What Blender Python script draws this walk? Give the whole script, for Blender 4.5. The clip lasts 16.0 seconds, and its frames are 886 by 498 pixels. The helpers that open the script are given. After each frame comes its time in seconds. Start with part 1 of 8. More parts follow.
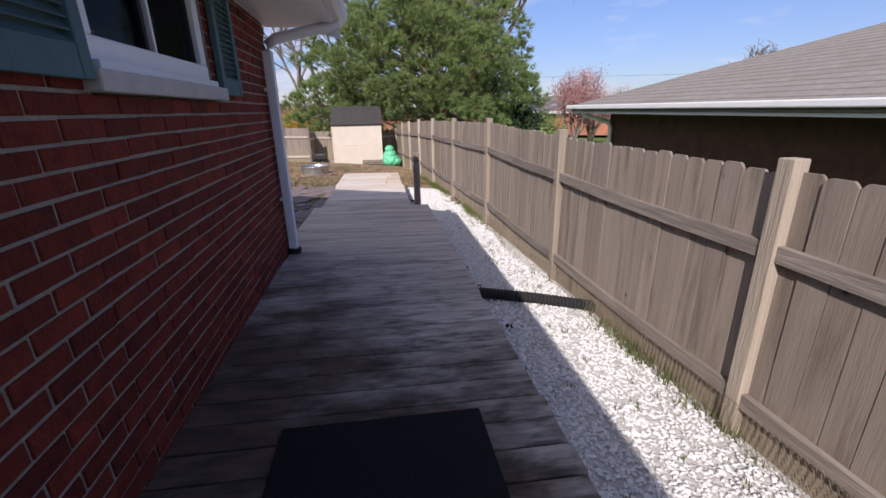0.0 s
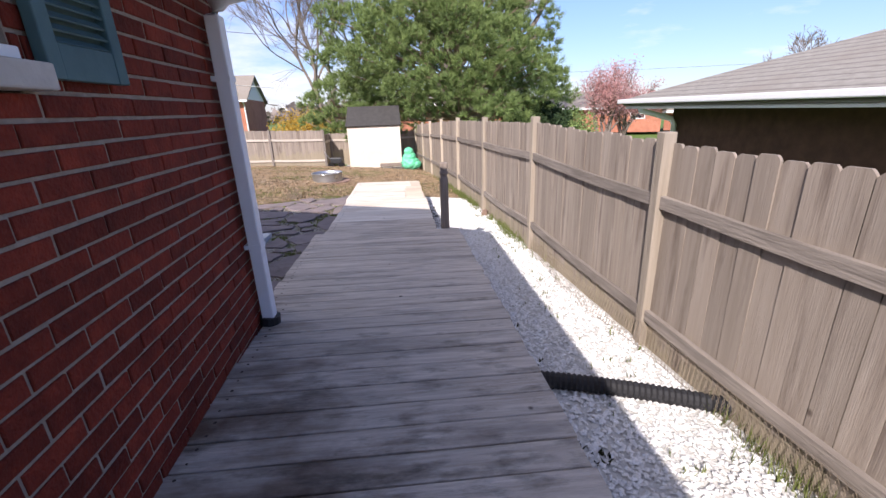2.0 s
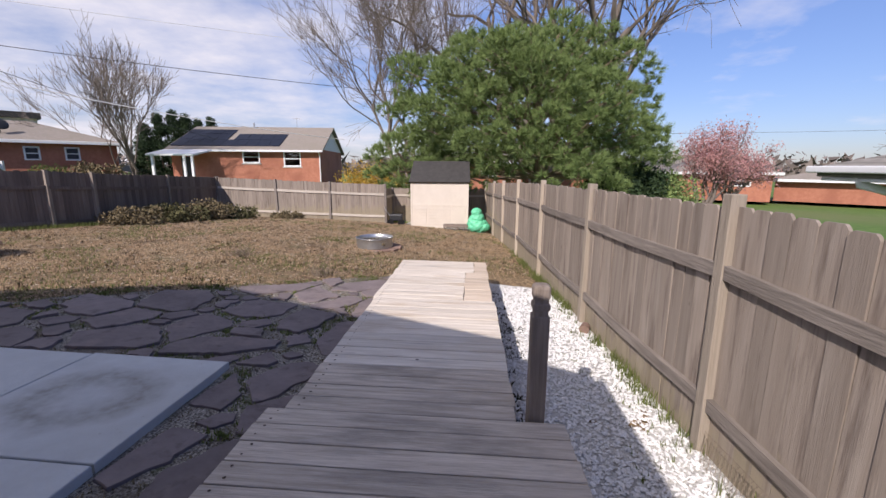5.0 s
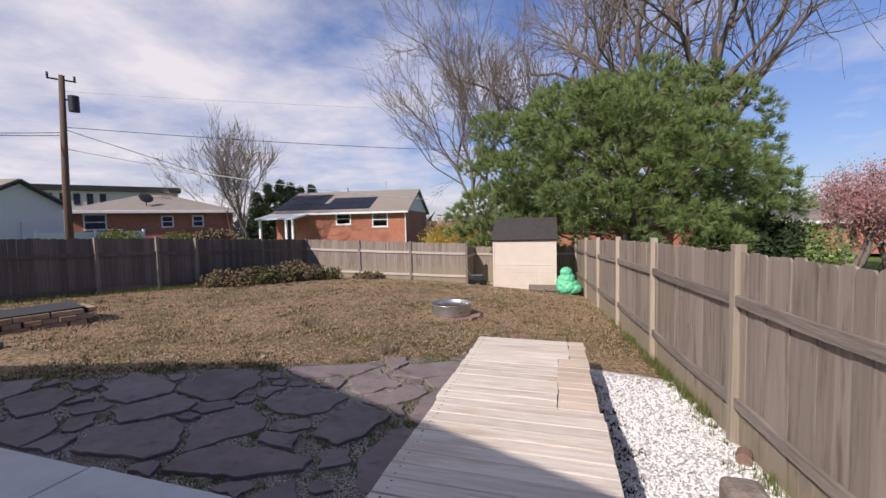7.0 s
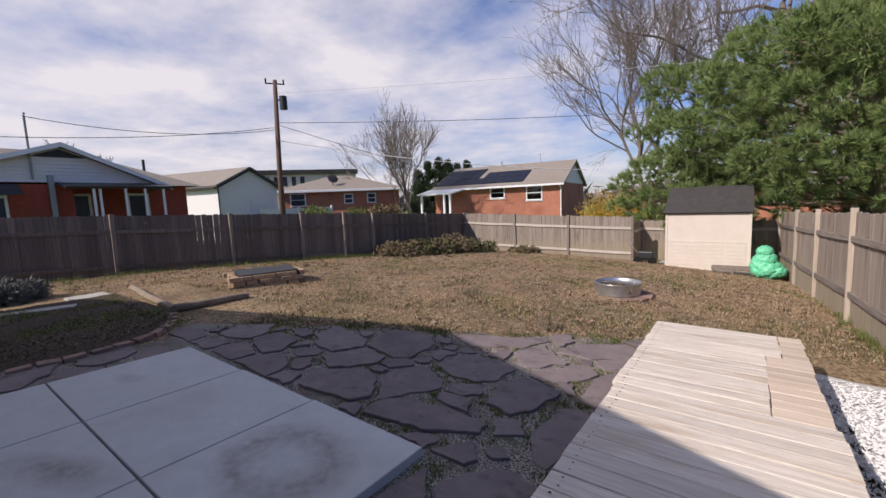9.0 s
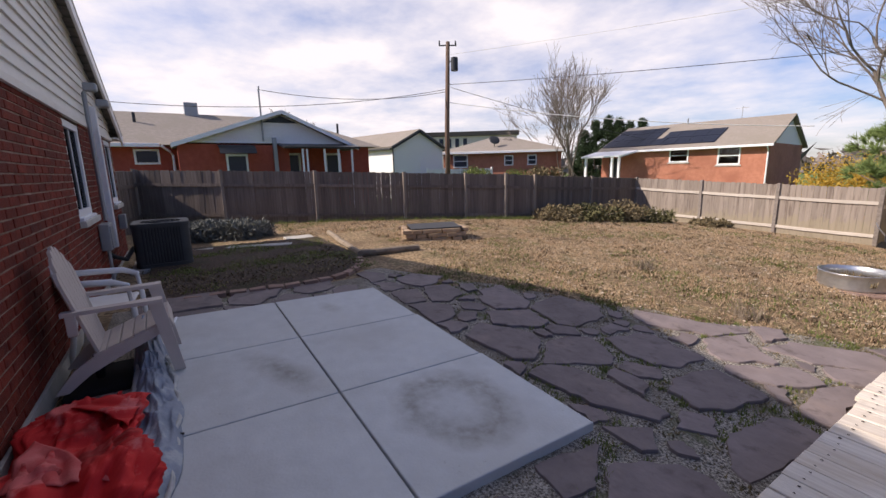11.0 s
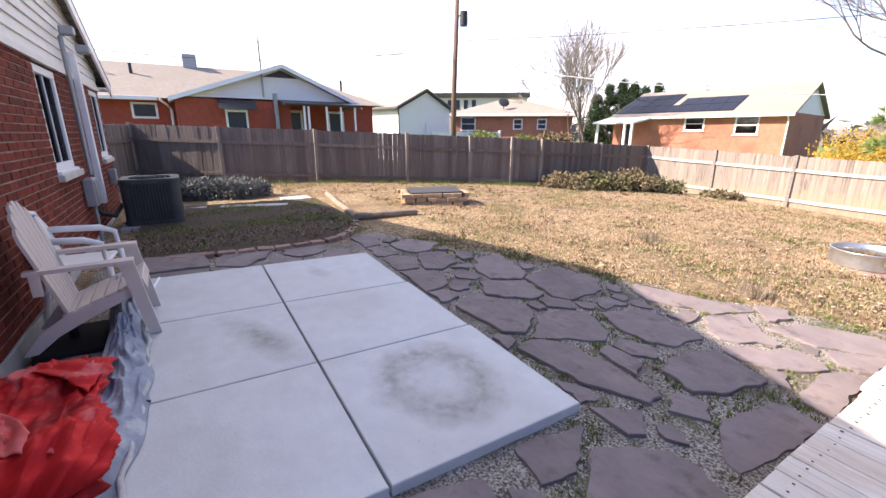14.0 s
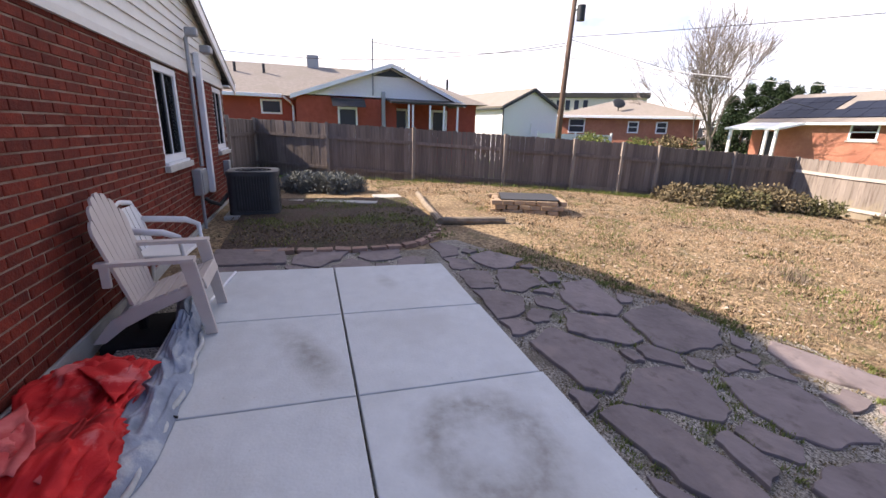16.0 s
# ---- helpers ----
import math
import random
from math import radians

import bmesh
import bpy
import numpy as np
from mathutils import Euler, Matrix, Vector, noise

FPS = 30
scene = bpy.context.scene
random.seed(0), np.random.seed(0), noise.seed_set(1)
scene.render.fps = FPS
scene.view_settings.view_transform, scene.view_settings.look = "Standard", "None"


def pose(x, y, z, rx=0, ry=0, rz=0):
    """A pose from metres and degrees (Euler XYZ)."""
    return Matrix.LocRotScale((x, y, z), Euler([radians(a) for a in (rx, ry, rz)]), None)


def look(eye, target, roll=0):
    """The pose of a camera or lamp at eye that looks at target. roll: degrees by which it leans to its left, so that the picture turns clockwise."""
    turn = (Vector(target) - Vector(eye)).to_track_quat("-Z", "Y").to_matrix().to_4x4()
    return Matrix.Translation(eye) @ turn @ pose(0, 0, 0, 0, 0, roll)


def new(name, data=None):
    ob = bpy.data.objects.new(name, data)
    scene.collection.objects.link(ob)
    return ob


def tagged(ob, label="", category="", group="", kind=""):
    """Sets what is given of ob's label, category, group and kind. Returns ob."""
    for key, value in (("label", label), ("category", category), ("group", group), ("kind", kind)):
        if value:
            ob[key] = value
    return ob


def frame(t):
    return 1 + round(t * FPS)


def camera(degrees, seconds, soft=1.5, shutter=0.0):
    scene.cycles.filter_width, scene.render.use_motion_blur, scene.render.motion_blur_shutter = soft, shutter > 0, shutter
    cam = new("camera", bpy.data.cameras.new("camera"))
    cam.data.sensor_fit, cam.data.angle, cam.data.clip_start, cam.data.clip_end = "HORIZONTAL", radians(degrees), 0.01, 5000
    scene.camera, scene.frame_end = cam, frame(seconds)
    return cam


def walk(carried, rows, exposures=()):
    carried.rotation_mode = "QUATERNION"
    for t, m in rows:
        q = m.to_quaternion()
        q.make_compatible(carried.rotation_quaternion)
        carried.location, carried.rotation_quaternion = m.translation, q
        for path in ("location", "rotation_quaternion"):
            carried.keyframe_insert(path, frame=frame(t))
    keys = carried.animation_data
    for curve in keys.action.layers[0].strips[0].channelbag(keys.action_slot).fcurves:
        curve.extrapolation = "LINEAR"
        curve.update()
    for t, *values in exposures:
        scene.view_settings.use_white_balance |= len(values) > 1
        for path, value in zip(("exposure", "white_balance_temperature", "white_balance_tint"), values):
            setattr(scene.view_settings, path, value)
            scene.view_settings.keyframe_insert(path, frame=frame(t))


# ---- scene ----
cam = camera(93.8, 16.0)
PATH = [
    (0, (0.61, -0.21, 1.24), (0.872, 1.667, 0.601), -1.0),
    (0.5, (0.575, 0.074, 1.247), (0.726, 1.961, 0.6), -1.4),
    (1, (0.603, 0.417, 1.205), (0.668, 2.283, 0.488), -2.5),
    (1.5, (0.628, 0.786, 1.208), (0.671, 2.651, 0.489), -0.9),
    (2, (0.629, 1.178, 1.229), (0.799, 3.065, 0.588), -2.1),
    (2.5, (0.677, 1.653, 1.202), (0.812, 3.581, 0.688), 0.2),
    (3, (0.684, 2.067, 1.194), (0.765, 3.984, 0.63), -1.1),
    (3.5, (0.696, 2.489, 1.218), (0.785, 4.41, 0.669), -1.4),
    (4, (0.728, 2.952, 1.237), (0.722, 4.885, 0.725), -0.1),
    (6.5, (0.676, 4.572, 1.287), (0.33, 6.535, 1.118), -1.6),
    (7, (0.662, 4.74, 1.298), (0.131, 6.664, 1.175), -1.4),
    (7.5, (0.604, 4.784, 1.299), (-0.088, 6.651, 1.114), -3.0),
    (8, (0.539, 4.779, 1.293), (-0.366, 6.552, 1.099), -2.6),
    (8.5, (0.509, 4.747, 1.308), (-0.56, 6.424, 1.092), -3.0),
    (9, (0.478, 4.725, 1.303), (-0.697, 6.328, 1.078), -2.4),
    (9.5, (0.415, 4.699, 1.288), (-0.956, 6.129, 1.013), -2.0),
    (12, (0.228, 4.661, 1.245), (-1.498, 5.527, 0.724), 0.0),
    (12.5, (0.206, 4.64, 1.235), (-1.549, 5.391, 0.639), 0.6),
    (13, (0.197, 4.635, 1.257), (-1.61, 5.313, 0.733), -0.3),
    (13.5, (0.203, 4.719, 1.259), (-1.561, 5.52, 0.762), -0.7),
    (14, (0.185, 4.881, 1.239), (-1.454, 5.892, 0.699), 0.1),
    (14.5, (0.015, 5.067, 1.264), (-1.606, 6.13, 0.773), 0.7),
    (15, (-0.096, 5.167, 1.254), (-1.8, 6.079, 0.741), 0.8),
    (15.5, (-0.147, 5.238, 1.247), (-1.938, 5.885, 0.635), 2.0),
    (16, (-0.184, 5.246, 1.274), (-2.011, 5.845, 0.725), 1.7),
]
EXPOSURES = [(0.0, -0.02, 6450, 19), (1.0, 0.30, 6450, 19), (2.0, 0.60, 6450, 18), (3.0, 0.40, 6450, 18), (4.0, 0.18, 6450, 18), (6.5, -0.08, 6650, 18), (9.5, -0.12, 6700, 18), (12.0, 0.68, 7150, 18), (13.0, 1.12, 7150, 18), (14.5, 1.50, 7150, 18), (16.0, 1.08, 7200, 18)]
walk(cam, [(t, look(eye, target, roll)) for t, eye, target, roll in PATH], EXPOSURES)


# ---- sky, sun, exposure ----
SUN_WAY = Vector((1.5, 3.2, -2.6)).normalized()
world = bpy.data.worlds.new("world")
scene.world = world
world.use_nodes = True
wn, wl = world.node_tree.nodes, world.node_tree.links
for n in list(wn):
    wn.remove(n)
w_out, w_bg, w_sky = wn.new("ShaderNodeOutputWorld"), wn.new("ShaderNodeBackground"), wn.new("ShaderNodeTexSky")
w_sky.sky_type = "NISHITA"
w_sky.sun_disc = False
w_sky.sun_elevation = math.asin(-SUN_WAY.z)
w_sky.sun_rotation = math.atan2(-SUN_WAY.x, -SUN_WAY.y)
w_sky.air_density, w_sky.dust_density, w_sky.ozone_density = 1.0, 0.3, 1.2
# thin broken cloud, laid out on a flat sheet far overhead
w_geo = wn.new("ShaderNodeTexCoord")
w_sep = wn.new("ShaderNodeSeparateXYZ")
w_div = wn.new("ShaderNodeVectorMath")
w_div.operation = "DIVIDE"
w_z = wn.new("ShaderNodeMath")
w_z.operation = "ADD"
w_z.inputs[1].default_value = 0.16
w_zz = wn.new("ShaderNodeCombineXYZ")
w_noise = wn.new("ShaderNodeTexNoise")
w_noise.inputs["Scale"].default_value = 1.5
w_noise.inputs["Detail"].default_value = 7.0
w_noise.inputs["Roughness"].default_value = 0.58
w_map = wn.new("ShaderNodeMapping")
w_map.inputs["Location"].default_value = (0.35, 2.25, 0.0)
w_ramp = wn.new("ShaderNodeValToRGB")
w_ramp.color_ramp.elements[0].position, w_ramp.color_ramp.elements[1].position = 0.41, 0.82
w_mix = wn.new("ShaderNodeMixRGB")
w_mix.inputs[2].default_value = (10.6, 10.6, 11.2, 1.0)
wl.new(w_geo.outputs["Generated"], w_sep.inputs[0])
wl.new(w_sep.outputs["Z"], w_z.inputs[0])
for i in range(3):
    wl.new(w_z.outputs[0], w_zz.inputs[i])
wl.new(w_geo.outputs["Generated"], w_div.inputs[0])
wl.new(w_zz.outputs[0], w_div.inputs[1])
wl.new(w_div.outputs[0], w_map.inputs[0])
wl.new(w_map.outputs[0], w_noise.inputs["Vector"])
# the cloud field thickens towards the west, where the open sky lies
w_grad = wn.new("ShaderNodeMath")
w_grad.operation = "MULTIPLY_ADD"
w_grad.inputs[1].default_value = -0.25
wl.new(w_sep.outputs["X"], w_grad.inputs[0])
wl.new(w_noise.outputs["Fac"], w_grad.inputs[2])
wl.new(w_grad.outputs[0], w_ramp.inputs[0])
wl.new(w_ramp.outputs[0], w_mix.inputs[0])
w_tint = wn.new("ShaderNodeMixRGB")
w_tint.blend_type = "MULTIPLY"
w_tint.inputs[0].default_value = 1.0
w_low = wn.new("ShaderNodeValToRGB")
w_low.color_ramp.elements[0].position, w_low.color_ramp.elements[0].color = 0.0, (0.76, 0.86, 1.20, 1.0)
w_low.color_ramp.elements[1].position, w_low.color_ramp.elements[1].color = 0.38, (1.28, 1.42, 1.86, 1.0)
wl.new(w_sep.outputs["Z"], w_low.inputs[0])
wl.new(w_low.outputs[0], w_tint.inputs[2])
wl.new(w_sky.outputs[0], w_tint.inputs[1])
wl.new(w_tint.outputs[0], w_mix.inputs[1])
wl.new(w_mix.outputs[0], w_bg.inputs["Color"])
w_bg.inputs["Strength"].default_value = 0.08
wl.new(w_bg.outputs[0], w_out.inputs["Surface"])

sun_data = bpy.data.lights.new("sun", "SUN")
sun_data.energy, sun_data.angle, sun_data.color = 5.0, radians(0.6), (1.0, 0.94, 0.86)
sun = new("sun", sun_data)
sun.matrix_world = look((-15, -32, 26), Vector((-15, -32, 26)) + SUN_WAY)

# ---- materials ----
def material(name, c1, c2, scale=8.0, rough=0.8, bump=0.15, fine=0.25, stretch=(1, 1, 1), vary=0.0, island=False,
             metal=0.0, c3=None, patch=0.6, bump_scale=None, spec=0.3, coords="world"):
    """Two colours mixed by a noise at real size, a third in larger patches, a fine bump, and a shift from piece to piece."""
    m = bpy.data.materials.new(name)
    m.use_nodes = True
    nt = m.node_tree
    ns, ls = nt.nodes, nt.links
    b = ns["Principled BSDF"]
    b.inputs["Roughness"].default_value = rough
    b.inputs["Metallic"].default_value = metal
    b.inputs["Specular IOR Level"].default_value = spec
    if coords == "world":
        src = ns.new("ShaderNodeNewGeometry").outputs["Position"]
    else:
        src = ns.new("ShaderNodeTexCoord").outputs["Object"]
    mp = ns.new("ShaderNodeMapping")
    mp.inputs["Scale"].default_value = stretch
    ls.new(src, mp.inputs[0])
    if vary and not island:
        rnd = ns.new("ShaderNodeObjectInfo").outputs["Random"]
    elif vary:
        rnd = ns.new("ShaderNodeNewGeometry").outputs["Random Per Island"]
    if vary:
        off = ns.new("ShaderNodeMath")
        off.operation = "MULTIPLY"
        off.inputs[1].default_value = 37.0
        ls.new(rnd, off.inputs[0])
        shift = ns.new("ShaderNodeVectorMath")
        shift.operation = "ADD"
        comb = ns.new("ShaderNodeCombineXYZ")
        for i in range(3):
            ls.new(off.outputs[0], comb.inputs[i])
        ls.new(mp.outputs[0], shift.inputs[0])
        ls.new(comb.outputs[0], shift.inputs[1])
        vec = shift.outputs[0]
    else:
        vec = mp.outputs[0]
    n1 = ns.new("ShaderNodeTexNoise")
    n1.inputs["Scale"].default_value, n1.inputs["Detail"].default_value, n1.inputs["Roughness"].default_value = scale, 6.0, 0.62
    ls.new(vec, n1.inputs["Vector"])
    ramp = ns.new("ShaderNodeValToRGB")
    ramp.color_ramp.elements[0].position, ramp.color_ramp.elements[1].position = 0.5 - fine, 0.5 + fine
    ramp.color_ramp.elements[0].color, ramp.color_ramp.elements[1].color = (*c1, 1), (*c2, 1)
    ls.new(n1.outputs["Fac"], ramp.inputs[0])
    col = ramp.outputs[0]
    if c3:
        n3 = ns.new("ShaderNodeTexNoise")
        n3.inputs["Scale"].default_value, n3.inputs["Detail"].default_value = patch, 5.0
        ls.new(src, n3.inputs["Vector"])
        r3 = ns.new("ShaderNodeValToRGB")
        r3.color_ramp.elements[0].position, r3.color_ramp.elements[1].position = 0.48, 0.68
        ls.new(n3.outputs["Fac"], r3.inputs[0])
        mx = ns.new("ShaderNodeMixRGB")
        mx.inputs[2].default_value = (*c3, 1)
        ls.new(r3.outputs[0], mx.inputs[0])
        ls.new(col, mx.inputs[1])
        col = mx.outputs[0]
    if vary:
        hsv = ns.new("ShaderNodeHueSaturation")
        mr = ns.new("ShaderNodeMapRange")
        mr.inputs["To Min"].default_value, mr.inputs["To Max"].default_value = 1.0 - vary, 1.0 + vary
        ls.new(rnd, mr.inputs["Value"])
        ls.new(mr.outputs[0], hsv.inputs["Value"])
        ls.new(col, hsv.inputs["Color"])
        col = hsv.outputs[0]
    ls.new(col, b.inputs["Base Color"])
    if bump:
        n2 = ns.new("ShaderNodeTexNoise")
        n2.inputs["Scale"].default_value, n2.inputs["Detail"].default_value = bump_scale or scale * 3, 6.0
        ls.new(vec, n2.inputs["Vector"])
        bp = ns.new("ShaderNodeBump")
        bp.inputs["Strength"].default_value, bp.inputs["Distance"].default_value = bump, 0.02
        ls.new(n2.outputs["Fac"], bp.inputs["Height"])
        ls.new(bp.outputs[0], b.inputs["Normal"])
    return m


def plain(name, c, rough=0.6, metal=0.0, vary=0.06):
    return material(name, tuple(v * (1 - vary) for v in c), tuple(min(1, v * (1 + vary)) for v in c), 12.0, rough, 0.05, metal=metal, spec=0.4)


def blotch(m, colour, scale, stretch=(1, 1, 1), lo=0.55, hi=0.7, strength=1.0, vary=False, slope=(0, 0, 0), level=0.0):
    """A second colour in worn patches of noise; slope and level make it commoner towards one side of the place."""
    ns, ls = m.node_tree.nodes, m.node_tree.links
    b = ns["Principled BSDF"]
    old = b.inputs["Base Color"].links[0].from_socket
    where = ns.new("ShaderNodeNewGeometry").outputs["Position"]
    mp = ns.new("ShaderNodeMapping")
    mp.inputs["Scale"].default_value = stretch
    ls.new(where, mp.inputs[0])
    vec = mp.outputs[0]
    if vary:
        off = ns.new("ShaderNodeMath")
        off.operation = "MULTIPLY"
        off.inputs[1].default_value = 53.0
        ls.new(ns.new("ShaderNodeObjectInfo").outputs["Random"], off.inputs[0])
        ad = ns.new("ShaderNodeVectorMath")
        ls.new(vec, ad.inputs[0])
        ls.new(off.outputs[0], ad.inputs[1])
        vec = ad.outputs[0]
    nz = ns.new("ShaderNodeTexNoise")
    nz.inputs["Scale"].default_value, nz.inputs["Detail"].default_value, nz.inputs["Roughness"].default_value = scale, 7.0, 0.62
    ls.new(vec, nz.inputs["Vector"])
    fac = nz.outputs["Fac"]
    if any(slope):
        dt = ns.new("ShaderNodeVectorMath")
        dt.operation = "DOT_PRODUCT"
        dt.inputs[1].default_value = slope
        ls.new(where, dt.inputs[0])
        sm = ns.new("ShaderNodeMath")
        sm.inputs[1].default_value = level
        ls.new(dt.outputs["Value"], sm.inputs[0])
        cl = ns.new("ShaderNodeClamp")
        cl.inputs["Min"].default_value, cl.inputs["Max"].default_value = -0.5, 0.5
        ls.new(sm.outputs[0], cl.inputs["Value"])
        s2 = ns.new("ShaderNodeMath")
        ls.new(fac, s2.inputs[0])
        ls.new(cl.outputs[0], s2.inputs[1])
        fac = s2.outputs[0]
    rp = ns.new("ShaderNodeValToRGB")
    e = rp.color_ramp.elements
    e[0].position, e[0].color = lo, (0, 0, 0, 1)
    e[1].position, e[1].color = hi, (strength,) * 3 + (1,)
    ls.new(fac, rp.inputs[0])
    mx = ns.new("ShaderNodeMixRGB")
    mx.inputs[2].default_value = (*colour, 1)
    ls.new(rp.outputs[0], mx.inputs[0])
    ls.new(old, mx.inputs[1])
    ls.new(mx.outputs[0], b.inputs["Base Color"])


M_BRICK = material("red_brick", (0.088, 0.012, 0.0065), (0.215, 0.031, 0.0145), 14, 0.85, 0.5, vary=0.30, bump_scale=70)
M_BRICK_J = material("red_brick_wall", (0.088, 0.012, 0.0065), (0.215, 0.031, 0.0145), 14, 0.85, 0.5, vary=0.30, island=True, bump_scale=70)
M_MORTAR = material("mortar", (0.25, 0.205, 0.16), (0.38, 0.325, 0.265), 25, 0.95, 0.4)
M_MORTARD = material("brown_mortar", (0.13, 0.075, 0.05), (0.36, 0.28, 0.22), 5, 0.95, 0.4, fine=0.2)
M_FARBRICK = material("orange_brick", (0.35, 0.135, 0.085), (0.47, 0.205, 0.135), 5, 0.9, 0.2, vary=0.08, c3=(0.33, 0.13, 0.085), patch=0.8)
M_FARRED = material("dark_red_brick", (0.30, 0.062, 0.040), (0.42, 0.10, 0.066), 5, 0.9, 0.2, c3=(0.32, 0.075, 0.052), patch=0.8)
# brown brick, its colour taken darker to hold the eave's shadow
M_DARKBRICK = material("shaded_brown_brick", (0.06, 0.032, 0.024), (0.11, 0.058, 0.042), 6, 0.9, 0.3)
M_DECK = material("weathered_deck_wood", (0.40, 0.33, 0.26), (0.72, 0.635, 0.53), 5, 0.9, 0.45, spec=0.08, fine=0.24, stretch=(0.6, 8, 8), vary=0.10, bump_scale=16)
blotch(M_DECK, (0.27, 0.235, 0.20), 1.8, (0.6, 2.2, 1), 0.50, 0.66, 0.75, True)
# old brown stain has worn off the middle of the walk and holds out near the wall
blotch(M_DECK, (0.125, 0.076, 0.048), 2.2, (0.9, 1.6, 1), 0.38, 0.68, 0.92, False, (-0.22, -0.17, 0), 0.46)
blotch(M_DECK, (0.055, 0.045, 0.033), 6.0, (0.7, 2.0, 1), 0.54, 0.74, 0.75, True, (0.02, -0.06, 0), 0.17)
# lighter, warmer copy of the deck wood; sunlight is painted into its colour
M_DECKSUN = material("sunlit_deck_wood", (0.53, 0.46, 0.38), (0.79, 0.725, 0.63), 5, 0.9, 0.45, spec=0.1, fine=0.26, stretch=(0.5, 8, 8), vary=0.09, bump_scale=16)
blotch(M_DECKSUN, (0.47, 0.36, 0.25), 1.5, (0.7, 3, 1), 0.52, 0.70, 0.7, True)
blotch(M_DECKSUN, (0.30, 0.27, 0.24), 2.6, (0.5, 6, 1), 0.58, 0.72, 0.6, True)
M_DECKTAN = material("tan_deck_patch", (0.48, 0.38, 0.28), (0.68, 0.58, 0.47), 5, 0.85, 0.3, stretch=(0.35, 5, 5), vary=0.14, bump_scale=14)
M_FENCE = material("grey_cedar", (0.210, 0.170, 0.136), (0.325, 0.277, 0.234), 3, 0.9, 0.2, stretch=(8, 8, 0.30), vary=0.14, bump_scale=22, fine=0.34)
blotch(M_FENCE, (0.125, 0.095, 0.078), 2.2, (5, 5, 0.5), 0.52, 0.68, 0.8, True)
blotch(M_FENCE, (0.40, 0.355, 0.305), 2.0, (4, 4, 0.4), 0.56, 0.74, 0.4, True)
blotch(M_FENCE, (0.30, 0.255, 0.17), 3.0, (2, 2, 1.2), 0.44, 0.60, 0.6, True, (0, 0, -0.9), -0.36)


def knots(m, scale, size, flat):
    """Dark knots scattered through sawn wood; flat: the axis across the boards' faces, which is left out."""
    ns, ls = m.node_tree.nodes, m.node_tree.links
    b = ns["Principled BSDF"]
    old = b.inputs["Base Color"].links[0].from_socket
    mp = ns.new("ShaderNodeMapping")
    mp.inputs["Scale"].default_value = tuple(0.0 if i == flat else k for i, k in enumerate((1.0, 1.0, 0.75 if flat != 2 else 1.0)))
    ls.new(ns.new("ShaderNodeNewGeometry").outputs["Position"], mp.inputs[0])
    vo = ns.new("ShaderNodeTexVoronoi")
    vo.inputs["Scale"].default_value = scale
    ls.new(mp.outputs[0], vo.inputs["Vector"])
    rp = ns.new("ShaderNodeValToRGB")
    e = rp.color_ramp.elements
    e[0].position, e[0].color = size * 0.45, (0.9, 0.9, 0.9, 1)
    e[1].position, e[1].color = size, (0, 0, 0, 1)
    ls.new(vo.outputs["Distance"], rp.inputs[0])
    mx = ns.new("ShaderNodeMixRGB")
    mx.inputs[2].default_value = (0.07, 0.05, 0.04, 1)
    ls.new(rp.outputs[0], mx.inputs[0])
    ls.new(old, mx.inputs[1])
    ls.new(mx.outputs[0], b.inputs["Base Color"])


knots(M_FENCE, 3.4, 0.075, 0)
knots(M_DECK, 2.4, 0.04, 2)
knots(M_DECKSUN, 2.4, 0.04, 2)

# darker copy of the fence cedar; the left fence's shade sits in its colour
M_FENCE_SHADED = material("shaded_grey_cedar", (0.115, 0.09, 0.075), (0.215, 0.172, 0.145), 4, 0.9, 0.4, stretch=(6, 6, 0.35), vary=0.22, bump_scale=12)
M_POST = material("post_wood", (0.29, 0.24, 0.185), (0.43, 0.37, 0.30), 4, 0.9, 0.4, stretch=(8, 8, 0.4), vary=0.18, bump_scale=12)
M_RAIL = material("rail_wood", (0.13, 0.11, 0.095), (0.30, 0.26, 0.225), 4, 0.9, 0.4, stretch=(5, 0.4, 6), vary=0.12, bump_scale=12)
M_CHIP = material("pale_wood_chip", (0.34, 0.27, 0.19), (0.58, 0.50, 0.40), 20, 0.9, 0.2, vary=0.25, island=True)
M_RAILPALE = material("pale_rail_wood", (0.42, 0.37, 0.31), (0.58, 0.52, 0.45), 4, 0.9, 0.3, stretch=(0.4, 5, 6), vary=0.12)
M_LOWPOST = material("brown_post_wood", (0.16, 0.125, 0.10), (0.29, 0.24, 0.20), 5, 0.85, 0.4, stretch=(8, 8, 0.5), bump_scale=14)
M_LAWN = material("dormant_lawn", (0.06, 0.038, 0.02), (0.46, 0.33, 0.19), 22, 0.95, 1.0, bump_scale=60, fine=0.15)
blotch(M_LAWN, (0.13, 0.085, 0.05), 0.9, (1, 1, 1), 0.48, 0.66, 0.75)
blotch(M_LAWN, (0.085, 0.088, 0.03), 2.2, (1, 1, 1), 0.56, 0.66, 0.6)
blotch(M_LAWN, (0.50, 0.42, 0.30), 30, (1, 1, 1), 0.60, 0.68, 0.8)
M_GREEN = material("green_lawn", (0.07, 0.13, 0.025), (0.13, 0.21, 0.05), 3, 0.95, 0.4, c3=(0.14, 0.17, 0.06), patch=0.15)
M_SOIL = material("dark_soil", (0.022, 0.015, 0.012), (0.115, 0.078, 0.056), 24, 0.95, 1.0, bump_scale=45, fine=0.16)
blotch(M_SOIL, (0.05, 0.062, 0.022), 2.6, (1, 1, 1), 0.52, 0.64, 0.5)
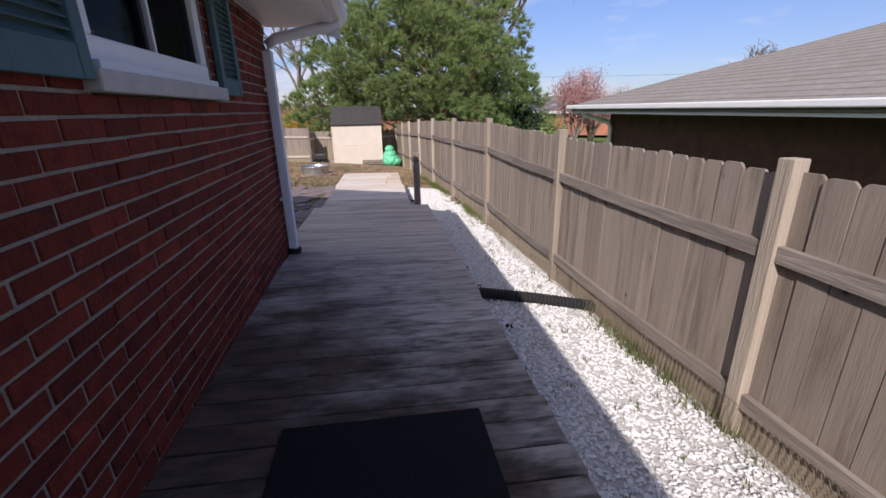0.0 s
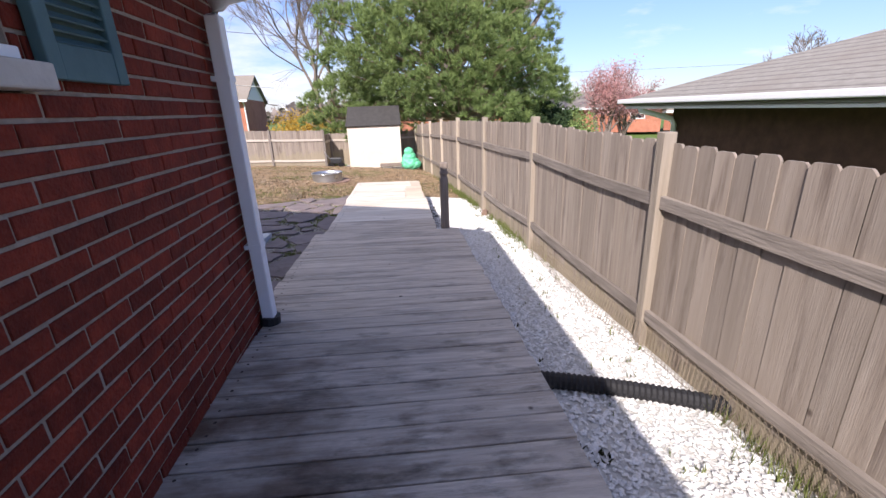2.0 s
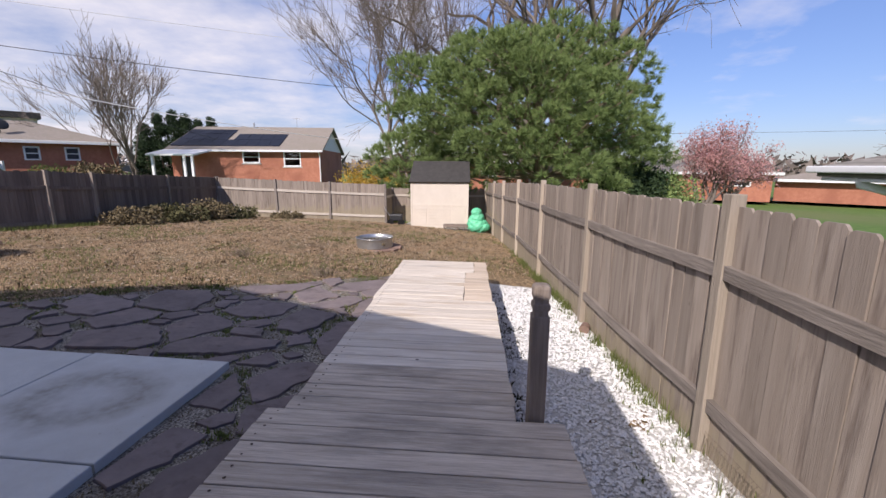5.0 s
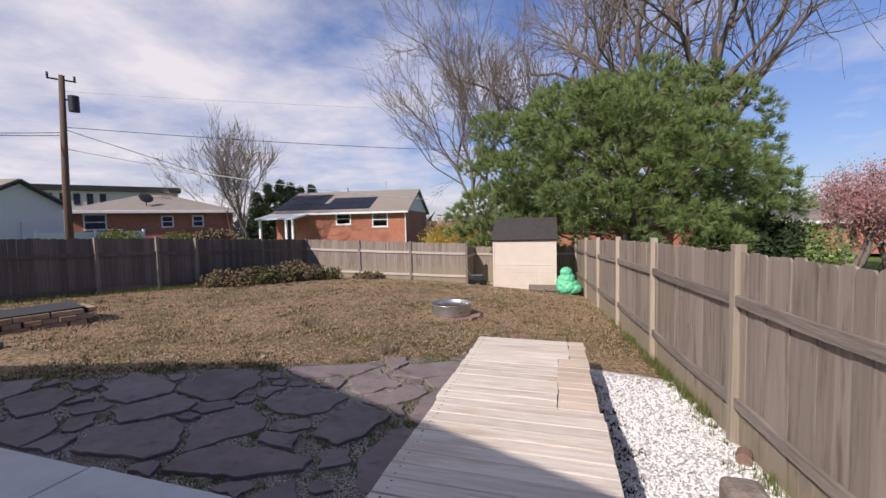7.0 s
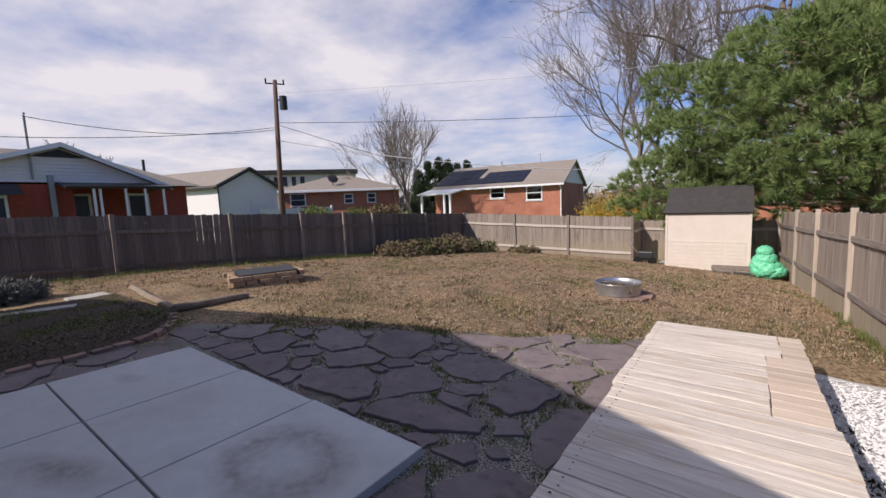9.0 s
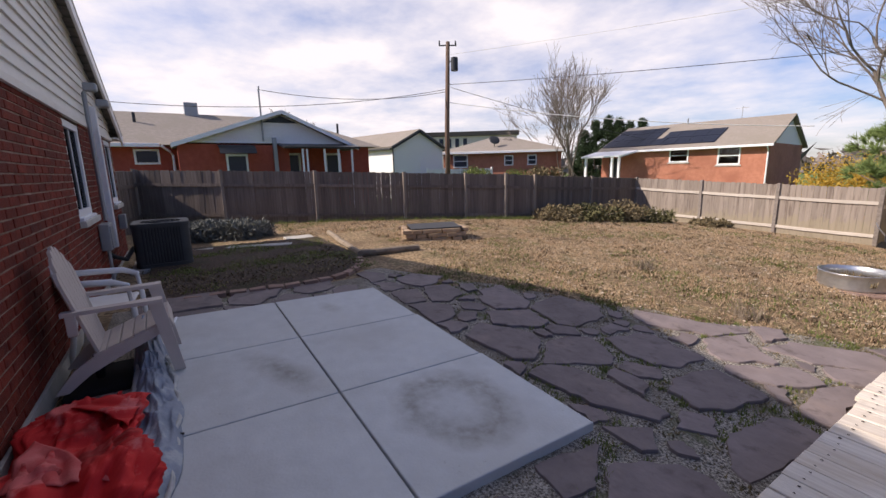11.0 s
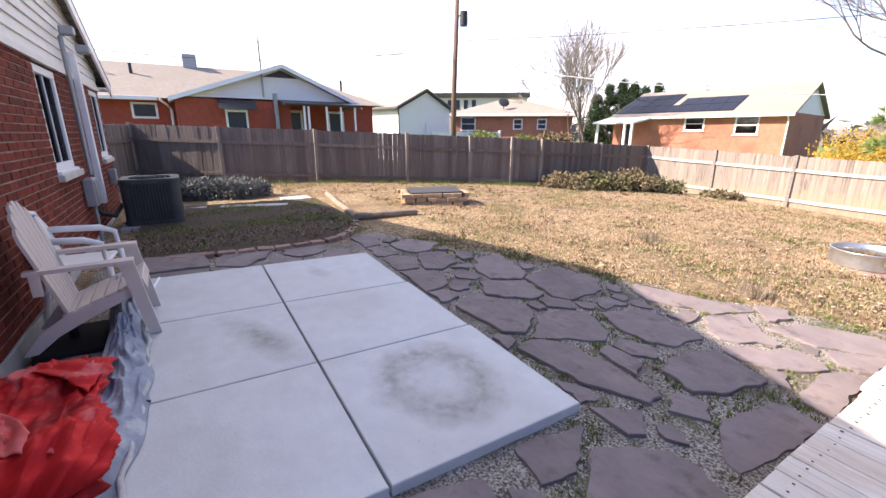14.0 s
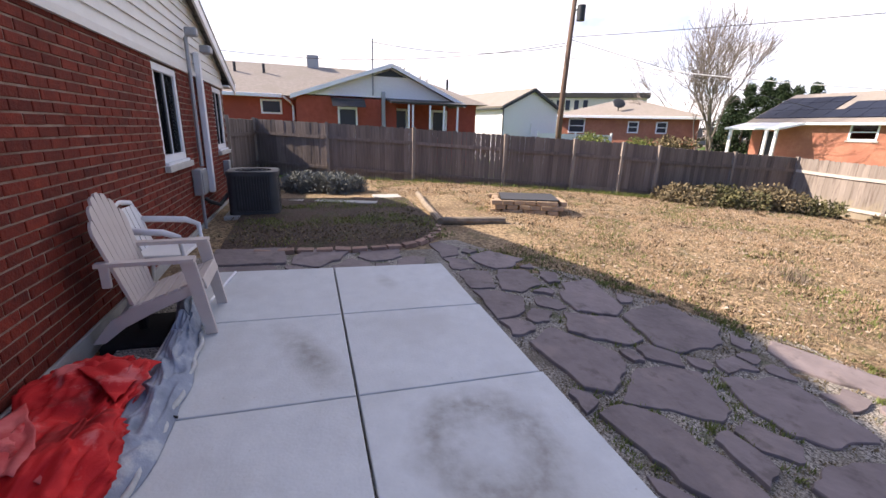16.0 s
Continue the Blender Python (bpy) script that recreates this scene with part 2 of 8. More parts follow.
M_STONEBED = material("pea_gravel", (0.07, 0.06, 0.048), (0.46, 0.42, 0.36), 75, 0.95, 1.0, bump_scale=75, fine=0.11)
blotch(M_STONEBED, (0.11, 0.088, 0.062), 1.6, (1, 1, 1), 0.50, 0.64, 0.7)
blotch(M_STONEBED, (0.075, 0.090, 0.028), 3.0, (1, 1, 1), 0.56, 0.66, 0.7)
M_WHITEBED = material("pale_grit", (0.42, 0.41, 0.38), (0.66, 0.65, 0.62), 30, 0.95, 0.8, bump_scale=45)
M_WHITESTONE = material("white_marble_chip", (0.66, 0.65, 0.63), (0.80, 0.80, 0.79), 30, 0.7, 0.2, vary=0.10, island=True)
M_FLAG = material("purple_slate", (0.138, 0.112, 0.11), (0.225, 0.186, 0.182), 5, 0.78, 0.35, vary=0.16, bump_scale=16, fine=0.3)
blotch(M_FLAG, (0.26, 0.205, 0.185), 2.4, (1, 1, 1), 0.54, 0.70, 0.6, True)
blotch(M_FLAG, (0.095, 0.078, 0.072), 7, (1, 1, 1), 0.56, 0.68, 0.7, True)
M_CONC = material("pale_concrete", (0.49, 0.505, 0.50), (0.575, 0.59, 0.58), 7, 0.85, 0.12, bump_scale=60, c3=(0.51, 0.515, 0.495), patch=0.9)


def stain(m, centre, radius, ring, stretch, strength):
    """A brown stain of its own shape on a flat surface: a ring, or a smear when ring is 0."""
    ns, ls = m.node_tree.nodes, m.node_tree.links
    b = ns["Principled BSDF"]
    old = b.inputs["Base Color"].links[0].from_socket
    mp = ns.new("ShaderNodeMapping")
    mp.vector_type = "TEXTURE"
    mp.inputs["Location"].default_value = (*centre, 0)
    mp.inputs["Rotation"].default_value = (0, 0, stretch[2])
    mp.inputs["Scale"].default_value = (radius * stretch[0], radius * stretch[1], 1000)
    ls.new(ns.new("ShaderNodeNewGeometry").outputs["Position"], mp.inputs[0])
    ln = ns.new("ShaderNodeVectorMath")
    ln.operation = "LENGTH"
    ls.new(mp.outputs[0], ln.inputs[0])
    nz = ns.new("ShaderNodeTexNoise")
    nz.inputs["Scale"].default_value, nz.inputs["Detail"].default_value = 5.0, 6.0
    ls.new(ns.new("ShaderNodeNewGeometry").outputs["Position"], nz.inputs["Vector"])
    ad = ns.new("ShaderNodeMath")
    ad.operation = "MULTIPLY_ADD"
    ad.inputs[1].default_value = 0.5
    ls.new(nz.outputs["Fac"], ad.inputs[0])
    ls.new(ln.outputs["Value"], ad.inputs[2])
    rp = ns.new("ShaderNodeValToRGB")
    e = rp.color_ramp.elements
    e[0].position, e[0].color = (0.35, (0.22 * strength,) * 3 + (1,)) if ring else (0.25, (strength,) * 3 + (1,))
    e[1].position, e[1].color = 1.0, (0, 0, 0, 1)
    if ring:
        k = e.new(0.72)
        k.color = (strength,) * 3 + (1,)
    hf = ns.new("ShaderNodeMath")
    hf.operation = "MULTIPLY"
    hf.inputs[1].default_value = 0.72
    ls.new(ad.outputs[0], hf.inputs[0])
    ls.new(hf.outputs[0], rp.inputs[0])
    sp = ns.new("ShaderNodeTexNoise")
    sp.inputs["Scale"].default_value, sp.inputs["Detail"].default_value = 16.0, 5.0
    ls.new(ns.new("ShaderNodeNewGeometry").outputs["Position"], sp.inputs["Vector"])
    mu = ns.new("ShaderNodeMath")
    mu.operation = "MULTIPLY"
    ls.new(rp.outputs[0], mu.inputs[0])
    ls.new(sp.outputs["Fac"], mu.inputs[1])
    mx = ns.new("ShaderNodeMixRGB")
    mx.inputs[2].default_value = (0.17, 0.145, 0.11, 1)
    ls.new(mu.outputs[0], mx.inputs[0])
    ls.new(old, mx.inputs[1])
    ls.new(mx.outputs[0], b.inputs["Base Color"])


blotch(M_CONC, (0.44, 0.44, 0.42), 1.4, (1, 1, 1), 0.50, 0.68, 0.6)
blotch(M_CONC, (0.36, 0.35, 0.32), 26, (1, 1, 1), 0.66, 0.72, 0.5)
stain(M_CONC, (-1.72, 6.02), 0.42, True, (1, 0.9, 0), 0.95)
stain(M_CONC, (-2.72, 5.18), 0.32, False, (1.6, 0.45, 0.4), 1.0)
stain(M_CONC, (-3.9, 5.9), 0.14, False, (1.5, 0.7, 0.2), 0.6)
M_OLDCONC = material("old_concrete", (0.33, 0.32, 0.29), (0.47, 0.45, 0.41), 8, 0.9, 0.3, bump_scale=50)
M_WHITE = plain("white_paint", (0.78, 0.79, 0.80), 0.4, vary=0.03)
M_VINYL = material("cream_siding", (0.66, 0.65, 0.60), (0.74, 0.73, 0.68), 6, 0.55, 0.05)
M_FARWHITE = plain("white_siding", (0.79, 0.77, 0.74), 0.6, vary=0.04)
M_TEAL = material("teal_shutter_paint", (0.055, 0.115, 0.125), (0.085, 0.16, 0.17), 8, 0.6, 0.1)
M_SHINGLE = material("grey_shingle", (0.20, 0.185, 0.165), (0.32, 0.30, 0.27), 9, 0.95, 0.5, stretch=(1, 1, 4), c3=(0.24, 0.215, 0.19), patch=1.5, bump_scale=18)


def courses(m, rise):
    """Darkens the lower edge of each shingle course; rise: height between two courses."""
    ns, ls = m.node_tree.nodes, m.node_tree.links
    b = ns["Principled BSDF"]
    old = b.inputs["Base Color"].links[0].from_socket
    sp = ns.new("ShaderNodeSeparateXYZ")
    ls.new(ns.new("ShaderNodeNewGeometry").outputs["Position"], sp.inputs[0])
    dv = ns.new("ShaderNodeMath")
    dv.operation = "DIVIDE"
    dv.inputs[1].default_value = rise
    ls.new(sp.outputs["Z"], dv.inputs[0])
    fr = ns.new("ShaderNodeMath")
    fr.operation = "FRACT"
    ls.new(dv.outputs[0], fr.inputs[0])
    rp = ns.new("ShaderNodeValToRGB")
    rp.color_ramp.elements[0].position, rp.color_ramp.elements[0].color = 0.0, (0.5, 0.5, 0.5, 1)
    rp.color_ramp.elements[1].position, rp.color_ramp.elements[1].color = 0.3, (1, 1, 1, 1)
    ls.new(fr.outputs[0], rp.inputs[0])
    mx = ns.new("ShaderNodeMixRGB")
    mx.blend_type = "MULTIPLY"
    mx.inputs[0].default_value = 1.0
    ls.new(old, mx.inputs[1])
    ls.new(rp.outputs[0], mx.inputs[2])
    ls.new(mx.outputs[0], b.inputs["Base Color"])


courses(M_SHINGLE, 0.062)
M_SHINGLEB = material("brown_shingle", (0.22, 0.19, 0.16), (0.34, 0.30, 0.26), 7, 0.95, 0.4, stretch=(1, 1, 4), c3=(0.26, 0.23, 0.19), patch=0.9)
M_PANEL = plain("solar_glass", (0.016, 0.02, 0.035), 0.25)
M_SOLAR = material("solar_cells", (0.014, 0.018, 0.032), (0.022, 0.028, 0.048), 3, 0.5, 0.0, spec=0.08)
M_ACGREY = material("charcoal_enamel", (0.036, 0.039, 0.042), (0.06, 0.064, 0.068), 5, 0.5, 0.05)
M_NAIL = material("rusty_nail", (0.035, 0.024, 0.018), (0.09, 0.06, 0.045), 40, 0.8, 0.0)
M_BLACK = plain("black_plastic", (0.018, 0.018, 0.02), 0.6)
M_RUBBER = material("black_rubber", (0.008, 0.008, 0.008), (0.018, 0.017, 0.017), 60, 0.95, 0.5)
M_ALU = plain("grey_aluminium", (0.13, 0.135, 0.14), 0.5, 0.3)
M_DARKMETAL = plain("charcoal_metal", (0.035, 0.037, 0.04), 0.45, 0.3)
M_GREYMETAL = plain("grey_metal", (0.32, 0.33, 0.34), 0.5, 0.4)
M_GALV = material("galvanised_steel", (0.42, 0.43, 0.44), (0.62, 0.63, 0.64), 10, 0.35, 0.05, metal=0.9)
M_SHED = material("beige_resin", (0.60, 0.53, 0.445), (0.67, 0.60, 0.51), 3, 0.6, 0.05)
M_SHEDROOF = material("charcoal_resin", (0.040, 0.037, 0.035), (0.062, 0.058, 0.054), 6, 0.65, 0.1)
M_GREENBAG = material("green_plastic_sheet", (0.085, 0.48, 0.26), (0.18, 0.62, 0.38), 6, 0.4, 0.2, bump_scale=14)
M_RED = material("faded_red_canvas", (0.38, 0.007, 0.009), (0.64, 0.022, 0.022), 4, 0.75, 0.12, bump_scale=140)
blotch(M_RED, (0.62, 0.17, 0.16), 3.6, (1, 1, 1), 0.55, 0.61, 0.7)
blotch(M_RED, (0.15, 0.005, 0.006), 3.4, (1, 1, 1), 0.56, 0.64, 0.7)
M_FADED = material("sun_bleached_red_canvas", (0.46, 0.025, 0.026), (0.64, 0.18, 0.17), 6, 0.75, 0.12, bump_scale=140)
M_TARP = material("blue_grey_canvas", (0.15, 0.175, 0.22), (0.36, 0.40, 0.46), 5, 0.75, 0.25, bump_scale=60)
blotch(M_TARP, (0.46, 0.47, 0.46), 5, (1, 1, 1), 0.56, 0.64, 0.6)
M_HEM = material("pale_canvas_hem", (0.34, 0.35, 0.34), (0.55, 0.55, 0.53), 20, 0.8, 0.2)
M_TAUPE = material("taupe_resin", (0.50, 0.435, 0.39), (0.58, 0.51, 0.46), 6, 0.5, 0.06)
M_WHITEPL = material("white_resin", (0.68, 0.67, 0.65), (0.76, 0.75, 0.73), 6, 0.45, 0.05)
M_BARK = material("grey_bark", (0.115, 0.094, 0.08), (0.25, 0.21, 0.18), 6, 0.95, 0.6, stretch=(3, 3, 0.6))
M_PINEBARK = material("pine_bark", (0.20, 0.14, 0.10), (0.34, 0.26, 0.19), 6, 0.95, 0.6)
M_NEEDLE = material("pine_needles", (0.085, 0.15, 0.05), (0.30, 0.375, 0.13), 1.3, 0.7, 0.0, vary=0.42, island=True)
M_NEEDLED = material("dark_evergreen", (0.02, 0.04, 0.015), (0.045, 0.075, 0.03), 1.2, 0.8, 0.0, vary=0.25, island=True)
M_PINK = material("pink_blossom", (0.46, 0.22, 0.215), (0.66, 0.40, 0.38), 2, 0.8, 0.0, vary=0.25, island=True)
M_YELLOW = material("yellow_blossom", (0.42, 0.26, 0.035), (0.60, 0.41, 0.09), 2, 0.8, 0.0, vary=0.25, island=True)
M_LEAFDRY = material("dry_leaves", (0.10, 0.078, 0.04), (0.24, 0.19, 0.11), 3, 0.9, 0.0, vary=0.4, island=True)
M_IVY = material("ivy_leaves", (0.045, 0.05, 0.02), (0.15, 0.135, 0.06), 3, 0.8, 0.0, vary=0.45, island=True)
M_GREYLEAF = material("grey_green_leaves", (0.10, 0.108, 0.10), (0.19, 0.20, 0.185), 3, 0.9, 0.0, vary=0.3, island=True)
M_GRASS = material("grass_blades", (0.11, 0.14, 0.04), (0.22, 0.25, 0.085), 3, 0.85, 0.0, vary=0.3, island=True)
M_MOSS = material("dark_moss", (0.020, 0.020, 0.010), (0.06, 0.062, 0.026), 8, 0.95, 0.0, vary=0.4, island=True)
M_THATCH = material("brown_thatch", (0.045, 0.028, 0.017), (0.13, 0.085, 0.05), 4, 0.95, 0.0, vary=0.4, island=True)
M_STRAW = material("straw_blades", (0.31, 0.20, 0.115), (0.66, 0.51, 0.345), 3, 0.9, 0.0, vary=0.3, island=True)
M_TAN_BLOCK = material("tan_wall_block", (0.30, 0.21, 0.135), (0.44, 0.32, 0.21), 9, 0.9, 0.5, vary=0.22)
M_PAVER = material("weathered_paver", (0.22, 0.14, 0.11), (0.34, 0.23, 0.18), 9, 0.9, 0.5, vary=0.2)
M_LOG = material("old_timber", (0.16, 0.125, 0.09), (0.30, 0.245, 0.185), 6, 0.9, 0.5)
M_SILL = material("limestone_sill", (0.44, 0.42, 0.38), (0.56, 0.54, 0.49), 12, 0.9, 0.25)
M_POLE = material("utility_pole_wood", (0.095, 0.062, 0.045), (0.18, 0.12, 0.088), 4, 0.9, 0.4, stretch=(6, 6, 0.4))
M_WIRE = plain("cable_black", (0.05, 0.05, 0.055), 0.6)
M_CLOTHW = plain("white_cloth_rope", (0.7, 0.7, 0.68), 0.7)
# the unlit room behind the windows is put into this near-black colour
M_INSIDE = plain("darkened_interior", (0.07, 0.068, 0.065), 0.9)
M_BLIND = plain("grey_blind", (0.30, 0.30, 0.30), 0.7)

M_SCREEN = bpy.data.materials.new("insect_screen")
M_SCREEN.use_nodes = True
_n = M_SCREEN.node_tree
_n.nodes["Principled BSDF"].inputs["Base Color"].default_value = (0.006, 0.007, 0.008, 1)
_n.nodes["Principled BSDF"].inputs["Roughness"].default_value = 1.0
_n.nodes["Principled BSDF"].inputs["Specular IOR Level"].default_value = 0.0
_t, _m = _n.nodes.new("ShaderNodeBsdfTransparent"), _n.nodes.new("ShaderNodeMixShader")
_m.inputs[0].default_value = 0.45
_n.links.new(_t.outputs[0], _m.inputs[1])
_n.links.new(_n.nodes["Principled BSDF"].outputs[0], _m.inputs[2])
_n.links.new(_m.outputs[0], _n.nodes["Material Output"].inputs["Surface"])
M_GLASS = bpy.data.materials.new("window_glass")
M_GLASS.use_nodes = True
_b = M_GLASS.node_tree.nodes["Principled BSDF"]
_b.inputs["Base Color"].default_value = (0.75, 0.8, 0.8, 1)
_b.inputs["Roughness"].default_value = 0.02
_b.inputs["Transmission Weight"].default_value = 1.0
_b.inputs["IOR"].default_value = 1.45


def leafy(m, share):
    """Thin needles and petals let part of the light through."""
    nt = m.node_tree
    b = nt.nodes["Principled BSDF"]
    col = b.inputs["Base Color"].links[0].from_socket
    tr, mx = nt.nodes.new("ShaderNodeBsdfTranslucent"), nt.nodes.new("ShaderNodeMixShader")
    mx.inputs[0].default_value = share
    nt.links.new(col, tr.inputs["Color"])
    nt.links.new(b.outputs[0], mx.inputs[1])
    nt.links.new(tr.outputs[0], mx.inputs[2])
    nt.links.new(mx.outputs[0], nt.nodes["Material Output"].inputs["Surface"])


leafy(M_NEEDLE, 0.18)
for m_leaf in (M_PINK, M_YELLOW, M_GRASS, M_STRAW):
    leafy(m_leaf, 0.4)

# ---- mesh helpers ----
def root(name, at=(0, 0, 0)):
    e = new(name)
    e.location = at
    e.empty_display_size = 0.1
    return e


def obj(name, bm, mat, smooth=False):
    me = bpy.data.meshes.new(name)
    bm.to_mesh(me)
    bm.free()
    for m in (mat if isinstance(mat, (list, tuple)) else [mat]):
        me.materials.append(m)
    if smooth:
        me.polygons.foreach_set("use_smooth", [True] * len(me.polygons))
    return new(name, me)


def part(name, bm, mat, parent, label="", smooth=False):
    o = obj(name, bm, mat, smooth)
    o.parent = parent
    # meshes are written in world places: take the parents' offset out
    off = Vector((0, 0, 0)) if parent.parent else Vector(parent.location)
    o.matrix_parent_inverse = Matrix.Translation(-off)
    if label:
        tagged(o, label)
    return o


def piece(name, mesh, parent, m):
    """One more object on a shared mesh, under a thing whose own pose is at the origin."""
    o = new(name, mesh)
    o.parent = parent
    o.matrix_basis = m
    return o


def add_box(bm, x0, x1, y0, y1, z0, z1, m=None):
    vs = [bm.verts.new((x, y, z)) for z in (z0, z1) for y in (y0, y1) for x in (x0, x1)]
    if m is not None:
        for v in vs:
            v.co = m @ v.co
    for f in ((0, 2, 3, 1), (4, 5, 7, 6), (0, 1, 5, 4), (2, 6, 7, 3), (0, 4, 6, 2), (1, 3, 7, 5)):
        bm.faces.new([vs[i] for i in f])
    return vs


def box(x0, x1, y0, y1, z0, z1, bevel=0.0, m=None):
    bm = bmesh.new()
    add_box(bm, x0, x1, y0, y1, z0, z1, m)
    if bevel:
        bmesh.ops.bevel(bm, geom=bm.edges[:], offset=bevel, segments=2, affect="EDGES", profile=0.5)
    return bm


def tube(points, radius, sides=8, bm=None, closed=False):
    """A pipe along points; radius may be a list."""
    bm = bm or bmesh.new()
    pts = [Vector(p) for p in points]
    rs = radius if isinstance(radius, (list, tuple)) else [radius] * len(pts)
    rings = []
    up = Vector((0.03, 0.02, 1))
    for i, p in enumerate(pts):
        d = (pts[min(i + 1, len(pts) - 1)] - pts[max(i - 1, 0)]).normalized()
        a = d.cross(up if abs(d.z) < 0.95 else Vector((1, 0.05, 0))).normalized()
        b = d.cross(a)
        rings.append([bm.verts.new(p + rs[i] * (math.cos(2 * math.pi * k / sides) * a + math.sin(2 * math.pi * k / sides) * b)) for k in range(sides)])
    for r0, r1 in zip(rings, rings[1:]):
        for k in range(sides):
            bm.faces.new((r0[k], r0[(k + 1) % sides], r1[(k + 1) % sides], r1[k]))
    bm.faces.new(rings[0][::-1])
    bm.faces.new(rings[-1])
    return bm


def prism(poly, z0, z1, bm=None, m=None):
    """A flat polygon (x, y) drawn up from z0 to z1."""
    bm = bm or bmesh.new()
    lo = [bm.verts.new((x, y, z0)) for x, y in poly]
    hi = [bm.verts.new((x, y, z1)) for x, y in poly]
    if m is not None:
        for v in lo + hi:
            v.co = m @ v.co
    bm.faces.new(lo[::-1])
    bm.faces.new(hi)
    n = len(poly)
    for i in range(n):
        bm.faces.new((lo[i], lo[(i + 1) % n], hi[(i + 1) % n], hi[i]))
    return bm


def slab_quad(a, b, c, d, thick, bm=None):
    """A plate with the corners a b c d on top, thick metres deep along its normal."""
    bm = bm or bmesh.new()
    a, b, c, d = (Vector(p) for p in (a, b, c, d))
    n = (b - a).cross(d - a).normalized() * thick
    top = [bm.verts.new(p) for p in (a, b, c, d)]
    low = [bm.verts.new(p - n) for p in (a, b, c, d)]
    bm.faces.new(top)
    bm.faces.new(low[::-1])
    for i in range(4):
        bm.faces.new((top[i], low[i], low[(i + 1) % 4], top[(i + 1) % 4]))
    return bm


def raw(name, verts, faces, mat, parent=None, smooth=False):
    me = bpy.data.meshes.new(name)
    me.from_pydata(verts, [], faces)
    me.materials.append(mat)
    if smooth:
        me.polygons.foreach_set("use_smooth", [True] * len(me.polygons))
    o = new(name, me)
    if parent:
        o.parent = parent
        o.matrix_parent_inverse = Matrix.Translation(-Vector(parent.location))
    return o


# ---- the lie of the land ----
def gz(x, y):
    """Height of the ground: it falls from the house to the far corner."""
    x, y = min(max(x, -13.5), 2.6), min(max(y, 2.5), 21.0)
    return -0.437 - 0.0722 * x + 0.0219 * y - 0.00451 * x * x - 0.0006 * x * y - 0.00299 * y * y


def deck_z(x, y):
    """Top of the deck, which runs down as a gentle ramp."""
    return 0.1031 - 0.0296 * (x - 0.0) - 0.02893 * y


HX, HY = -0.31, 3.83       # the house's corner
SKEW = 0.03                # the side wall stands a little out of square
HW = -9.15                 # its far corner along the rear wall
EAVE = 1.93


def build_ground():
    xs = [-1500, -300, -120, -70, -45, -30, -22, -17] + [-14 + 0.25 * i for i in range(69)] + [4, 6, 9, 14, 22, 40, 80, 300, 1500]
    ys = [-1500, -300, -100, -40, -15, -6, -3] + [-2 + 0.25 * i for i in range(95)] + [23, 26, 30, 36, 45, 60, 90, 200, 400, 1500]
    me = bpy.data.meshes.new("ground")
    verts = []
    for y in ys:
        for x in xs:
            inside = -13 < x < 2.4 and 4 < y < 20
            verts.append((x, y, gz(x, y) + (0.02 * noise.noise((x * 1.3, y * 1.3, 0)) if inside else 0)))
    nx = len(xs)
    faces = [(j * nx + i, j * nx + i + 1, (j + 1) * nx + i + 1, (j + 1) * nx + i) for j in range(len(ys) - 1) for i in range(nx - 1)]
    me.from_pydata(verts, [], faces)
    me.materials.append(M_LAWN)
    me.materials.append(M_GREEN)
    for p in me.polygons:
        c = p.center
        yard = -13.6 < c.x < 2.6 and c.y < 21.2
        p.material_index = 0 if yard else 1
        p.use_smooth = True
    tagged(new("ground", me), "dormant straw-coloured lawn with green patches, sloping from the house", "lawn", kind="structure")


build_ground()


# ---- the brick house that is walked round ----
BRICK_L, BRICK_H = 0.2032, 0.0677


def brick_mesh(length=0.191, h=0.0560, d=0.03):
    """Face of one brick, its front edges eased; x along, y out of the wall."""
    e = 0.003
    v = [(-length / 2, -d, -h / 2), (length / 2, -d, -h / 2), (length / 2, -d, h / 2), (-length / 2, -d, h / 2),
         (-length / 2, -e, -h / 2), (length / 2, -e, -h / 2), (length / 2, -e, h / 2), (-length / 2, -e, h / 2),
         (-length / 2 + e, 0, -h / 2 + e), (length / 2 - e, 0, -h / 2 + e), (length / 2 - e, 0, h / 2 - e), (-length / 2 + e, 0, h / 2 - e)]
    f = [(8, 11, 10, 9)]
    for a in (0, 4):
        for i in range(4):
            j = (i + 1) % 4
            f.append((a + i, a + 4 + i, a + 4 + j, a + j))
    return v, [t[::-1] for t in f]


def wall_block(u0, u1, z0, z1, holes, put):
    """Plain wall between u0 and u1 with rectangular holes; put(u0, u1, z0, z1) adds one block."""
    cuts = sorted({u0, u1, *[h[0] for h in holes], *[h[1] for h in holes]})
    for a, b in zip(cuts, cuts[1:]):
        zs = [z0]
        for h in sorted(holes, key=lambda k: k[2]):
            if h[0] <= a + 1e-6 and h[1] >= b - 1e-6:
                zs += [h[2], h[3]]
        zs.append(z1)
        for i in range(0, len(zs), 2):
            if zs[i + 1] - zs[i] > 1e-4:
                put(a, b, zs[i], zs[i + 1])


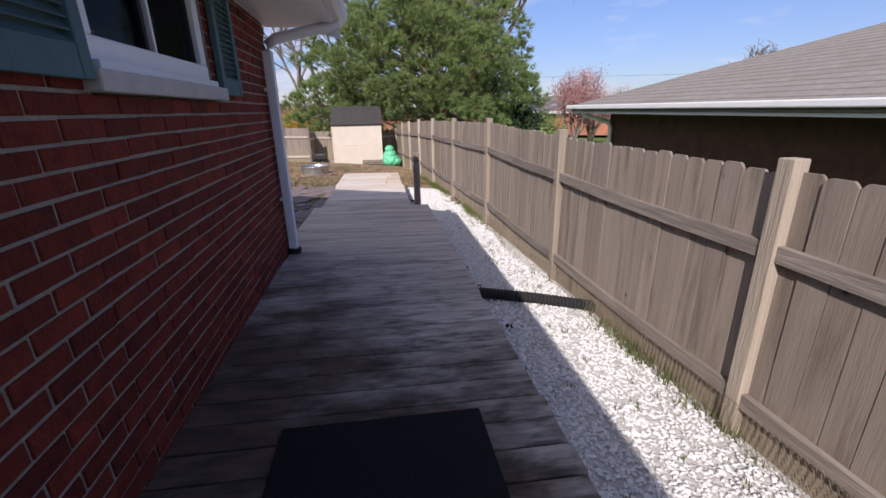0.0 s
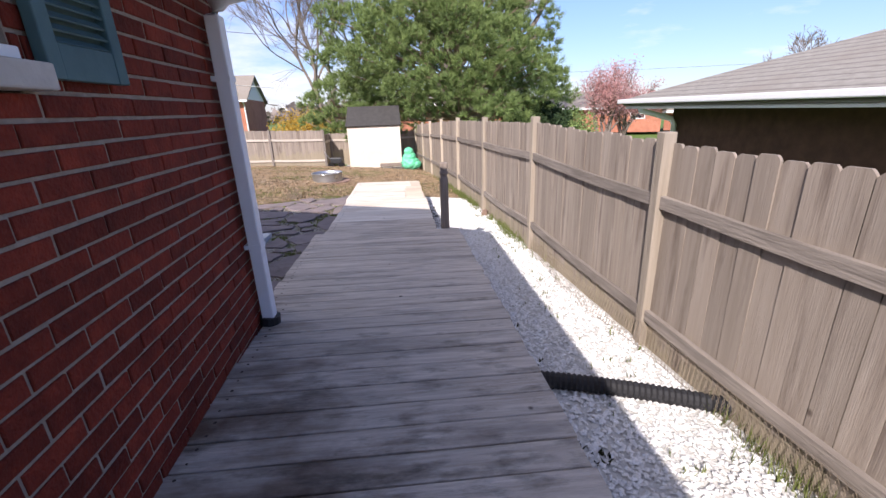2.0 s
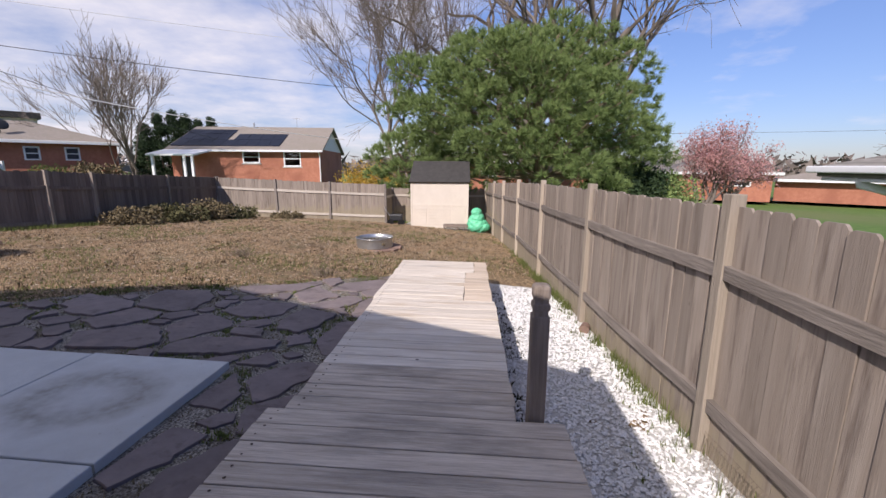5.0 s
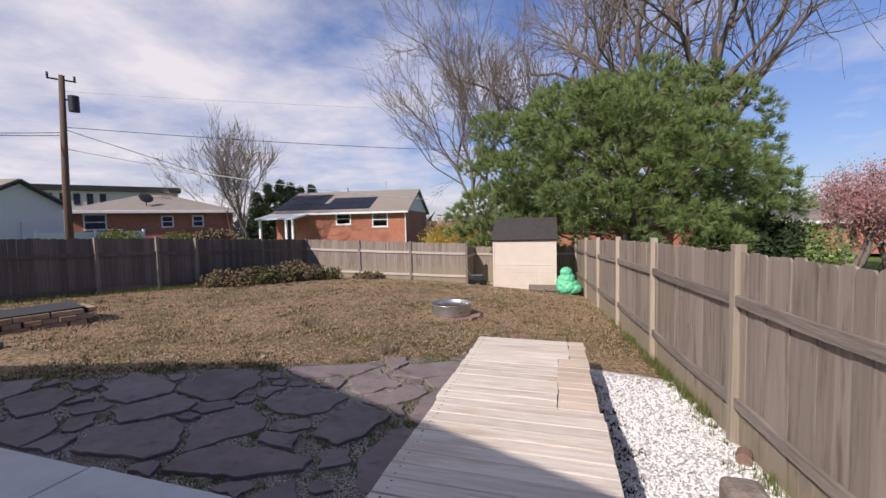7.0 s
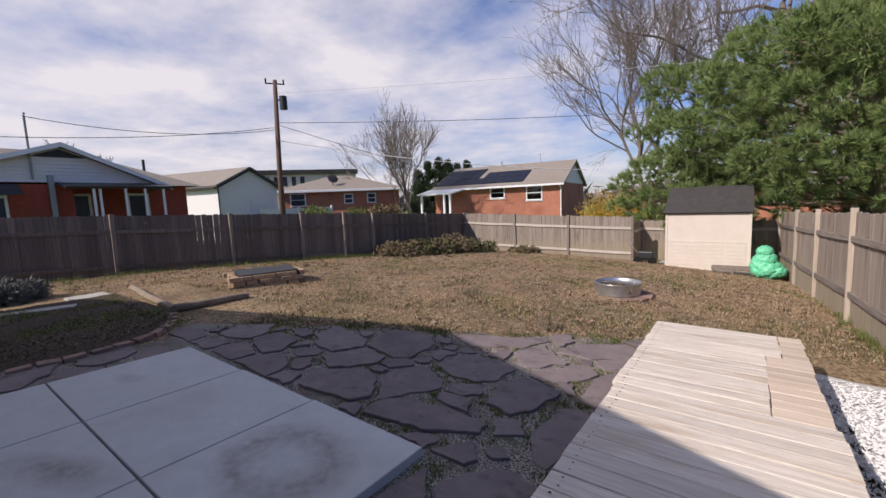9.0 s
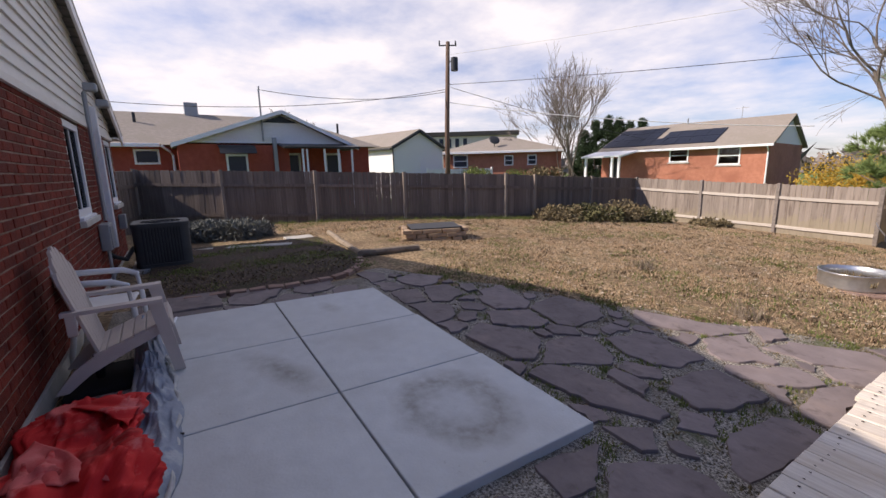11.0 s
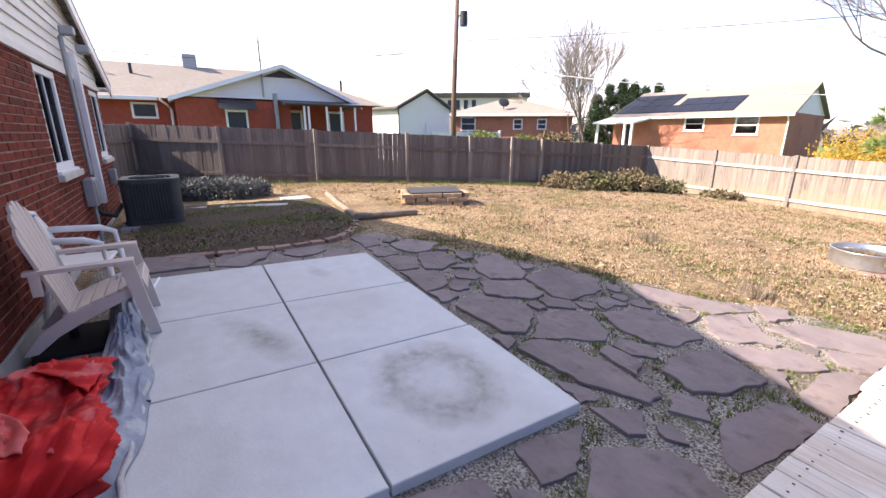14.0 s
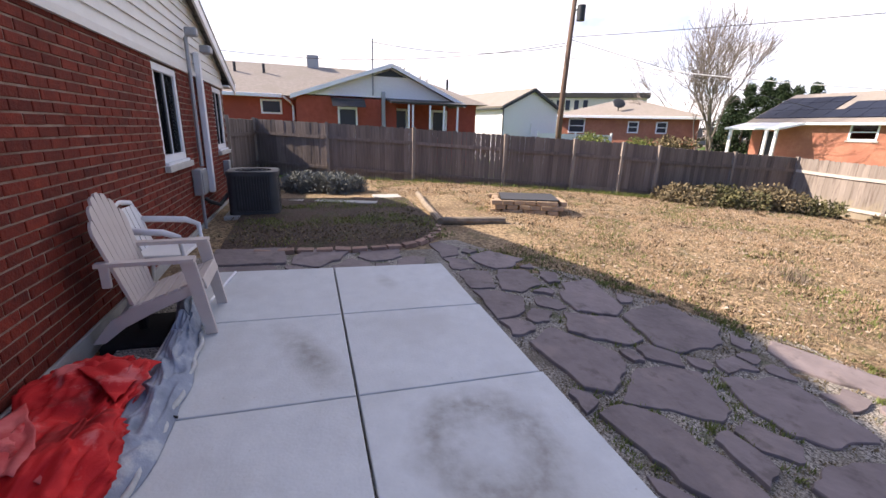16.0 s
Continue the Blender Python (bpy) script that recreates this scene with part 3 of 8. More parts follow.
def brick_wall(name, label, place, u0, u1, z0, z1, holes, thick, near, joint):
    """A wall laid in running bond. place(u, out, z) gives the world place; near(u, z) picks the bricks that are parts."""
    w = root(name)
    tagged(w, label, "brick wall", kind="structure")

    def put(a, b, c, d):
        bm = bmesh.new()
        vs = [bm.verts.new(place(u, o, z)) for z in (c, d) for o in (-thick, -0.007) for u in (a, b)]
        for f in ((0, 2, 3, 1), (4, 5, 7, 6), (0, 1, 5, 4), (2, 6, 7, 3), (0, 4, 6, 2), (1, 3, 7, 5)):
            bm.faces.new([vs[i] for i in f])
        bmesh.ops.recalc_face_normals(bm, faces=bm.faces)
        part("mortar", bm, joint, w)
    wall_block(u0 + 0.01, u1 - 0.01, z0, z1, holes, put)
    v, f = brick_mesh()
    shared = bpy.data.meshes.new("brick")
    shared.from_pydata(v, [], f)
    shared.materials.append(M_BRICK)
    o0 = Vector(place(0, 0, 0))
    ex, ey = Vector(place(1, 0, 0)) - o0, Vector(place(0, 1, 0)) - o0
    turn = Matrix((ex, ey, (0, 0, 1))).transposed().to_4x4()
    jv, jf = [], []
    rng = random.Random(5)
    row = 0
    z = z0 + BRICK_H / 2
    while z < z1 - 0.02:
        u = u0 + BRICK_L / 2 * (1 + row % 2)
        while u < u1 - BRICK_L / 2 + 0.006:
            half = BRICK_L / 2
            if not any(h[0] - half * 0.8 < u < h[1] + half * 0.8 and h[2] < z < h[3] for h in holes):
                c = Vector(place(u + rng.uniform(-0.002, 0.002), rng.uniform(-0.002, 0.002), z + rng.uniform(-0.0015, 0.0015)))
                if near(u, z):
                    piece("brick", shared, w, Matrix.Translation(c) @ turn @ pose(0, 0, 0, 0, rng.uniform(-0.4, 0.4), rng.uniform(-0.4, 0.4)))
                else:
                    k = len(jv)
                    jv.extend([c + turn.to_3x3() @ Vector(p) for p in v])
                    jf.extend([tuple(i + k for i in t) for t in f])
            u += BRICK_L
        row += 1
        z += BRICK_H
    # short bricks that close the rows beside openings and at the ends are cut from the joined rest
    for h in [*holes, (u1 + 0.004, u1 + 1, z0, z1)]:
        zz, r = z0 + BRICK_H / 2, 0
        while zz < z1 - 0.02:
            if h[2] < zz < h[3]:
                for side in (-1, 1):
                    edge = h[0] if side < 0 else h[1]
                    # free width between the hole and the last whole brick
                    first = u0 + BRICK_L / 2 * (1 + r % 2)
                    best = None
                    uu = first
                    while uu < u1 - BRICK_L / 2 + 0.006:
                        if side < 0 and uu <= h[0] - BRICK_L / 2 * 0.8:
                            best = uu
                        if side > 0 and uu >= h[1] + BRICK_L / 2 * 0.8:
                            best = uu
                            break
                        uu += BRICK_L
                    if best is not None:
                        a, b = (best + 0.107, edge - 0.004) if side < 0 else (edge + 0.004, best - 0.107)
                        if b - a > 0.02:
                            s = (b - a) / 0.193
                            c = Vector(place((a + b) / 2, 0, zz))
                            k = len(jv)
                            jv.extend([c + turn.to_3x3() @ Vector((p[0] * s, p[1], p[2])) for p in v])
                            jf.extend([tuple(i + k for i in t) for t in f])
            zz += BRICK_H
            r += 1
    rest = raw("brickwork", jv, jf, M_BRICK_J, w)
    tagged(rest, kind="stuff")
    return w


REAR_WINDOWS = [(-2.49, -1.47, 0.87, 1.86), (-6.16, -5.30, 0.86, 1.86), (-9.0, -8.2, 0.86, 1.86)]
SIDE_WINDOW = (1.27, 2.33, 1.40, 1.90)
# u of the rear wall runs along -x so that it stays right-handed with out = +y
brick_wall("wall_rear", "red brick rear wall with pale mortar, above a concrete footing", lambda u, o, z: (-u, HY + o, z), -HX, -HW, -0.05, EAVE,
           [(-h[1], -h[0], h[2] - 0.10, h[3] + 0.02) for h in REAR_WINDOWS], 0.24, lambda u, z: 1.9 < u < 4.4 and 0.15 < z < 1.2, M_MORTARD)
brick_wall("wall_side", "red brick side wall with pale mortar beside the deck", lambda u, o, z: (HX + o - SKEW * (u - HY), u, z), -3.0, HY, -0.05, EAVE + 0.1,
           [(SIDE_WINDOW[0] - 0.02, SIDE_WINDOW[1] + 0.02, SIDE_WINDOW[2] - 0.10, SIDE_WINDOW[3] + 0.02)], 0.24, lambda u, z: 0.9 < u < 3.2 and 0.2 < z < 1.3, M_MORTAR)


def house_shell():
    tagged(obj("wall_front", box(HW, HX, -9.2, -9.0, -0.3, EAVE), M_MORTAR), "closing front wall of the brick house", "wall", kind="structure")
    tagged(obj("wall_far_side", box(HW, HW + 0.22, -9.0, HY - 0.241, -0.3, EAVE), M_MORTAR), "far side wall of the brick house", "wall", kind="structure")
    tagged(obj("wall_side_front", box(HX - 0.24, HX, -9.0, -3.001, -0.3, EAVE), M_FARRED), "red brick side wall towards the street", "wall", kind="structure")
    # added inner surfaces, coloured dark so the windows look into gloom
    tagged(obj("ceiling", box(HW, HX - 0.25, -9.0, HY - 0.245, EAVE - 0.06, EAVE - 0.005), M_INSIDE), "unseen ceiling inside the house, coloured dark like an unlit room", "ceiling", kind="structure")
    tagged(obj("floor_inside", box(HW + 0.23, HX - 0.25, -9.0, HY - 0.245, -0.1, 0.0), M_INSIDE), "unseen floor inside the house, coloured dark like an unlit room", "floor", kind="structure")
    tagged(obj("partition_wall", box(HW + 0.23, HX - 0.25, -0.2, -0.1, 0.001, EAVE - 0.07), M_INSIDE), "added partition inside the house, coloured dark like an unlit room", "wall", kind="structure")
    tagged(obj("footing_rear", box(HW, HX + 0.0, HY - 0.2, HY + 0.015, -0.9, -0.052), M_OLDCONC), "bare concrete footing under the brick", "footing", kind="structure")
    tagged(obj("footing_side", box(HX - 0.2, HX + 0.015, -9.0, HY - 0.201, -0.9, -0.052), M_OLDCONC), "bare concrete footing under the side wall", "footing", kind="structure")


house_shell()

RIDGE_X = (HW + HX) / 2 - 0.2
EX0, EX1 = HW - 0.62, HX + 0.62     # eave lines
SLOPE = 0.335
YR = HY + 0.14                      # rake overhang


def roof_z(x):
    return EAVE + 0.13 + SLOPE * ((EX1 - 0) - x if x > RIDGE_X else x - EX0)


def house_roof():
    r = root("house_roof")
    tagged(r, "low grey-shingled gable roof with white gutter and fascia", "roof", kind="structure")
    zr = roof_z(RIDGE_X)
    for x0 in (EX0, EX1):
        ze = roof_z(x0)
        a, b, c, d = (x0, -9.6, ze), (x0, YR, ze), (RIDGE_X, YR, zr), (RIDGE_X, -9.6, zr)
        part("roof_slope", slab_quad(*((d, c, b, a) if x0 < RIDGE_X else (a, b, c, d)), 0.07), M_SHINGLE, r)
    for x0, nm in ((EX1, "gutter"), (EX0, "gutter")):
        z = EAVE + 0.06
        s = 1 if x0 > RIDGE_X else -1
        bm = bmesh.new()
        prof = [(0, 0.07), (0, -0.04), (0.05 * s, -0.045), (0.09 * s, -0.01), (0.105 * s, 0.06), (0.095 * s, 0.06), (0.08 * s, 0.0), (0.045 * s, -0.03), (0.01 * s, -0.03), (0.01 * s, 0.07)]
        lo = [bm.verts.new((x0 - 0.03 * s + px, -9.6, z + pz)) for px, pz in prof]
        hi = [bm.verts.new((x0 - 0.03 * s + px, YR, z + pz)) for px, pz in prof]
        for i in range(len(prof)):
            j = (i + 1) % len(prof)
            bm.faces.new((lo[i], lo[j], hi[j], hi[i]))
        bm.faces.new(hi)
        bm.faces.new(lo[::-1])
        bmesh.ops.recalc_face_normals(bm, faces=bm.faces)
        part(nm, bm, M_WHITE, r, "white aluminium gutter")
    part("soffit", box(HX + 0.0, EX1 - 0.032, -9.5, YR - 0.03, EAVE - 0.0, EAVE + 0.03), M_WHITE, r)
    part("soffit", box(EX0 + 0.032, HW - 0.002, -9.5, YR - 0.03, EAVE - 0.0, EAVE + 0.03), M_WHITE, r)
    # rake boards
    for x0 in (EX0, EX1):
        ze = roof_z(x0) - 0.075
        s = 1 if x0 < RIDGE_X else -1
        bm = bmesh.new()
        top = [(x0, ze), (RIDGE_X, zr - 0.075), (RIDGE_X, zr - 0.22), (x0, ze - 0.145)]
        f = [bm.verts.new((x, YR, z)) for x, z in top]
        g = [bm.verts.new((x, YR - 0.03, z)) for x, z in top]
        bm.faces.new(f)
        bm.faces.new(g[::-1])
        for i in range(4):
            bm.faces.new((f[i], g[i], g[(i + 1) % 4], f[(i + 1) % 4]))
        bmesh.ops.recalc_face_normals(bm, faces=bm.faces)
        part("rake_board", bm, M_WHITE, r)


house_roof()


def gable_siding():
    g = root("gable_siding")
    tagged(g, "cream vinyl lap siding filling the rear gable", "siding", kind="structure")
    h = 0.115
    z = EAVE + 0.01
    part("backing", prism([(HW, EAVE + 0.02), (HX, EAVE + 0.02), (RIDGE_X, roof_z(RIDGE_X) - 0.25)], 0, 0.1, None, Matrix(((1, 0, 0, 0), (0, 0, 1, HY - 0.15), (0, 1, 0, 0), (0, 0, 0, 1)))), M_VINYL, g)
    while z < roof_z(RIDGE_X) - 0.35:
        def ends(zz):
            d = (zz + 0.1 - EAVE - 0.13) / SLOPE
            return max(EX0 + d, HW + 0.0), min(EX1 - d, HX)
        a0, b0 = ends(z)
        a1, b1 = ends(z + h)
        bm = bmesh.new()
        v = [(a0, HY + 0.012, z), (b0, HY + 0.012, z), (b1, HY - 0.006, z + h), (a1, HY - 0.006, z + h)]
        f = [bm.verts.new(p) for p in v]
        k = [bm.verts.new((p[0], HY - 0.04, p[2])) for p in v]
        bm.faces.new(f)
        bm.faces.new(k[::-1])
        for i in range(4):
            bm.faces.new((f[i], k[i], k[(i + 1) % 4], f[(i + 1) % 4]))
        bmesh.ops.recalc_face_normals(bm, faces=bm.faces)
        part("siding_board", bm, M_VINYL, g)
        z += h
    part("siding_trim", box(HW, HX, HY - 0.03, HY + 0.03, EAVE - 0.045, EAVE + 0.012), M_VINYL, g)


gable_siding()


def slider_window(name, label, place, u0, u1, z0, z1, sill_over=0.06, blinds=True):
    """A white sliding window: frame, two sashes with glass, meeting rail, stone sill. place(u, out, z)."""
    w = root(name)
    tagged(w, label, "window", kind="structure")

    def b(a0, a1, o0, o1, c0, c1, bev=0.0):
        bm = bmesh.new()
        vs = [bm.verts.new(place(u, o, z)) for z in (c0, c1) for o in (o0, o1) for u in (a0, a1)]
        for f in ((0, 2, 3, 1), (4, 5, 7, 6), (0, 1, 5, 4), (2, 6, 7, 3), (0, 4, 6, 2), (1, 3, 7, 5)):
            bm.faces.new([vs[i] for i in f])
        bmesh.ops.recalc_face_normals(bm, faces=bm.faces)
        if bev:
            bmesh.ops.bevel(bm, geom=bm.edges[:], offset=bev, segments=2, affect="EDGES", profile=0.5)
        return bm
    t = 0.075
    fr = part("window_frame", b(u0, u1, -0.09, -0.01, z0, z0 + t, 0.006), M_WHITE, w)
    part("frame_head", b(u0, u1, -0.09, -0.01, z1 - t, z1, 0.006), M_WHITE, w)
    part("frame_jamb", b(u0, u0 + t, -0.092, -0.012, z0 + t, z1 - t, 0.006), M_WHITE, w)
    part("frame_jamb", b(u1 - t, u1, -0.092, -0.012, z0 + t, z1 - t, 0.006), M_WHITE, w)
    mid = (u0 + u1) / 2
    part("meeting_rail", b(mid - 0.034, mid - 0.002, -0.075, -0.033, z0 + t, z1 - t, 0.004), M_ALU, w, "grey aluminium sash stile")
    part("sash_bead", b(mid - 0.002, mid + 0.016, -0.07, -0.028, z0 + t, z1 - t, 0.003), M_WHITE, w)
    for a0, a1, o in ((u0 + t, mid - 0.022, -0.06), (mid + 0.022, u1 - t, -0.05)):
        p = part("pane", b(a0, a1, o - 0.004, o, z0 + t, z1 - t), M_GLASS, w)
        p.visible_shadow = False
        part("insect_screen", b(a0, a1, o + 0.012, o + 0.013, z0 + t, z1 - t), M_SCREEN, w, "dark mesh insect screen")
    part("window_sill", b(u0 - sill_over, u1 + sill_over, -0.10, 0.055, z0 - 0.095, z0 - 0.03, 0.006), M_SILL, w, "weathered limestone sill")
    part("sub_sill", b(u0, u1, -0.09, 0.03, z0 - 0.03, z0, 0.004), M_WHITE, w)
    if blinds:
        z = z0 + 0.1
        while z < z1 - 0.1:
            part("blind_slat", b(u0 + 0.08, mid, -0.135, -0.115, z, z + 0.003), M_BLIND, w)
            z += 0.028
    return w


for i, (a, b_, c, d) in enumerate(REAR_WINDOWS):
    slider_window(f"window_{i + 1}", "white vinyl sliding window with a stone sill in the rear wall", lambda u, o, z: (-u, HY + o, z), -b_, -a, c, d)
slider_window("window_4", "white vinyl sliding window with a stone sill above the deck", lambda u, o, z: (HX + o - SKEW * (u - HY), u, z), *SIDE_WINDOW[:2], *SIDE_WINDOW[2:], blinds=False)


def shutter(y0, y1, z0, z1):
    s = root("window_shutter", (HX, y0, z0))
    tagged(s, "teal louvred shutter fixed beside the window", "shutter", "shutters at the side window")
    x0 = HX + 0.004 - SKEW * (y0 - HY)
    x1 = x0 + 0.033
    part("stile", box(x0, x1, y0, y0 + 0.05, z0, z1, 0.004), M_TEAL, s)
    part("stile", box(x0, x1, y1 - 0.05, y1, z0, z1, 0.004), M_TEAL, s)
    part("rail", box(x0, x1 - 0.002, y0 + 0.05, y1 - 0.05, z0, z0 + 0.09, 0.004), M_TEAL, s)
    part("rail", box(x0, x1 - 0.002, y0 + 0.05, y1 - 0.05, z1 - 0.06, z1, 0.004), M_TEAL, s)
    part("shutter_back", box(x0, x0 + 0.004, y0 + 0.05, y1 - 0.05, z0 + 0.09, z1 - 0.06), M_TEAL, s)
    z = z0 + 0.1
    while z < z1 - 0.08:
        m = Matrix.Translation((x0 + 0.016, 0, z)) @ pose(0, 0, 0, 0, 40, 0)
        part("louvre", box(-0.014, 0.014, y0 + 0.05, y1 - 0.05, -0.003, 0.003, 0, m), M_TEAL, s)
        z += 0.03


shutter(2.40, 2.72, 1.335, 1.92)
shutter(0.86, 1.20, 1.335, 1.92)


def downspout():
    d = root("downspout", (HX, 3.57, 0))
    tagged(d, "white aluminium downspout with elbows at the house corner", "downspout")
    bm = bmesh.new()
    y0, y1 = 3.535, 3.61
    x0, x1 = HX + 0.030, HX + 0.102
    part("pipe", box(x0, x1, y0, y1, 0.03, 1.70, 0.008), M_WHITE, d)
    pts = [(x0 + 0.035, 3.572, 1.69), (x0 + 0.05, 3.578, 1.745), (x0 + 0.10, 3.59, 1.79), (x0 + 0.38, 3.68, 1.87), (x0 + 0.52, 3.73, 1.905), (x0 + 0.575, 3.75, 1.94), (x0 + 0.59, 3.75, 1.985)]
    part("elbow", tube(pts, 0.042, 10), M_WHITE, d, smooth=True)
    part("drain_boot", tube([(x0 + 0.035, 3.572, deck_z(-0.2, 3.52) + 0.002), (x0 + 0.04, 3.572, 0.06)], 0.06, 12), M_BLACK, d, "black rubber drain boot")
    for z in (0.5, 1.4):
        part("strap", box(x0 - 0.022, x1 + 0.002, y0 - 0.003, y1 + 0.003, z, z + 0.025), M_WHITE, d)


downspout()


# ---- fences ----
def dog_ear(w=0.138, t=0.018):
    """A fence board one metre high with clipped top corners; x along, y thick, foot at z = 0."""
    bm = bmesh.new()
    poly = [(-w / 2, 0), (w / 2, 0), (w / 2, 0.983), (w / 2 - 0.012, 0.994), (w / 2 - 0.024, 1.0), (-w / 2 + 0.024, 1.0), (-w / 2 + 0.012, 0.994), (-w / 2, 0.983)]
    prism(poly, -t / 2, t / 2, bm, Matrix(((1, 0, 0, 0), (0, 0, -1, 0), (0, 1, 0, 0), (0, 0, 0, 1))))
    me = bpy.data.meshes.new("fence_board")
    bm.to_mesh(me)
    bm.free()
    return me


def fence(name, label, posts, mats, face, rng, top_drop=0.07, post_over=0.0, post_w=0.09, gap=0.0035, short_top=0.0, rails=(0.40, 1.28)):
    """posts: (x, y, top). face: +1 when the rails look to the left of the way the posts run."""
    board_m, post_m, rail_m = mats
    f = root(name)
    tagged(f, label, "fence", kind="structure")
    bmesh_board = dog_ear()
    bmesh_board.materials.append(board_m)
    for i, (x, y, top) in enumerate(posts):
        g = gz(x, y) - 0.1
        m = Matrix.Translation((x, y, 0)) @ pose(0, 0, 0, rng.uniform(-0.8, 0.8), rng.uniform(-0.8, 0.8), rng.uniform(-4, 4))
        part("post", box(-post_w / 2, post_w / 2, -post_w / 2, post_w / 2, g, top + post_over, 0.006, m), post_m, f)
    for (xa, ya, ta), (xb, yb, tb) in zip(posts, posts[1:]):
        a, b = Vector((xa, ya)), Vector((xb, yb))
        d = (b - a)
        n = d.length
        d /= n
        nrm = Vector((-d.y, d.x)) * face          # to the rail side
        yaw = math.atan2(d.y, d.x)
        off = -nrm * (0.02)
        cnt = max(1, round(n / (0.138 + gap)))
        for k in range(cnt):
            s = (k + 0.5) / cnt
            p = a + (b - a) * s + off
            top = ta + (tb - ta) * s - top_drop + rng.uniform(-0.012, 0.012)
            g = gz(p.x, p.y) - 0.02
            sc = top - g
            piece("board", bmesh_board, f, Matrix.Translation((p.x, p.y, g)) @ pose(0, 0, 0, rng.uniform(-0.3, 0.3), rng.uniform(-0.12, 0.12), math.degrees(yaw) + rng.uniform(-1.5, 1.5)) @ Matrix.Diagonal(((n / cnt - gap) / 0.138, 1, sc, 1)))
        for drop in rails:
            za, zb = ta - top_drop - drop, tb - top_drop - drop
            pa, pb = a + nrm * 0.012, b + nrm * 0.012
            bm = bmesh.new()
            w, h = 0.038, 0.088
            steps = 6
            rings = []
            for k in range(steps + 1):
                s = k / steps
                p = pa + (pb - pa) * s
                z = za + (zb - za) * s - 0.018 * math.sin(math.pi * s) * rng.uniform(0.5, 1)
                rings.append([bm.verts.new((p.x + nrm.x * o, p.y + nrm.y * o, z + q)) for o, q in ((-0.02, -h / 2), (w - 0.02, -h / 2), (w - 0.02, h / 2), (-0.02, h / 2))])
            for r0, r1 in zip(rings, rings[1:]):
                for q in range(4):
                    bm.faces.new((r0[q], r0[(q + 1) % 4], r1[(q + 1) % 4], r1[q]))
            bm.faces.new(rings[0][::-1])
            bm.faces.new(rings[-1])
            bmesh.ops.recalc_face_normals(bm, faces=bm.faces)
            part("rail", bm, rail_m, f)
    return f


_r = random.Random(11)


def right_fence_x(y):
    return 2.66 - 0.0605 * y


RIGHT = [(right_fence_x(y), y, t) for y, t in ((-3.5, 0.95), (-1.02, 0.95), (1.54, 0.99), (3.9, 1.03), (6.33, 1.10), (8.76, 1.06), (11.2, 1.02), (13.63, 0.95), (16.1, 0.84), (18.5, 0.74), (21.4, 0.62))]
fence("fence_right", "weathered grey cedar board fence with dog-eared tops along the gravel", RIGHT, (M_FENCE, M_POST, M_RAIL), 1, _r)
REAR = [(-9.57, 20.1, 0.80), (-7.15, 20.18, 0.70), (-4.97, 20.28, 0.62), (-2.72, 20.4, 0.54)]
fence("fence_rear", "weathered grey board fence with pale rails at the back of the yard", REAR, (M_FENCE, M_RAIL, M_RAILPALE), -1, _r, top_drop=0.03)
fence("fence_behind_shed", "low grey board fence behind the shed", [(-2.72, 20.4, 0.34), (-2.65, 21.6, 0.34), (-0.8, 21.6, 0.34), (1.36, 21.6, 0.34)], (M_FENCE, M_RAIL, M_RAILPALE), -1, _r, top_drop=0.03, rails=(0.3,))
LEFT = [(-14.6, 3.75, 1.50), (-13.3, 5.85, 1.42), (-12.2, 8.2, 1.34), (-11.15, 10.6, 1.24), (-10.45, 12.4, 1.16), (-9.9, 13.58, 1.12), (-9.62, 14.58, 1.05), (-9.6, 17.4, 0.92), (-9.57, 20.1, 0.80)]
fence("fence_left", "dark shaded board fence with short pale posts along the yard's side", LEFT, (M_FENCE_SHADED, M_FENCE, M_FENCE_SHADED), -1, _r, top_drop=0.03)
fence("fence_beside_house", "dark board fence closing the far side of the house", [(-14.6, 3.75, 1.50), (-12.0, 3.4, 1.5), (HW - 0.1, 3.3, 1.5)], (M_FENCE_SHADED, M_FENCE, M_FENCE_SHADED), 1, _r)


# ---- deck, patio, gravel ----
DECK_TURN = Matrix(((1, 0, 0, 0), (0, 1, 0, 0), (-0.0296, -0.02893, 1, 0), (0, 0, 0, 1)))


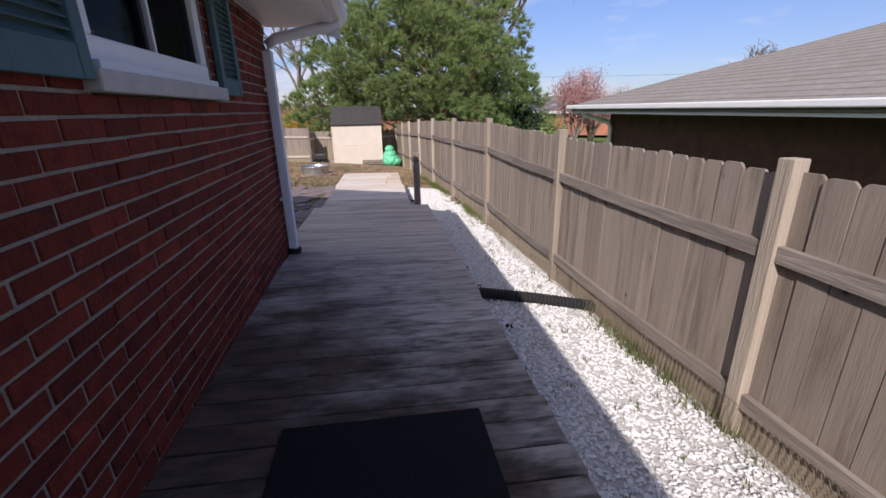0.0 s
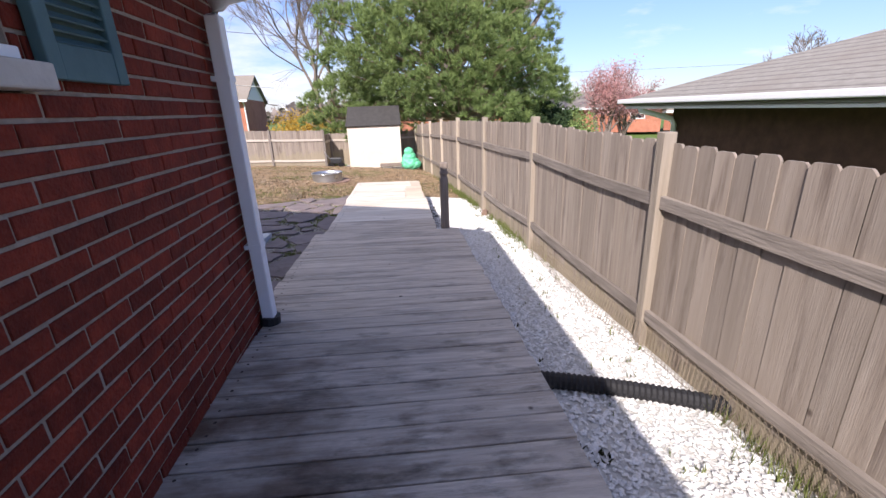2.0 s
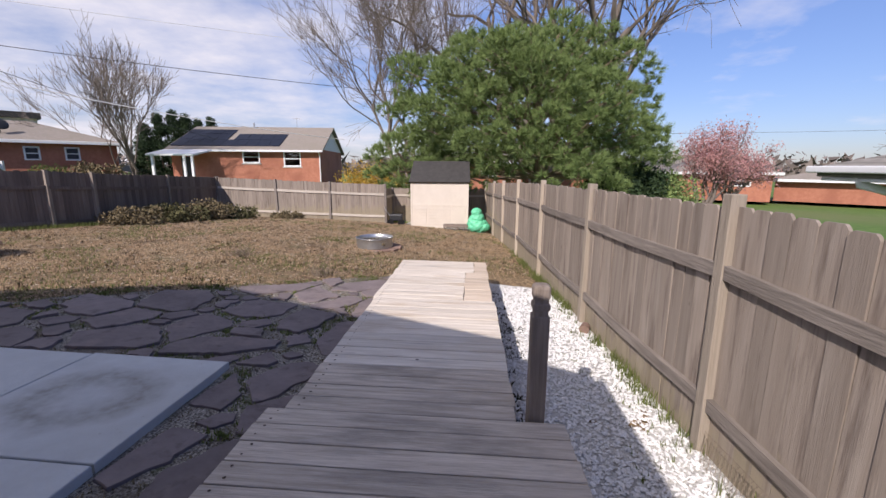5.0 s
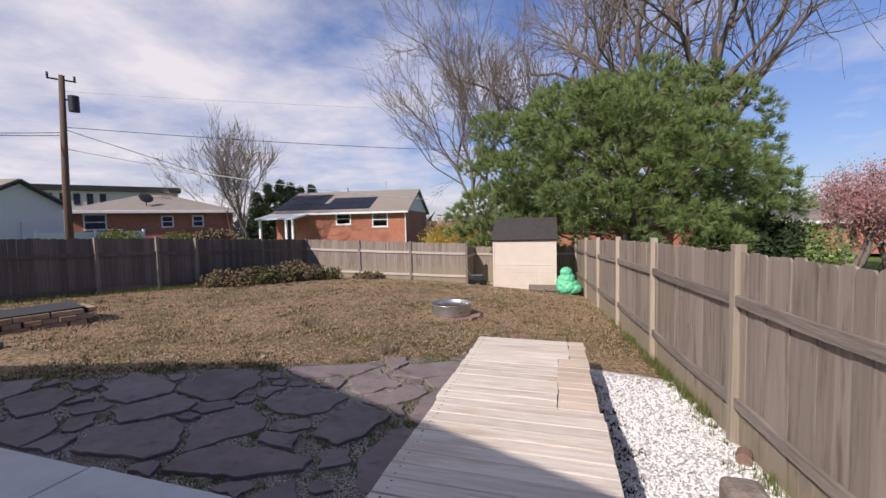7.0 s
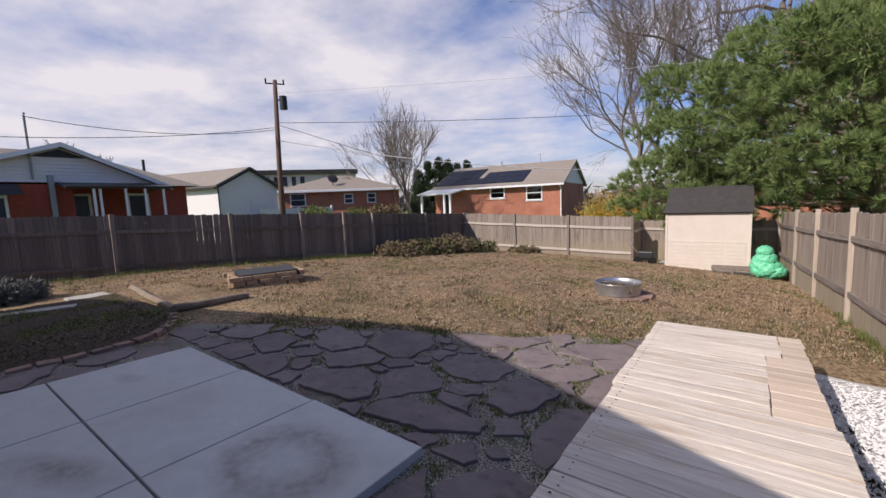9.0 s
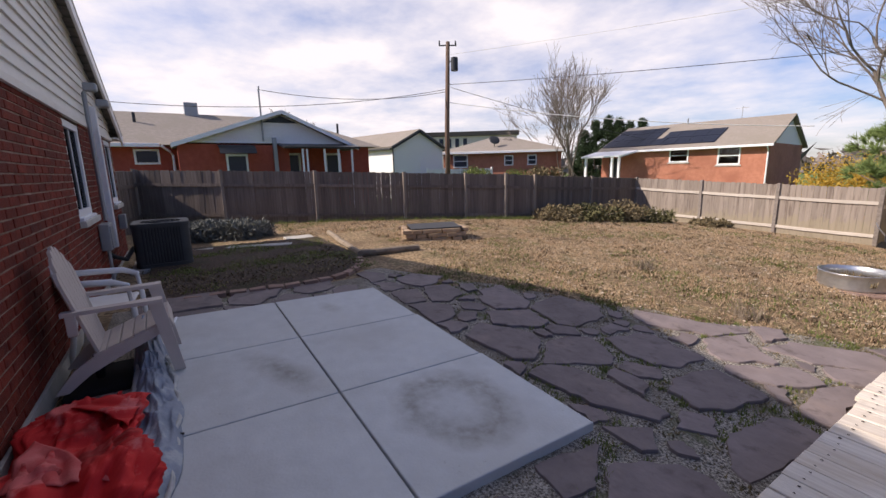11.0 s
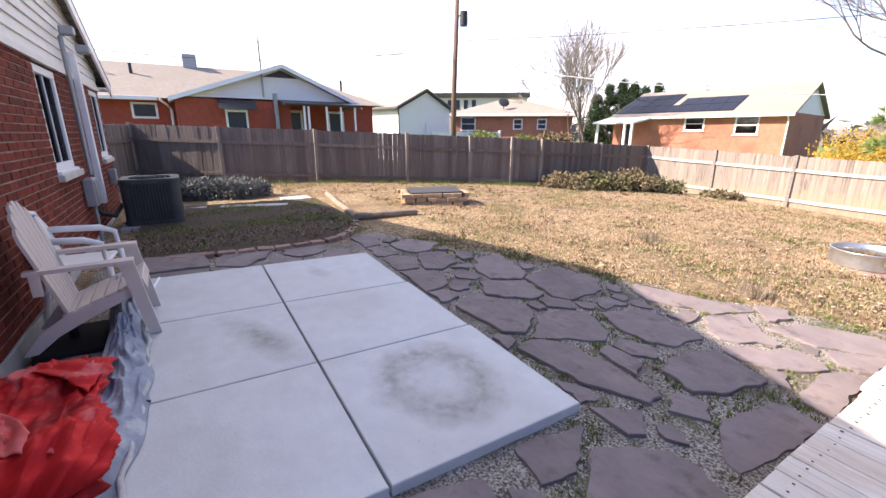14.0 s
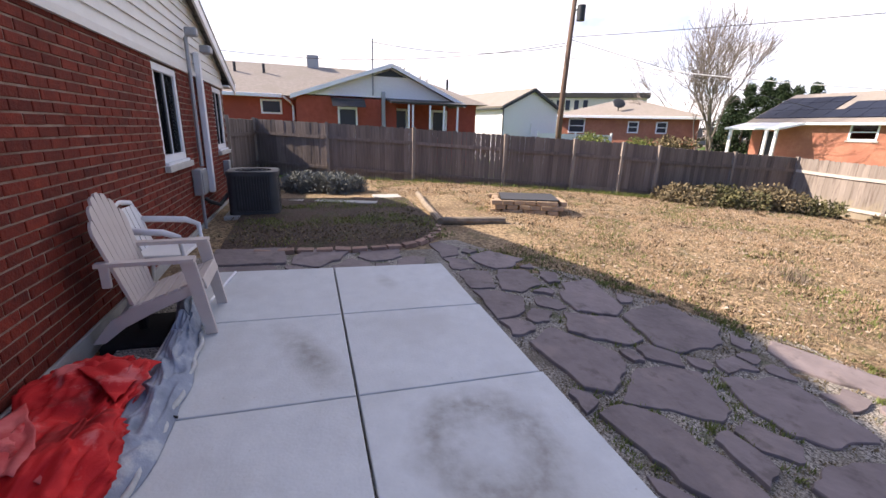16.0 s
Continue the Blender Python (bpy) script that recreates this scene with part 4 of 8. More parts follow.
def deck():
    d = root("deck")
    tagged(d, "weathered grey plank deck, coloured lighter at its sunlit end", "deck", kind="structure")
    rng = random.Random(3)
    pitch, w = 0.1460, 0.1365

    def board(x0, x1):
        bm = box(x0, x1, -w / 2, w / 2, -0.032, 0, 0.005)
        me = bpy.data.meshes.new("deck_board")
        bm.to_mesh(me)
        bm.free()
        return me
    meshes = {}
    nail_v, nail_f = [], []

    def lay(key, x0, x1, y, mat):
        if (key, mat.name) not in meshes:
            me = board(x0, x1)
            me.materials.append(mat)
            meshes[key, mat.name] = me
        m = Matrix.Translation((rng.uniform(-0.008, 0.008), y, deck_z(0, y) + rng.uniform(-0.002, 0.002)))
        place = m @ DECK_TURN @ pose(0, 0, 0, 0, 0, rng.uniform(-0.12, 0.12))
        piece("deck_board", meshes[key, mat.name], d, place)
        for nx in (x0 + 0.07, 0.5, x1 - 0.07):
            if x0 < nx < x1:
                for ny in (-0.036, 0.036):
                    r = rng.uniform(0.005, 0.009)
                    px, py = nx + rng.uniform(-0.008, 0.008), ny + rng.uniform(-0.006, 0.006)
                    k = len(nail_v)
                    nail_v.extend(tuple(place @ Vector((px + r * math.cos(q), py + r * math.sin(q), 0.0012))) for q in (0, 1.05, 2.09, 3.14, 4.19, 5.24))
                    nail_f.append(tuple(range(k, k + 6)))
    y = 5.76 - w / 2
    while y > -2.6:
        if y > HY + 0.08:
            lay("out", -0.385, 1.235, y, M_DECK)
        else:
            lay("wide", HX + 0.02 + (0.10 if y < 1.0 else 0.0), 1.235, y, M_DECK)
        y -= pitch
    y = 5.765 + w / 2
    n = 0
    while y < 9.95:
        # boards from about the house shadow's edge onward take the sunlit colour
        if y > 7.9:
            cut = 0.66 if y < 9.2 else 0.78
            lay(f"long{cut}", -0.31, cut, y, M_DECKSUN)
            lay(f"patch{cut}", cut + 0.002, 0.965, y, M_DECKTAN)
        else:
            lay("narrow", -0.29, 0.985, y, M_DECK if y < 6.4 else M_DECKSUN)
        y += pitch
        n += 1
    tagged(raw("nail_heads", nail_v, nail_f, M_NAIL, d), kind="stuff")
    for x, y0, y1 in ((HX + 0.05, -2.6, 5.7), (0.5, -2.6, 9.9), (1.19, -2.6, 5.7), (-0.26, 5.8, 9.9), (0.93, 5.8, 9.9)):
        part("joist", slab_quad((x - 0.02, y0, deck_z(x, y0) - 0.034), (x + 0.02, y0, deck_z(x, y0) - 0.034), (x + 0.02, y1, deck_z(x, y1) - 0.034), (x - 0.02, y1, deck_z(x, y1) - 0.034), 0.19), M_LOWPOST, d)
    for x, y in ((1.19, 0.2), (1.19, 2.9), (1.19, 5.6), (-0.22, 5.6), (0.93, 9.8), (-0.26, 9.8), (0.93, 7.7), (-0.26, 7.7), (0.5, 3.0), (0.5, -2.0)):
        zt = deck_z(x, y) - 0.06
        part("deck_post", box(x - 0.045, x + 0.045, y - 0.045, y + 0.045, gz(x, y) - 0.1, zt), M_LOWPOST, d)


deck()


def rail_post():
    p = root("deck_rail_post", (1.085, 5.83, -0.1))
    tagged(p, "cut-off brown wooden rail post with a carved top beside the deck", "post")
    x, y = 1.085, 5.83
    part("shaft", box(x - 0.045, x + 0.045, y - 0.045, y + 0.045, gz(x, y) - 0.05, 0.50, 0.006), M_LOWPOST, p)
    part("neck", box(x - 0.036, x + 0.036, y - 0.036, y + 0.036, 0.495, 0.535, 0.004), M_LOWPOST, p)
    part("collar", box(x - 0.045, x + 0.045, y - 0.045, y + 0.045, 0.53, 0.57, 0.01), M_LOWPOST, p)
    part("neck", box(x - 0.036, x + 0.036, y - 0.036, y + 0.036, 0.565, 0.59, 0.004), M_LOWPOST, p)
    part("head", box(x - 0.045, x + 0.045, y - 0.045, y + 0.045, 0.585, 0.665, 0.018), M_LOWPOST, p)


rail_post()

mat_bm = box(-0.39, 0.39, -0.31, 0.31, 0.001, 0.013, 0.005)
mat_ob = obj("door_mat", mat_bm, M_RUBBER)
mat_ob.matrix_basis = Matrix.Translation((0.555, 0.86, deck_z(0.0, 0.86) - 0.0164)) @ DECK_TURN @ pose(0, 0, 0.004, 0, 0, 0.5)
tagged(mat_ob, "black rubber door mat lying on the deck", "mat")


def slab_z(x, y):
    return -0.242 - 0.034 * (x + 1.14) - 0.030 * (y - 6.646)


def patio():
    p = root("patio_slab")
    tagged(p, "pale concrete patio of six cast panels with stains", "patio", kind="structure")
    xs = [-1.14, -2.235, -3.27, -4.33]
    ys = [4.28, 5.44, 6.62]
    for i in range(3):
        for j in range(2):
            gx = 0.006 if i == 0 else 0.004
            x1, x0 = xs[i] - (gx if i else 0), xs[i + 1] + (0.006 if i < 2 else 0)
            y0, y1 = ys[j] + (0.007 if j else 0), ys[j + 1] - (0.007 if j == 0 else 0)
            y1 += 0 if j == 0 else -0.05 * (i / 3)
            bm = bmesh.new()
            top = [bm.verts.new((x, y, slab_z(x, y))) for x, y in ((x0, y0), (x1, y0), (x1, y1), (x0, y1))]
            low = [bm.verts.new((v.co.x, v.co.y, v.co.z - 0.11)) for v in top]
            bm.faces.new(top)
            bm.faces.new(low[::-1])
            for k in range(4):
                bm.faces.new((top[k], low[k], low[(k + 1) % 4], top[(k + 1) % 4]))
            bmesh.ops.bevel(bm, geom=[e for e in bm.edges if e.verts[0] in top and e.verts[1] in top], offset=0.007, segments=2, affect="EDGES", profile=0.5)
            part("concrete_panel", bm, M_CONC, p)


patio()


def gravel():
    # a pale grit bed and the chips on it
    xs, ys = [0.3 + 0.1 * i for i in range(25)], [-3 + 0.25 * i for i in range(54)]
    v, f = [], []
    for y in ys:
        for x in xs:
            xx = min(x, right_fence_x(y) + 0.05)
            v.append((xx, y, gz(xx, y) + 0.012 + 0.012 * noise.noise((x * 4, y * 4, 3))))
    n = len(xs)
    for j in range(len(ys) - 1):
        for i in range(n - 1):
            if v[j * n + i + 1][0] > v[j * n + i][0] + 1e-4:
                f.append((j * n + i, j * n + i + 1, (j + 1) * n + i + 1, (j + 1) * n + i))
    bed = raw("gravel_bed", v, f, M_WHITEBED, smooth=True)
    tagged(bed, "strip of pale grit under white stone chips", "gravel", kind="structure")
    rng = np.random.RandomState(4)
    base = [(0, 0, 0.5), (0.5, 0, 0.1), (0.12, 0.5, 0.12), (-0.5, 0.2, 0.08), (-0.2, -0.5, 0.1), (0.15, -0.1, -0.4)]
    tri = [(0, 1, 2), (0, 2, 3), (0, 3, 4), (0, 4, 1), (5, 2, 1), (5, 3, 2), (5, 4, 3), (5, 1, 4)]
    base = np.array(base)
    vs, fs = [], []
    count = 25000
    for k in range(count):
        y = rng.uniform(-1.0, 10.15)
        x = rng.uniform(1.0 if y > 5.7 else 1.15, right_fence_x(y) - 0.03)
        if y > 9.7 and rng.rand() < (y - 9.7) * 1.8:
            continue
        s = rng.uniform(0.016, 0.036)
        if y > 2:
            s *= 1.05
        a = rng.uniform(0, 6.28)
        t = rng.uniform(-0.5, 0.5)
        ca, sa = math.cos(a), math.sin(a)
        p = base * (s * rng.uniform(0.8, 1.5), s * rng.uniform(0.7, 1.0), s * rng.uniform(0.5, 0.8)) * (1 + rng.uniform(-0.15, 0.15, (6, 1)))
        q = np.stack([p[:, 0] * ca - p[:, 1] * sa, p[:, 0] * sa + p[:, 1] * ca, p[:, 2] + t * p[:, 0]], 1)
        q += (x, y, gz(x, y) + 0.022)
        vs.extend(map(tuple, q))
        fs.extend([tuple(i + 6 * (len(vs) // 6 - 1) for i in tr) for tr in tri])
    tagged(raw("gravel", vs, fs, M_WHITESTONE), "loose white marble chips beside the deck", "gravel", kind="stuff")


gravel()


def drain_pipe():
    p = root("drain_pipe", (1.7, 3.2, -0.5))
    tagged(p, "black corrugated drain pipe lying across the white gravel", "pipe")
    bm = bmesh.new()
    pts, rs = [], []
    n = 90
    for k in range(n + 1):
        s = k / n
        x = 1.05 + 1.50 * s
        y = 3.42 - 0.36 * s + 0.05 * math.sin(s * 3)
        z = gz(x, y) + 0.075 - 0.01 * s
        pts.append((x, y, z))
        rs.append(0.058 if k % 2 else 0.048)
    tube(pts, rs, 12, bm)
    part("corrugated_tube", bm, M_BLACK, p)


drain_pipe()


# ---- shed and what stands by it ----
def shed():
    g = -1.13
    s = root("garden_shed", (-0.47, 20.4, g))
    tagged(s, "small beige resin shed with a charcoal roof at the back fence", "shed")
    x0, x1, y0, y1, zt = -1.57, 0.63, 19.62, 21.2, 0.66
    part("wall", box(x0, x1, y0, y0 + 0.06, g, zt, 0.01), M_SHED, s)
    part("wall", box(x0, x0 + 0.05, y0 + 0.061, y1 - 0.051, g, zt), M_SHED, s)
    part("wall", box(x1 - 0.05, x1, y0 + 0.061, y1 - 0.051, g, zt), M_SHED, s)
    part("wall", box(x0, x1, y1 - 0.05, y1, g, zt), M_SHED, s)
    for xa, xb in ((x0 + 0.10, x0 + 0.60), (x0 + 0.64, x0 + 1.52), (x0 + 1.56, x1 - 0.10)):
        for k in range(6):
            z = g + 0.16 + 0.115 * k
            part("lap_board", box(xa, xb, y0 - 0.008, y0 + 0.002, z, z + 0.105, 0.004), M_SHED, s)
    part("belt_trim", box(x0 + 0.04, x1 - 0.04, y0 - 0.010, y0 + 0.002, g + 0.87, g + 0.91, 0.004), M_SHED, s)
    for xa in (x0 - 0.012, x1 - 0.05):
        part("corner_trim", box(xa, xa + 0.062, y0 - 0.014, y0 + 0.06, g, zt, 0.008), M_SHED, s)
    a, b, c, d = (x0 - 0.06, y0 - 0.1, zt), (x1 + 0.06, y0 - 0.1, zt), (x1 - 0.55, y0 + 0.75, 1.44), (x0 + 0.02, y0 + 0.75, 1.44)
    part("roof", slab_quad(a, b, (x1 + 0.02, y0 + 0.75, 1.44), d, 0.05), M_SHEDROOF, s, "charcoal shingled resin roof")
    part("roof", slab_quad(d, (x1 + 0.02, y0 + 0.75, 1.44), (x1 + 0.06, y1 + 0.1, zt), (x0 - 0.06, y1 + 0.1, zt), 0.05), M_SHEDROOF, s)
    for xa in (x0 + 0.01, x1 - 0.05):
        part("gable", prism([(y0, zt), (y1, zt), (y0 + 0.75, 1.39)], xa, xa + 0.04, None, Matrix(((0, 0, 1, 0), (1, 0, 0, 0), (0, 1, 0, 0), (0, 0, 0, 1)))), M_SHED, s)
    part("base_slab", box(x0 - 0.35, x1 + 0.05, y0 - 0.25, y1, g - 0.1, g + 0.03, 0.01), M_OLDCONC, s)


shed()


# ---- neighbouring houses ----
def gable_house(name, label, cx, cy, yaw, length, depth, base, eave, ridge, wall_m, roof_m, gable_m, windows=(), doors=(), over=0.45):
    """Ridge along local x; the wall that is seen stands at local y = -depth / 2."""
    h = root(name)
    tagged(h, label, "house")
    m = Matrix.Translation((cx, cy, 0)) @ pose(0, 0, 0, 0, 0, yaw)
    L, D = length / 2, depth / 2

    def put(a, b, c, d):
        part("wall", box(a, b, -D, -D + 0.2, c, d, 0, m), wall_m, h)
    wall_block(-L, L, base, eave, [(w[0], w[1], w[2], w[3]) for w in (*windows, *doors)], put)
    part("wall", box(-L, L, D - 0.2, D, base, eave, 0, m), wall_m, h)
    part("wall", box(-L, -L + 0.2, -D + 0.201, D - 0.201, base, eave, 0, m), wall_m, h)
    part("wall", box(L - 0.2, L, -D + 0.201, D - 0.201, base, eave, 0, m), wall_m, h)
    for s in (-1, 1):
        x0 = s * L - (0.2 if s > 0 else 0)
        bm = bmesh.new()
        prism([(-D, eave), (D, eave), (0, ridge - 0.1)], x0, x0 + 0.2, bm, m @ Matrix(((0, 0, 1, 0), (1, 0, 0, 0), (0, 1, 0, 0), (0, 0, 0, 1))))
        bmesh.ops.recalc_face_normals(bm, faces=bm.faces)
        part("gable", bm, gable_m, h)
    drop = (ridge - eave) / D * over
    for s in (-1, 1):
        pts = [(-L - over * 0.6, s * (D + over), eave - drop), (L + over * 0.6, s * (D + over), eave - drop), (L + over * 0.6, 0, ridge), (-L - over * 0.6, 0, ridge)]
        pts = [m @ Vector((p[0], p[1], p[2] + 0.1)) for p in pts]
        bm = slab_quad(*pts, 0.12 if s < 0 else -0.12)
        bmesh.ops.recalc_face_normals(bm, faces=bm.faces)
        part("roof", bm, roof_m, h)
        part("gutter", box(-L - over * 0.6, L + over * 0.6, s * (D + over) - 0.07, s * (D + over) + 0.07, eave - drop - 0.06, eave - drop + 0.09, 0.02, m), M_WHITE, h)
    part("soffit", box(-L, L, -D - over + 0.08, -D - 0.003, eave - drop + 0.02, eave - drop + 0.06, 0, m), M_WHITE, h)
    for w in windows:
        fr = bmesh.new()
        t = 0.09
        for a, b, c, d in ((w[0], w[1], w[2], w[2] + t), (w[0], w[1], w[3] - t, w[3]), (w[0], w[0] + t, w[2] + t, w[3] - t), (w[1] - t, w[1], w[2] + t, w[3] - t), (w[0] + t, w[1] - t, (w[2] + w[3]) / 2 - 0.03, (w[2] + w[3]) / 2 + 0.03)):
            add_box(fr, a, b, -D - 0.02, -D + 0.1, c, d, m)
        wf = part("window", fr, M_WHITE, h)
        part("pane", box(w[0] + t, w[1] - t, -D + 0.03, -D + 0.036, w[2] + t, w[3] - t, 0, m), M_GLASS, wf)
        part("sill", box(w[0] - 0.08, w[1] + 0.08, -D - 0.06, -D + 0.05, w[2] - 0.09, w[2] - 0.004, 0, m), M_SILL, wf)
    for dd in doors:
        part("door", box(dd[0], dd[1], -D + 0.05, -D + 0.1, dd[2], dd[3], 0, m), M_WHITE, h)
    return h, m


def solar_house():
    L, D, eave, ridge = 11.2, 9.97, 2.48, 4.43
    h, m = gable_house("solar_house", "orange brick bungalow with solar panels on its brown roof", -17.36, 40.55, 8.2, L, D, -1.2, eave, ridge, M_FARBRICK, M_SHINGLEB, M_FARWHITE,
                       windows=((-0.34, 0.96, 1.40, 2.34), (2.76, 4.08, 1.15, 2.34)))
    sl = (ridge - eave) / (D / 2)

    def slope_z(y):
        return eave + sl * (y + D / 2) + 0.16
    # rows of panels lie on the slope; the upper row leaves a gap round a vent
    for x0, x1, rows in ((-5.75, -2.0, ((-4.75, -3.4), (-3.36, -2.0), (-1.96, -0.95))), (-2.0, 2.45, ((-4.75, -3.4),)), (-1.5, 2.45, ((-3.36, -2.0),))):
        cnt = max(1, round((x1 - x0) / 0.98))
        for k in range(cnt):
            xa, xb = x0 + (x1 - x0) * k / cnt, x0 + (x1 - x0) * (k + 1) / cnt - 0.025
            for ya, yb in rows:
                pts = [m @ Vector(p) for p in ((xa, ya, slope_z(ya)), (xb, ya, slope_z(ya)), (xb, yb, slope_z(yb)), (xa, yb, slope_z(yb)))]
                part("solar_panel", slab_quad(*pts, 0.04), M_SOLAR, h)
    # porch roof on white posts at one end, with a brick recess behind
    x0, x1, yf = -6.3, -3.0, -7.0
    pts = [m @ Vector(p) for p in ((x0, yf, 2.02), (x1, yf, 2.02), (x1 + 0.5, -D / 2 - 0.46, 2.36), (x0 + 0.3, -D / 2 - 0.46, 2.36))]
    part("porch_roof", slab_quad(*pts, 0.12), M_WHITE, h)
    for x in (x0 + 0.35, x1 - 0.75, x1 - 0.2):
        part("porch_post", box(x - 0.08, x + 0.08, yf + 0.1, yf + 0.26, -1.2, 1.93, 0, m), M_WHITE, h)
    part("porch_floor", box(x0, x1, yf, -D / 2 - 0.01, -1.2, -0.2, 0, m), M_OLDCONC, h)
    part("porch_door", box(-4.9, -4.0, -D / 2 - 0.03, -D / 2 - 0.002, -0.2, 1.85, 0.01, m), M_DARKMETAL, h)
    part("vent_pipe", tube([m @ Vector((-0.9, -0.3, 4.2)), m @ Vector((-0.9, -0.3, 4.85))], 0.06), M_GREYMETAL, h)
    part("aerial_mast", tube([m @ Vector((2.6, 0.3, 4.2)), m @ Vector((2.6, 0.3, 5.4))], 0.02), M_GREYMETAL, h)
    part("aerial_bar", tube([m @ Vector((2.2, 0.3, 5.3)), m @ Vector((3.0, 0.3, 5.3))], 0.015), M_GREYMETAL, h)
    part("downspout", tube([m @ Vector(p) for p in ((L / 2 - 0.05, -D / 2 - 0.4, 2.2), (L / 2 - 0.05, -D / 2 - 0.08, 2.0), (L / 2 - 0.05, -D / 2 - 0.08, -1.0))], 0.05), M_WHITE, h)


solar_house()


def left_house():
    h = root("red_brick_house", (-20, 9, -0.3))
    tagged(h, "red brick bungalow with a white-sided gable, awning and porch", "house")
    b = -0.4
    # main block: its long wall faces the yard
    part("wall", box(-26.0, -20.2, -3.0, 13.3, b, 2.55), M_FARRED, h)
    part("wall", box(-20.199, -18.6, 4.95, 9.0, b, 2.55), M_FARRED, h, "red brick gable wing")
    X = -18.6
    ap = (8.75, 3.72)
    yl, yr = 4.75, 12.0
    bm = prism([(yl + 0.3, 2.48), (yr - 0.25, 2.42), (yr - 0.3, 2.50), ap], X - 0.15, X, None, Matrix(((0, 0, 1, 0), (1, 0, 0, 0), (0, 1, 0, 0), (0, 0, 0, 1))))
    bmesh.ops.recalc_face_normals(bm, faces=bm.faces)
    g = part("gable", bm, M_FARWHITE, h, "white lap-sided gable")
    for k in range(11):
        z = 2.52 + 0.12 * k
        s = (z - 2.5) / (ap[1] - 2.5)
        ya, yb = yl + 0.35 + (ap[0] - yl - 0.3) * s, yr - 0.55 + (ap[0] - yr + 0.55) * s
        part("lap_board", slab_quad((X + 0.03, ya, z), (X + 0.03, yb, z), (X + 0.006, yb, z + 0.118), (X + 0.006, ya, z + 0.118), 0.012), M_FARWHITE, g)
    part("gable_vent", prism([(8.0, 3.36), (9.45, 3.36), (8.75, 3.64)], X + 0.035, X + 0.05, None, Matrix(((0, 0, 1, 0), (1, 0, 0, 0), (0, 1, 0, 0), (0, 0, 0, 1)))), M_DARKMETAL, g)
    # wing roof
    for y0, z0 in ((yl, 2.46), (yr, 2.40)):
        pts = [(X + 0.35, y0, z0), (X + 0.35, ap[0], ap[1] + 0.12), (-24.5, ap[0], ap[1] + 0.12), (-24.5, y0, z0)]
        bm = slab_quad(*pts, 0.12 if y0 < 8 else -0.12)
        bmesh.ops.recalc_face_normals(bm, faces=bm.faces)
        part("roof", bm, M_SHINGLEB, h)
    # white rake boards along the gable's edges
    for y0, z0 in ((yl, 2.46), (yr, 2.40)):
        part("rake_board", slab_quad((X + 0.36, y0, z0 - 0.15), (X + 0.36, ap[0], ap[1] - 0.03), (X + 0.36, ap[0], ap[1] + 0.125), (X + 0.36, y0, z0 + 0.01), 0.03), M_WHITE, h)
    # main roof, hipped
    zr = 4.12
    e = [(-26.6, -3.6), (-19.7, -3.6), (-19.7, 13.8), (-26.6, 13.8)]
    r0, r1 = (-23.2, 0.2, zr), (-23.2, 10.2, zr)
    bm = bmesh.new()
    ev = [bm.verts.new((x, y, 2.5)) for x, y in e]
    a0, a1 = bm.verts.new(r0), bm.verts.new(r1)
    for f in ((ev[0], ev[1], a0), (ev[1], ev[2], a1, a0), (ev[2], ev[3], a1), (ev[3], ev[0], a0, a1), (ev[3], ev[2], ev[1], ev[0])):
        bm.faces.new(f)
    bmesh.ops.recalc_face_normals(bm, faces=bm.faces)
    part("roof", bm, M_SHINGLEB, h)
    part("gutter", box(-19.72, -19.58, -3.6, 4.4, 2.40, 2.54, 0.02), M_WHITE, h)
    w = part("window", box(-20.2, -20.15, 3.5, 4.35, 1.75, 2.35, 0.01), M_WHITE, h)
    part("pane", box(-20.15, -20.14, 3.58, 4.27, 1.83, 2.27), M_PANEL, w)
    part("downspout", tube([(-19.7, 4.45, 2.45), (-19.9, 4.7, 2.25), (-20.1, 4.8, 2.1), (-20.1, 4.8, 0)], 0.05), M_WHITE, h)
    # awning and door
    aw = bmesh.new()
    prof = [(0, 2.45), (0.35, 2.40), (0.65, 2.28), (0.85, 2.08), (0.82, 2.07), (0.62, 2.25), (0.33, 2.36), (0, 2.41)]
    prism([(p[0], p[1]) for p in prof], 6.3, 7.6, aw, Matrix(((1, 0, 0, X), (0, 0, 1, 0), (0, 1, 0, 0), (0, 0, 0, 1))))
    bmesh.ops.recalc_face_normals(aw, faces=aw.faces)
    part("awning", aw, M_DARKMETAL, h, "curved dark metal awning")
    dr = part("door", box(X, X + 0.05, 6.55, 7.35, b + 0.2, 2.1, 0.01), M_WHITE, h)
    part("pane", box(X + 0.051, X + 0.056, 6.63, 7.27, 1.2, 2.0), M_PANEL, dr)
    # porch: a slim roof on paired white posts, brick behind
    part("porch_roof", slab_quad((X + 1.2, 8.55, 2.26), (X + 1.2, 11.75, 2.26), (X + 0.04, 11.75, 2.44), (X + 0.04, 8.55, 2.44), -0.08), M_DARKMETAL, h)
    for y in (9.25, 9.42, 10.15, 10.75, 11.35):
        part("porch_post", box(X + 1.08, X + 1.15, y, y + 0.07, b, 2.25), M_WHITE, h)
    wd = part("window", box(-20.19, -20.14, 9.15, 9.85, 0.9, 2.2, 0.01), M_WHITE, h)
    part("pane", box(-20.139, -20.13, 9.25, 9.75, 1.0, 2.1), M_PANEL, wd)
    wd = part("window", box(-20.19, -20.14, 11.0, 11.8, 0.9, 2.2, 0.01), M_WHITE, h)
    part("pane", box(-20.139, -20.13, 11.1, 11.7, 1.0, 2.1), M_PANEL, wd)
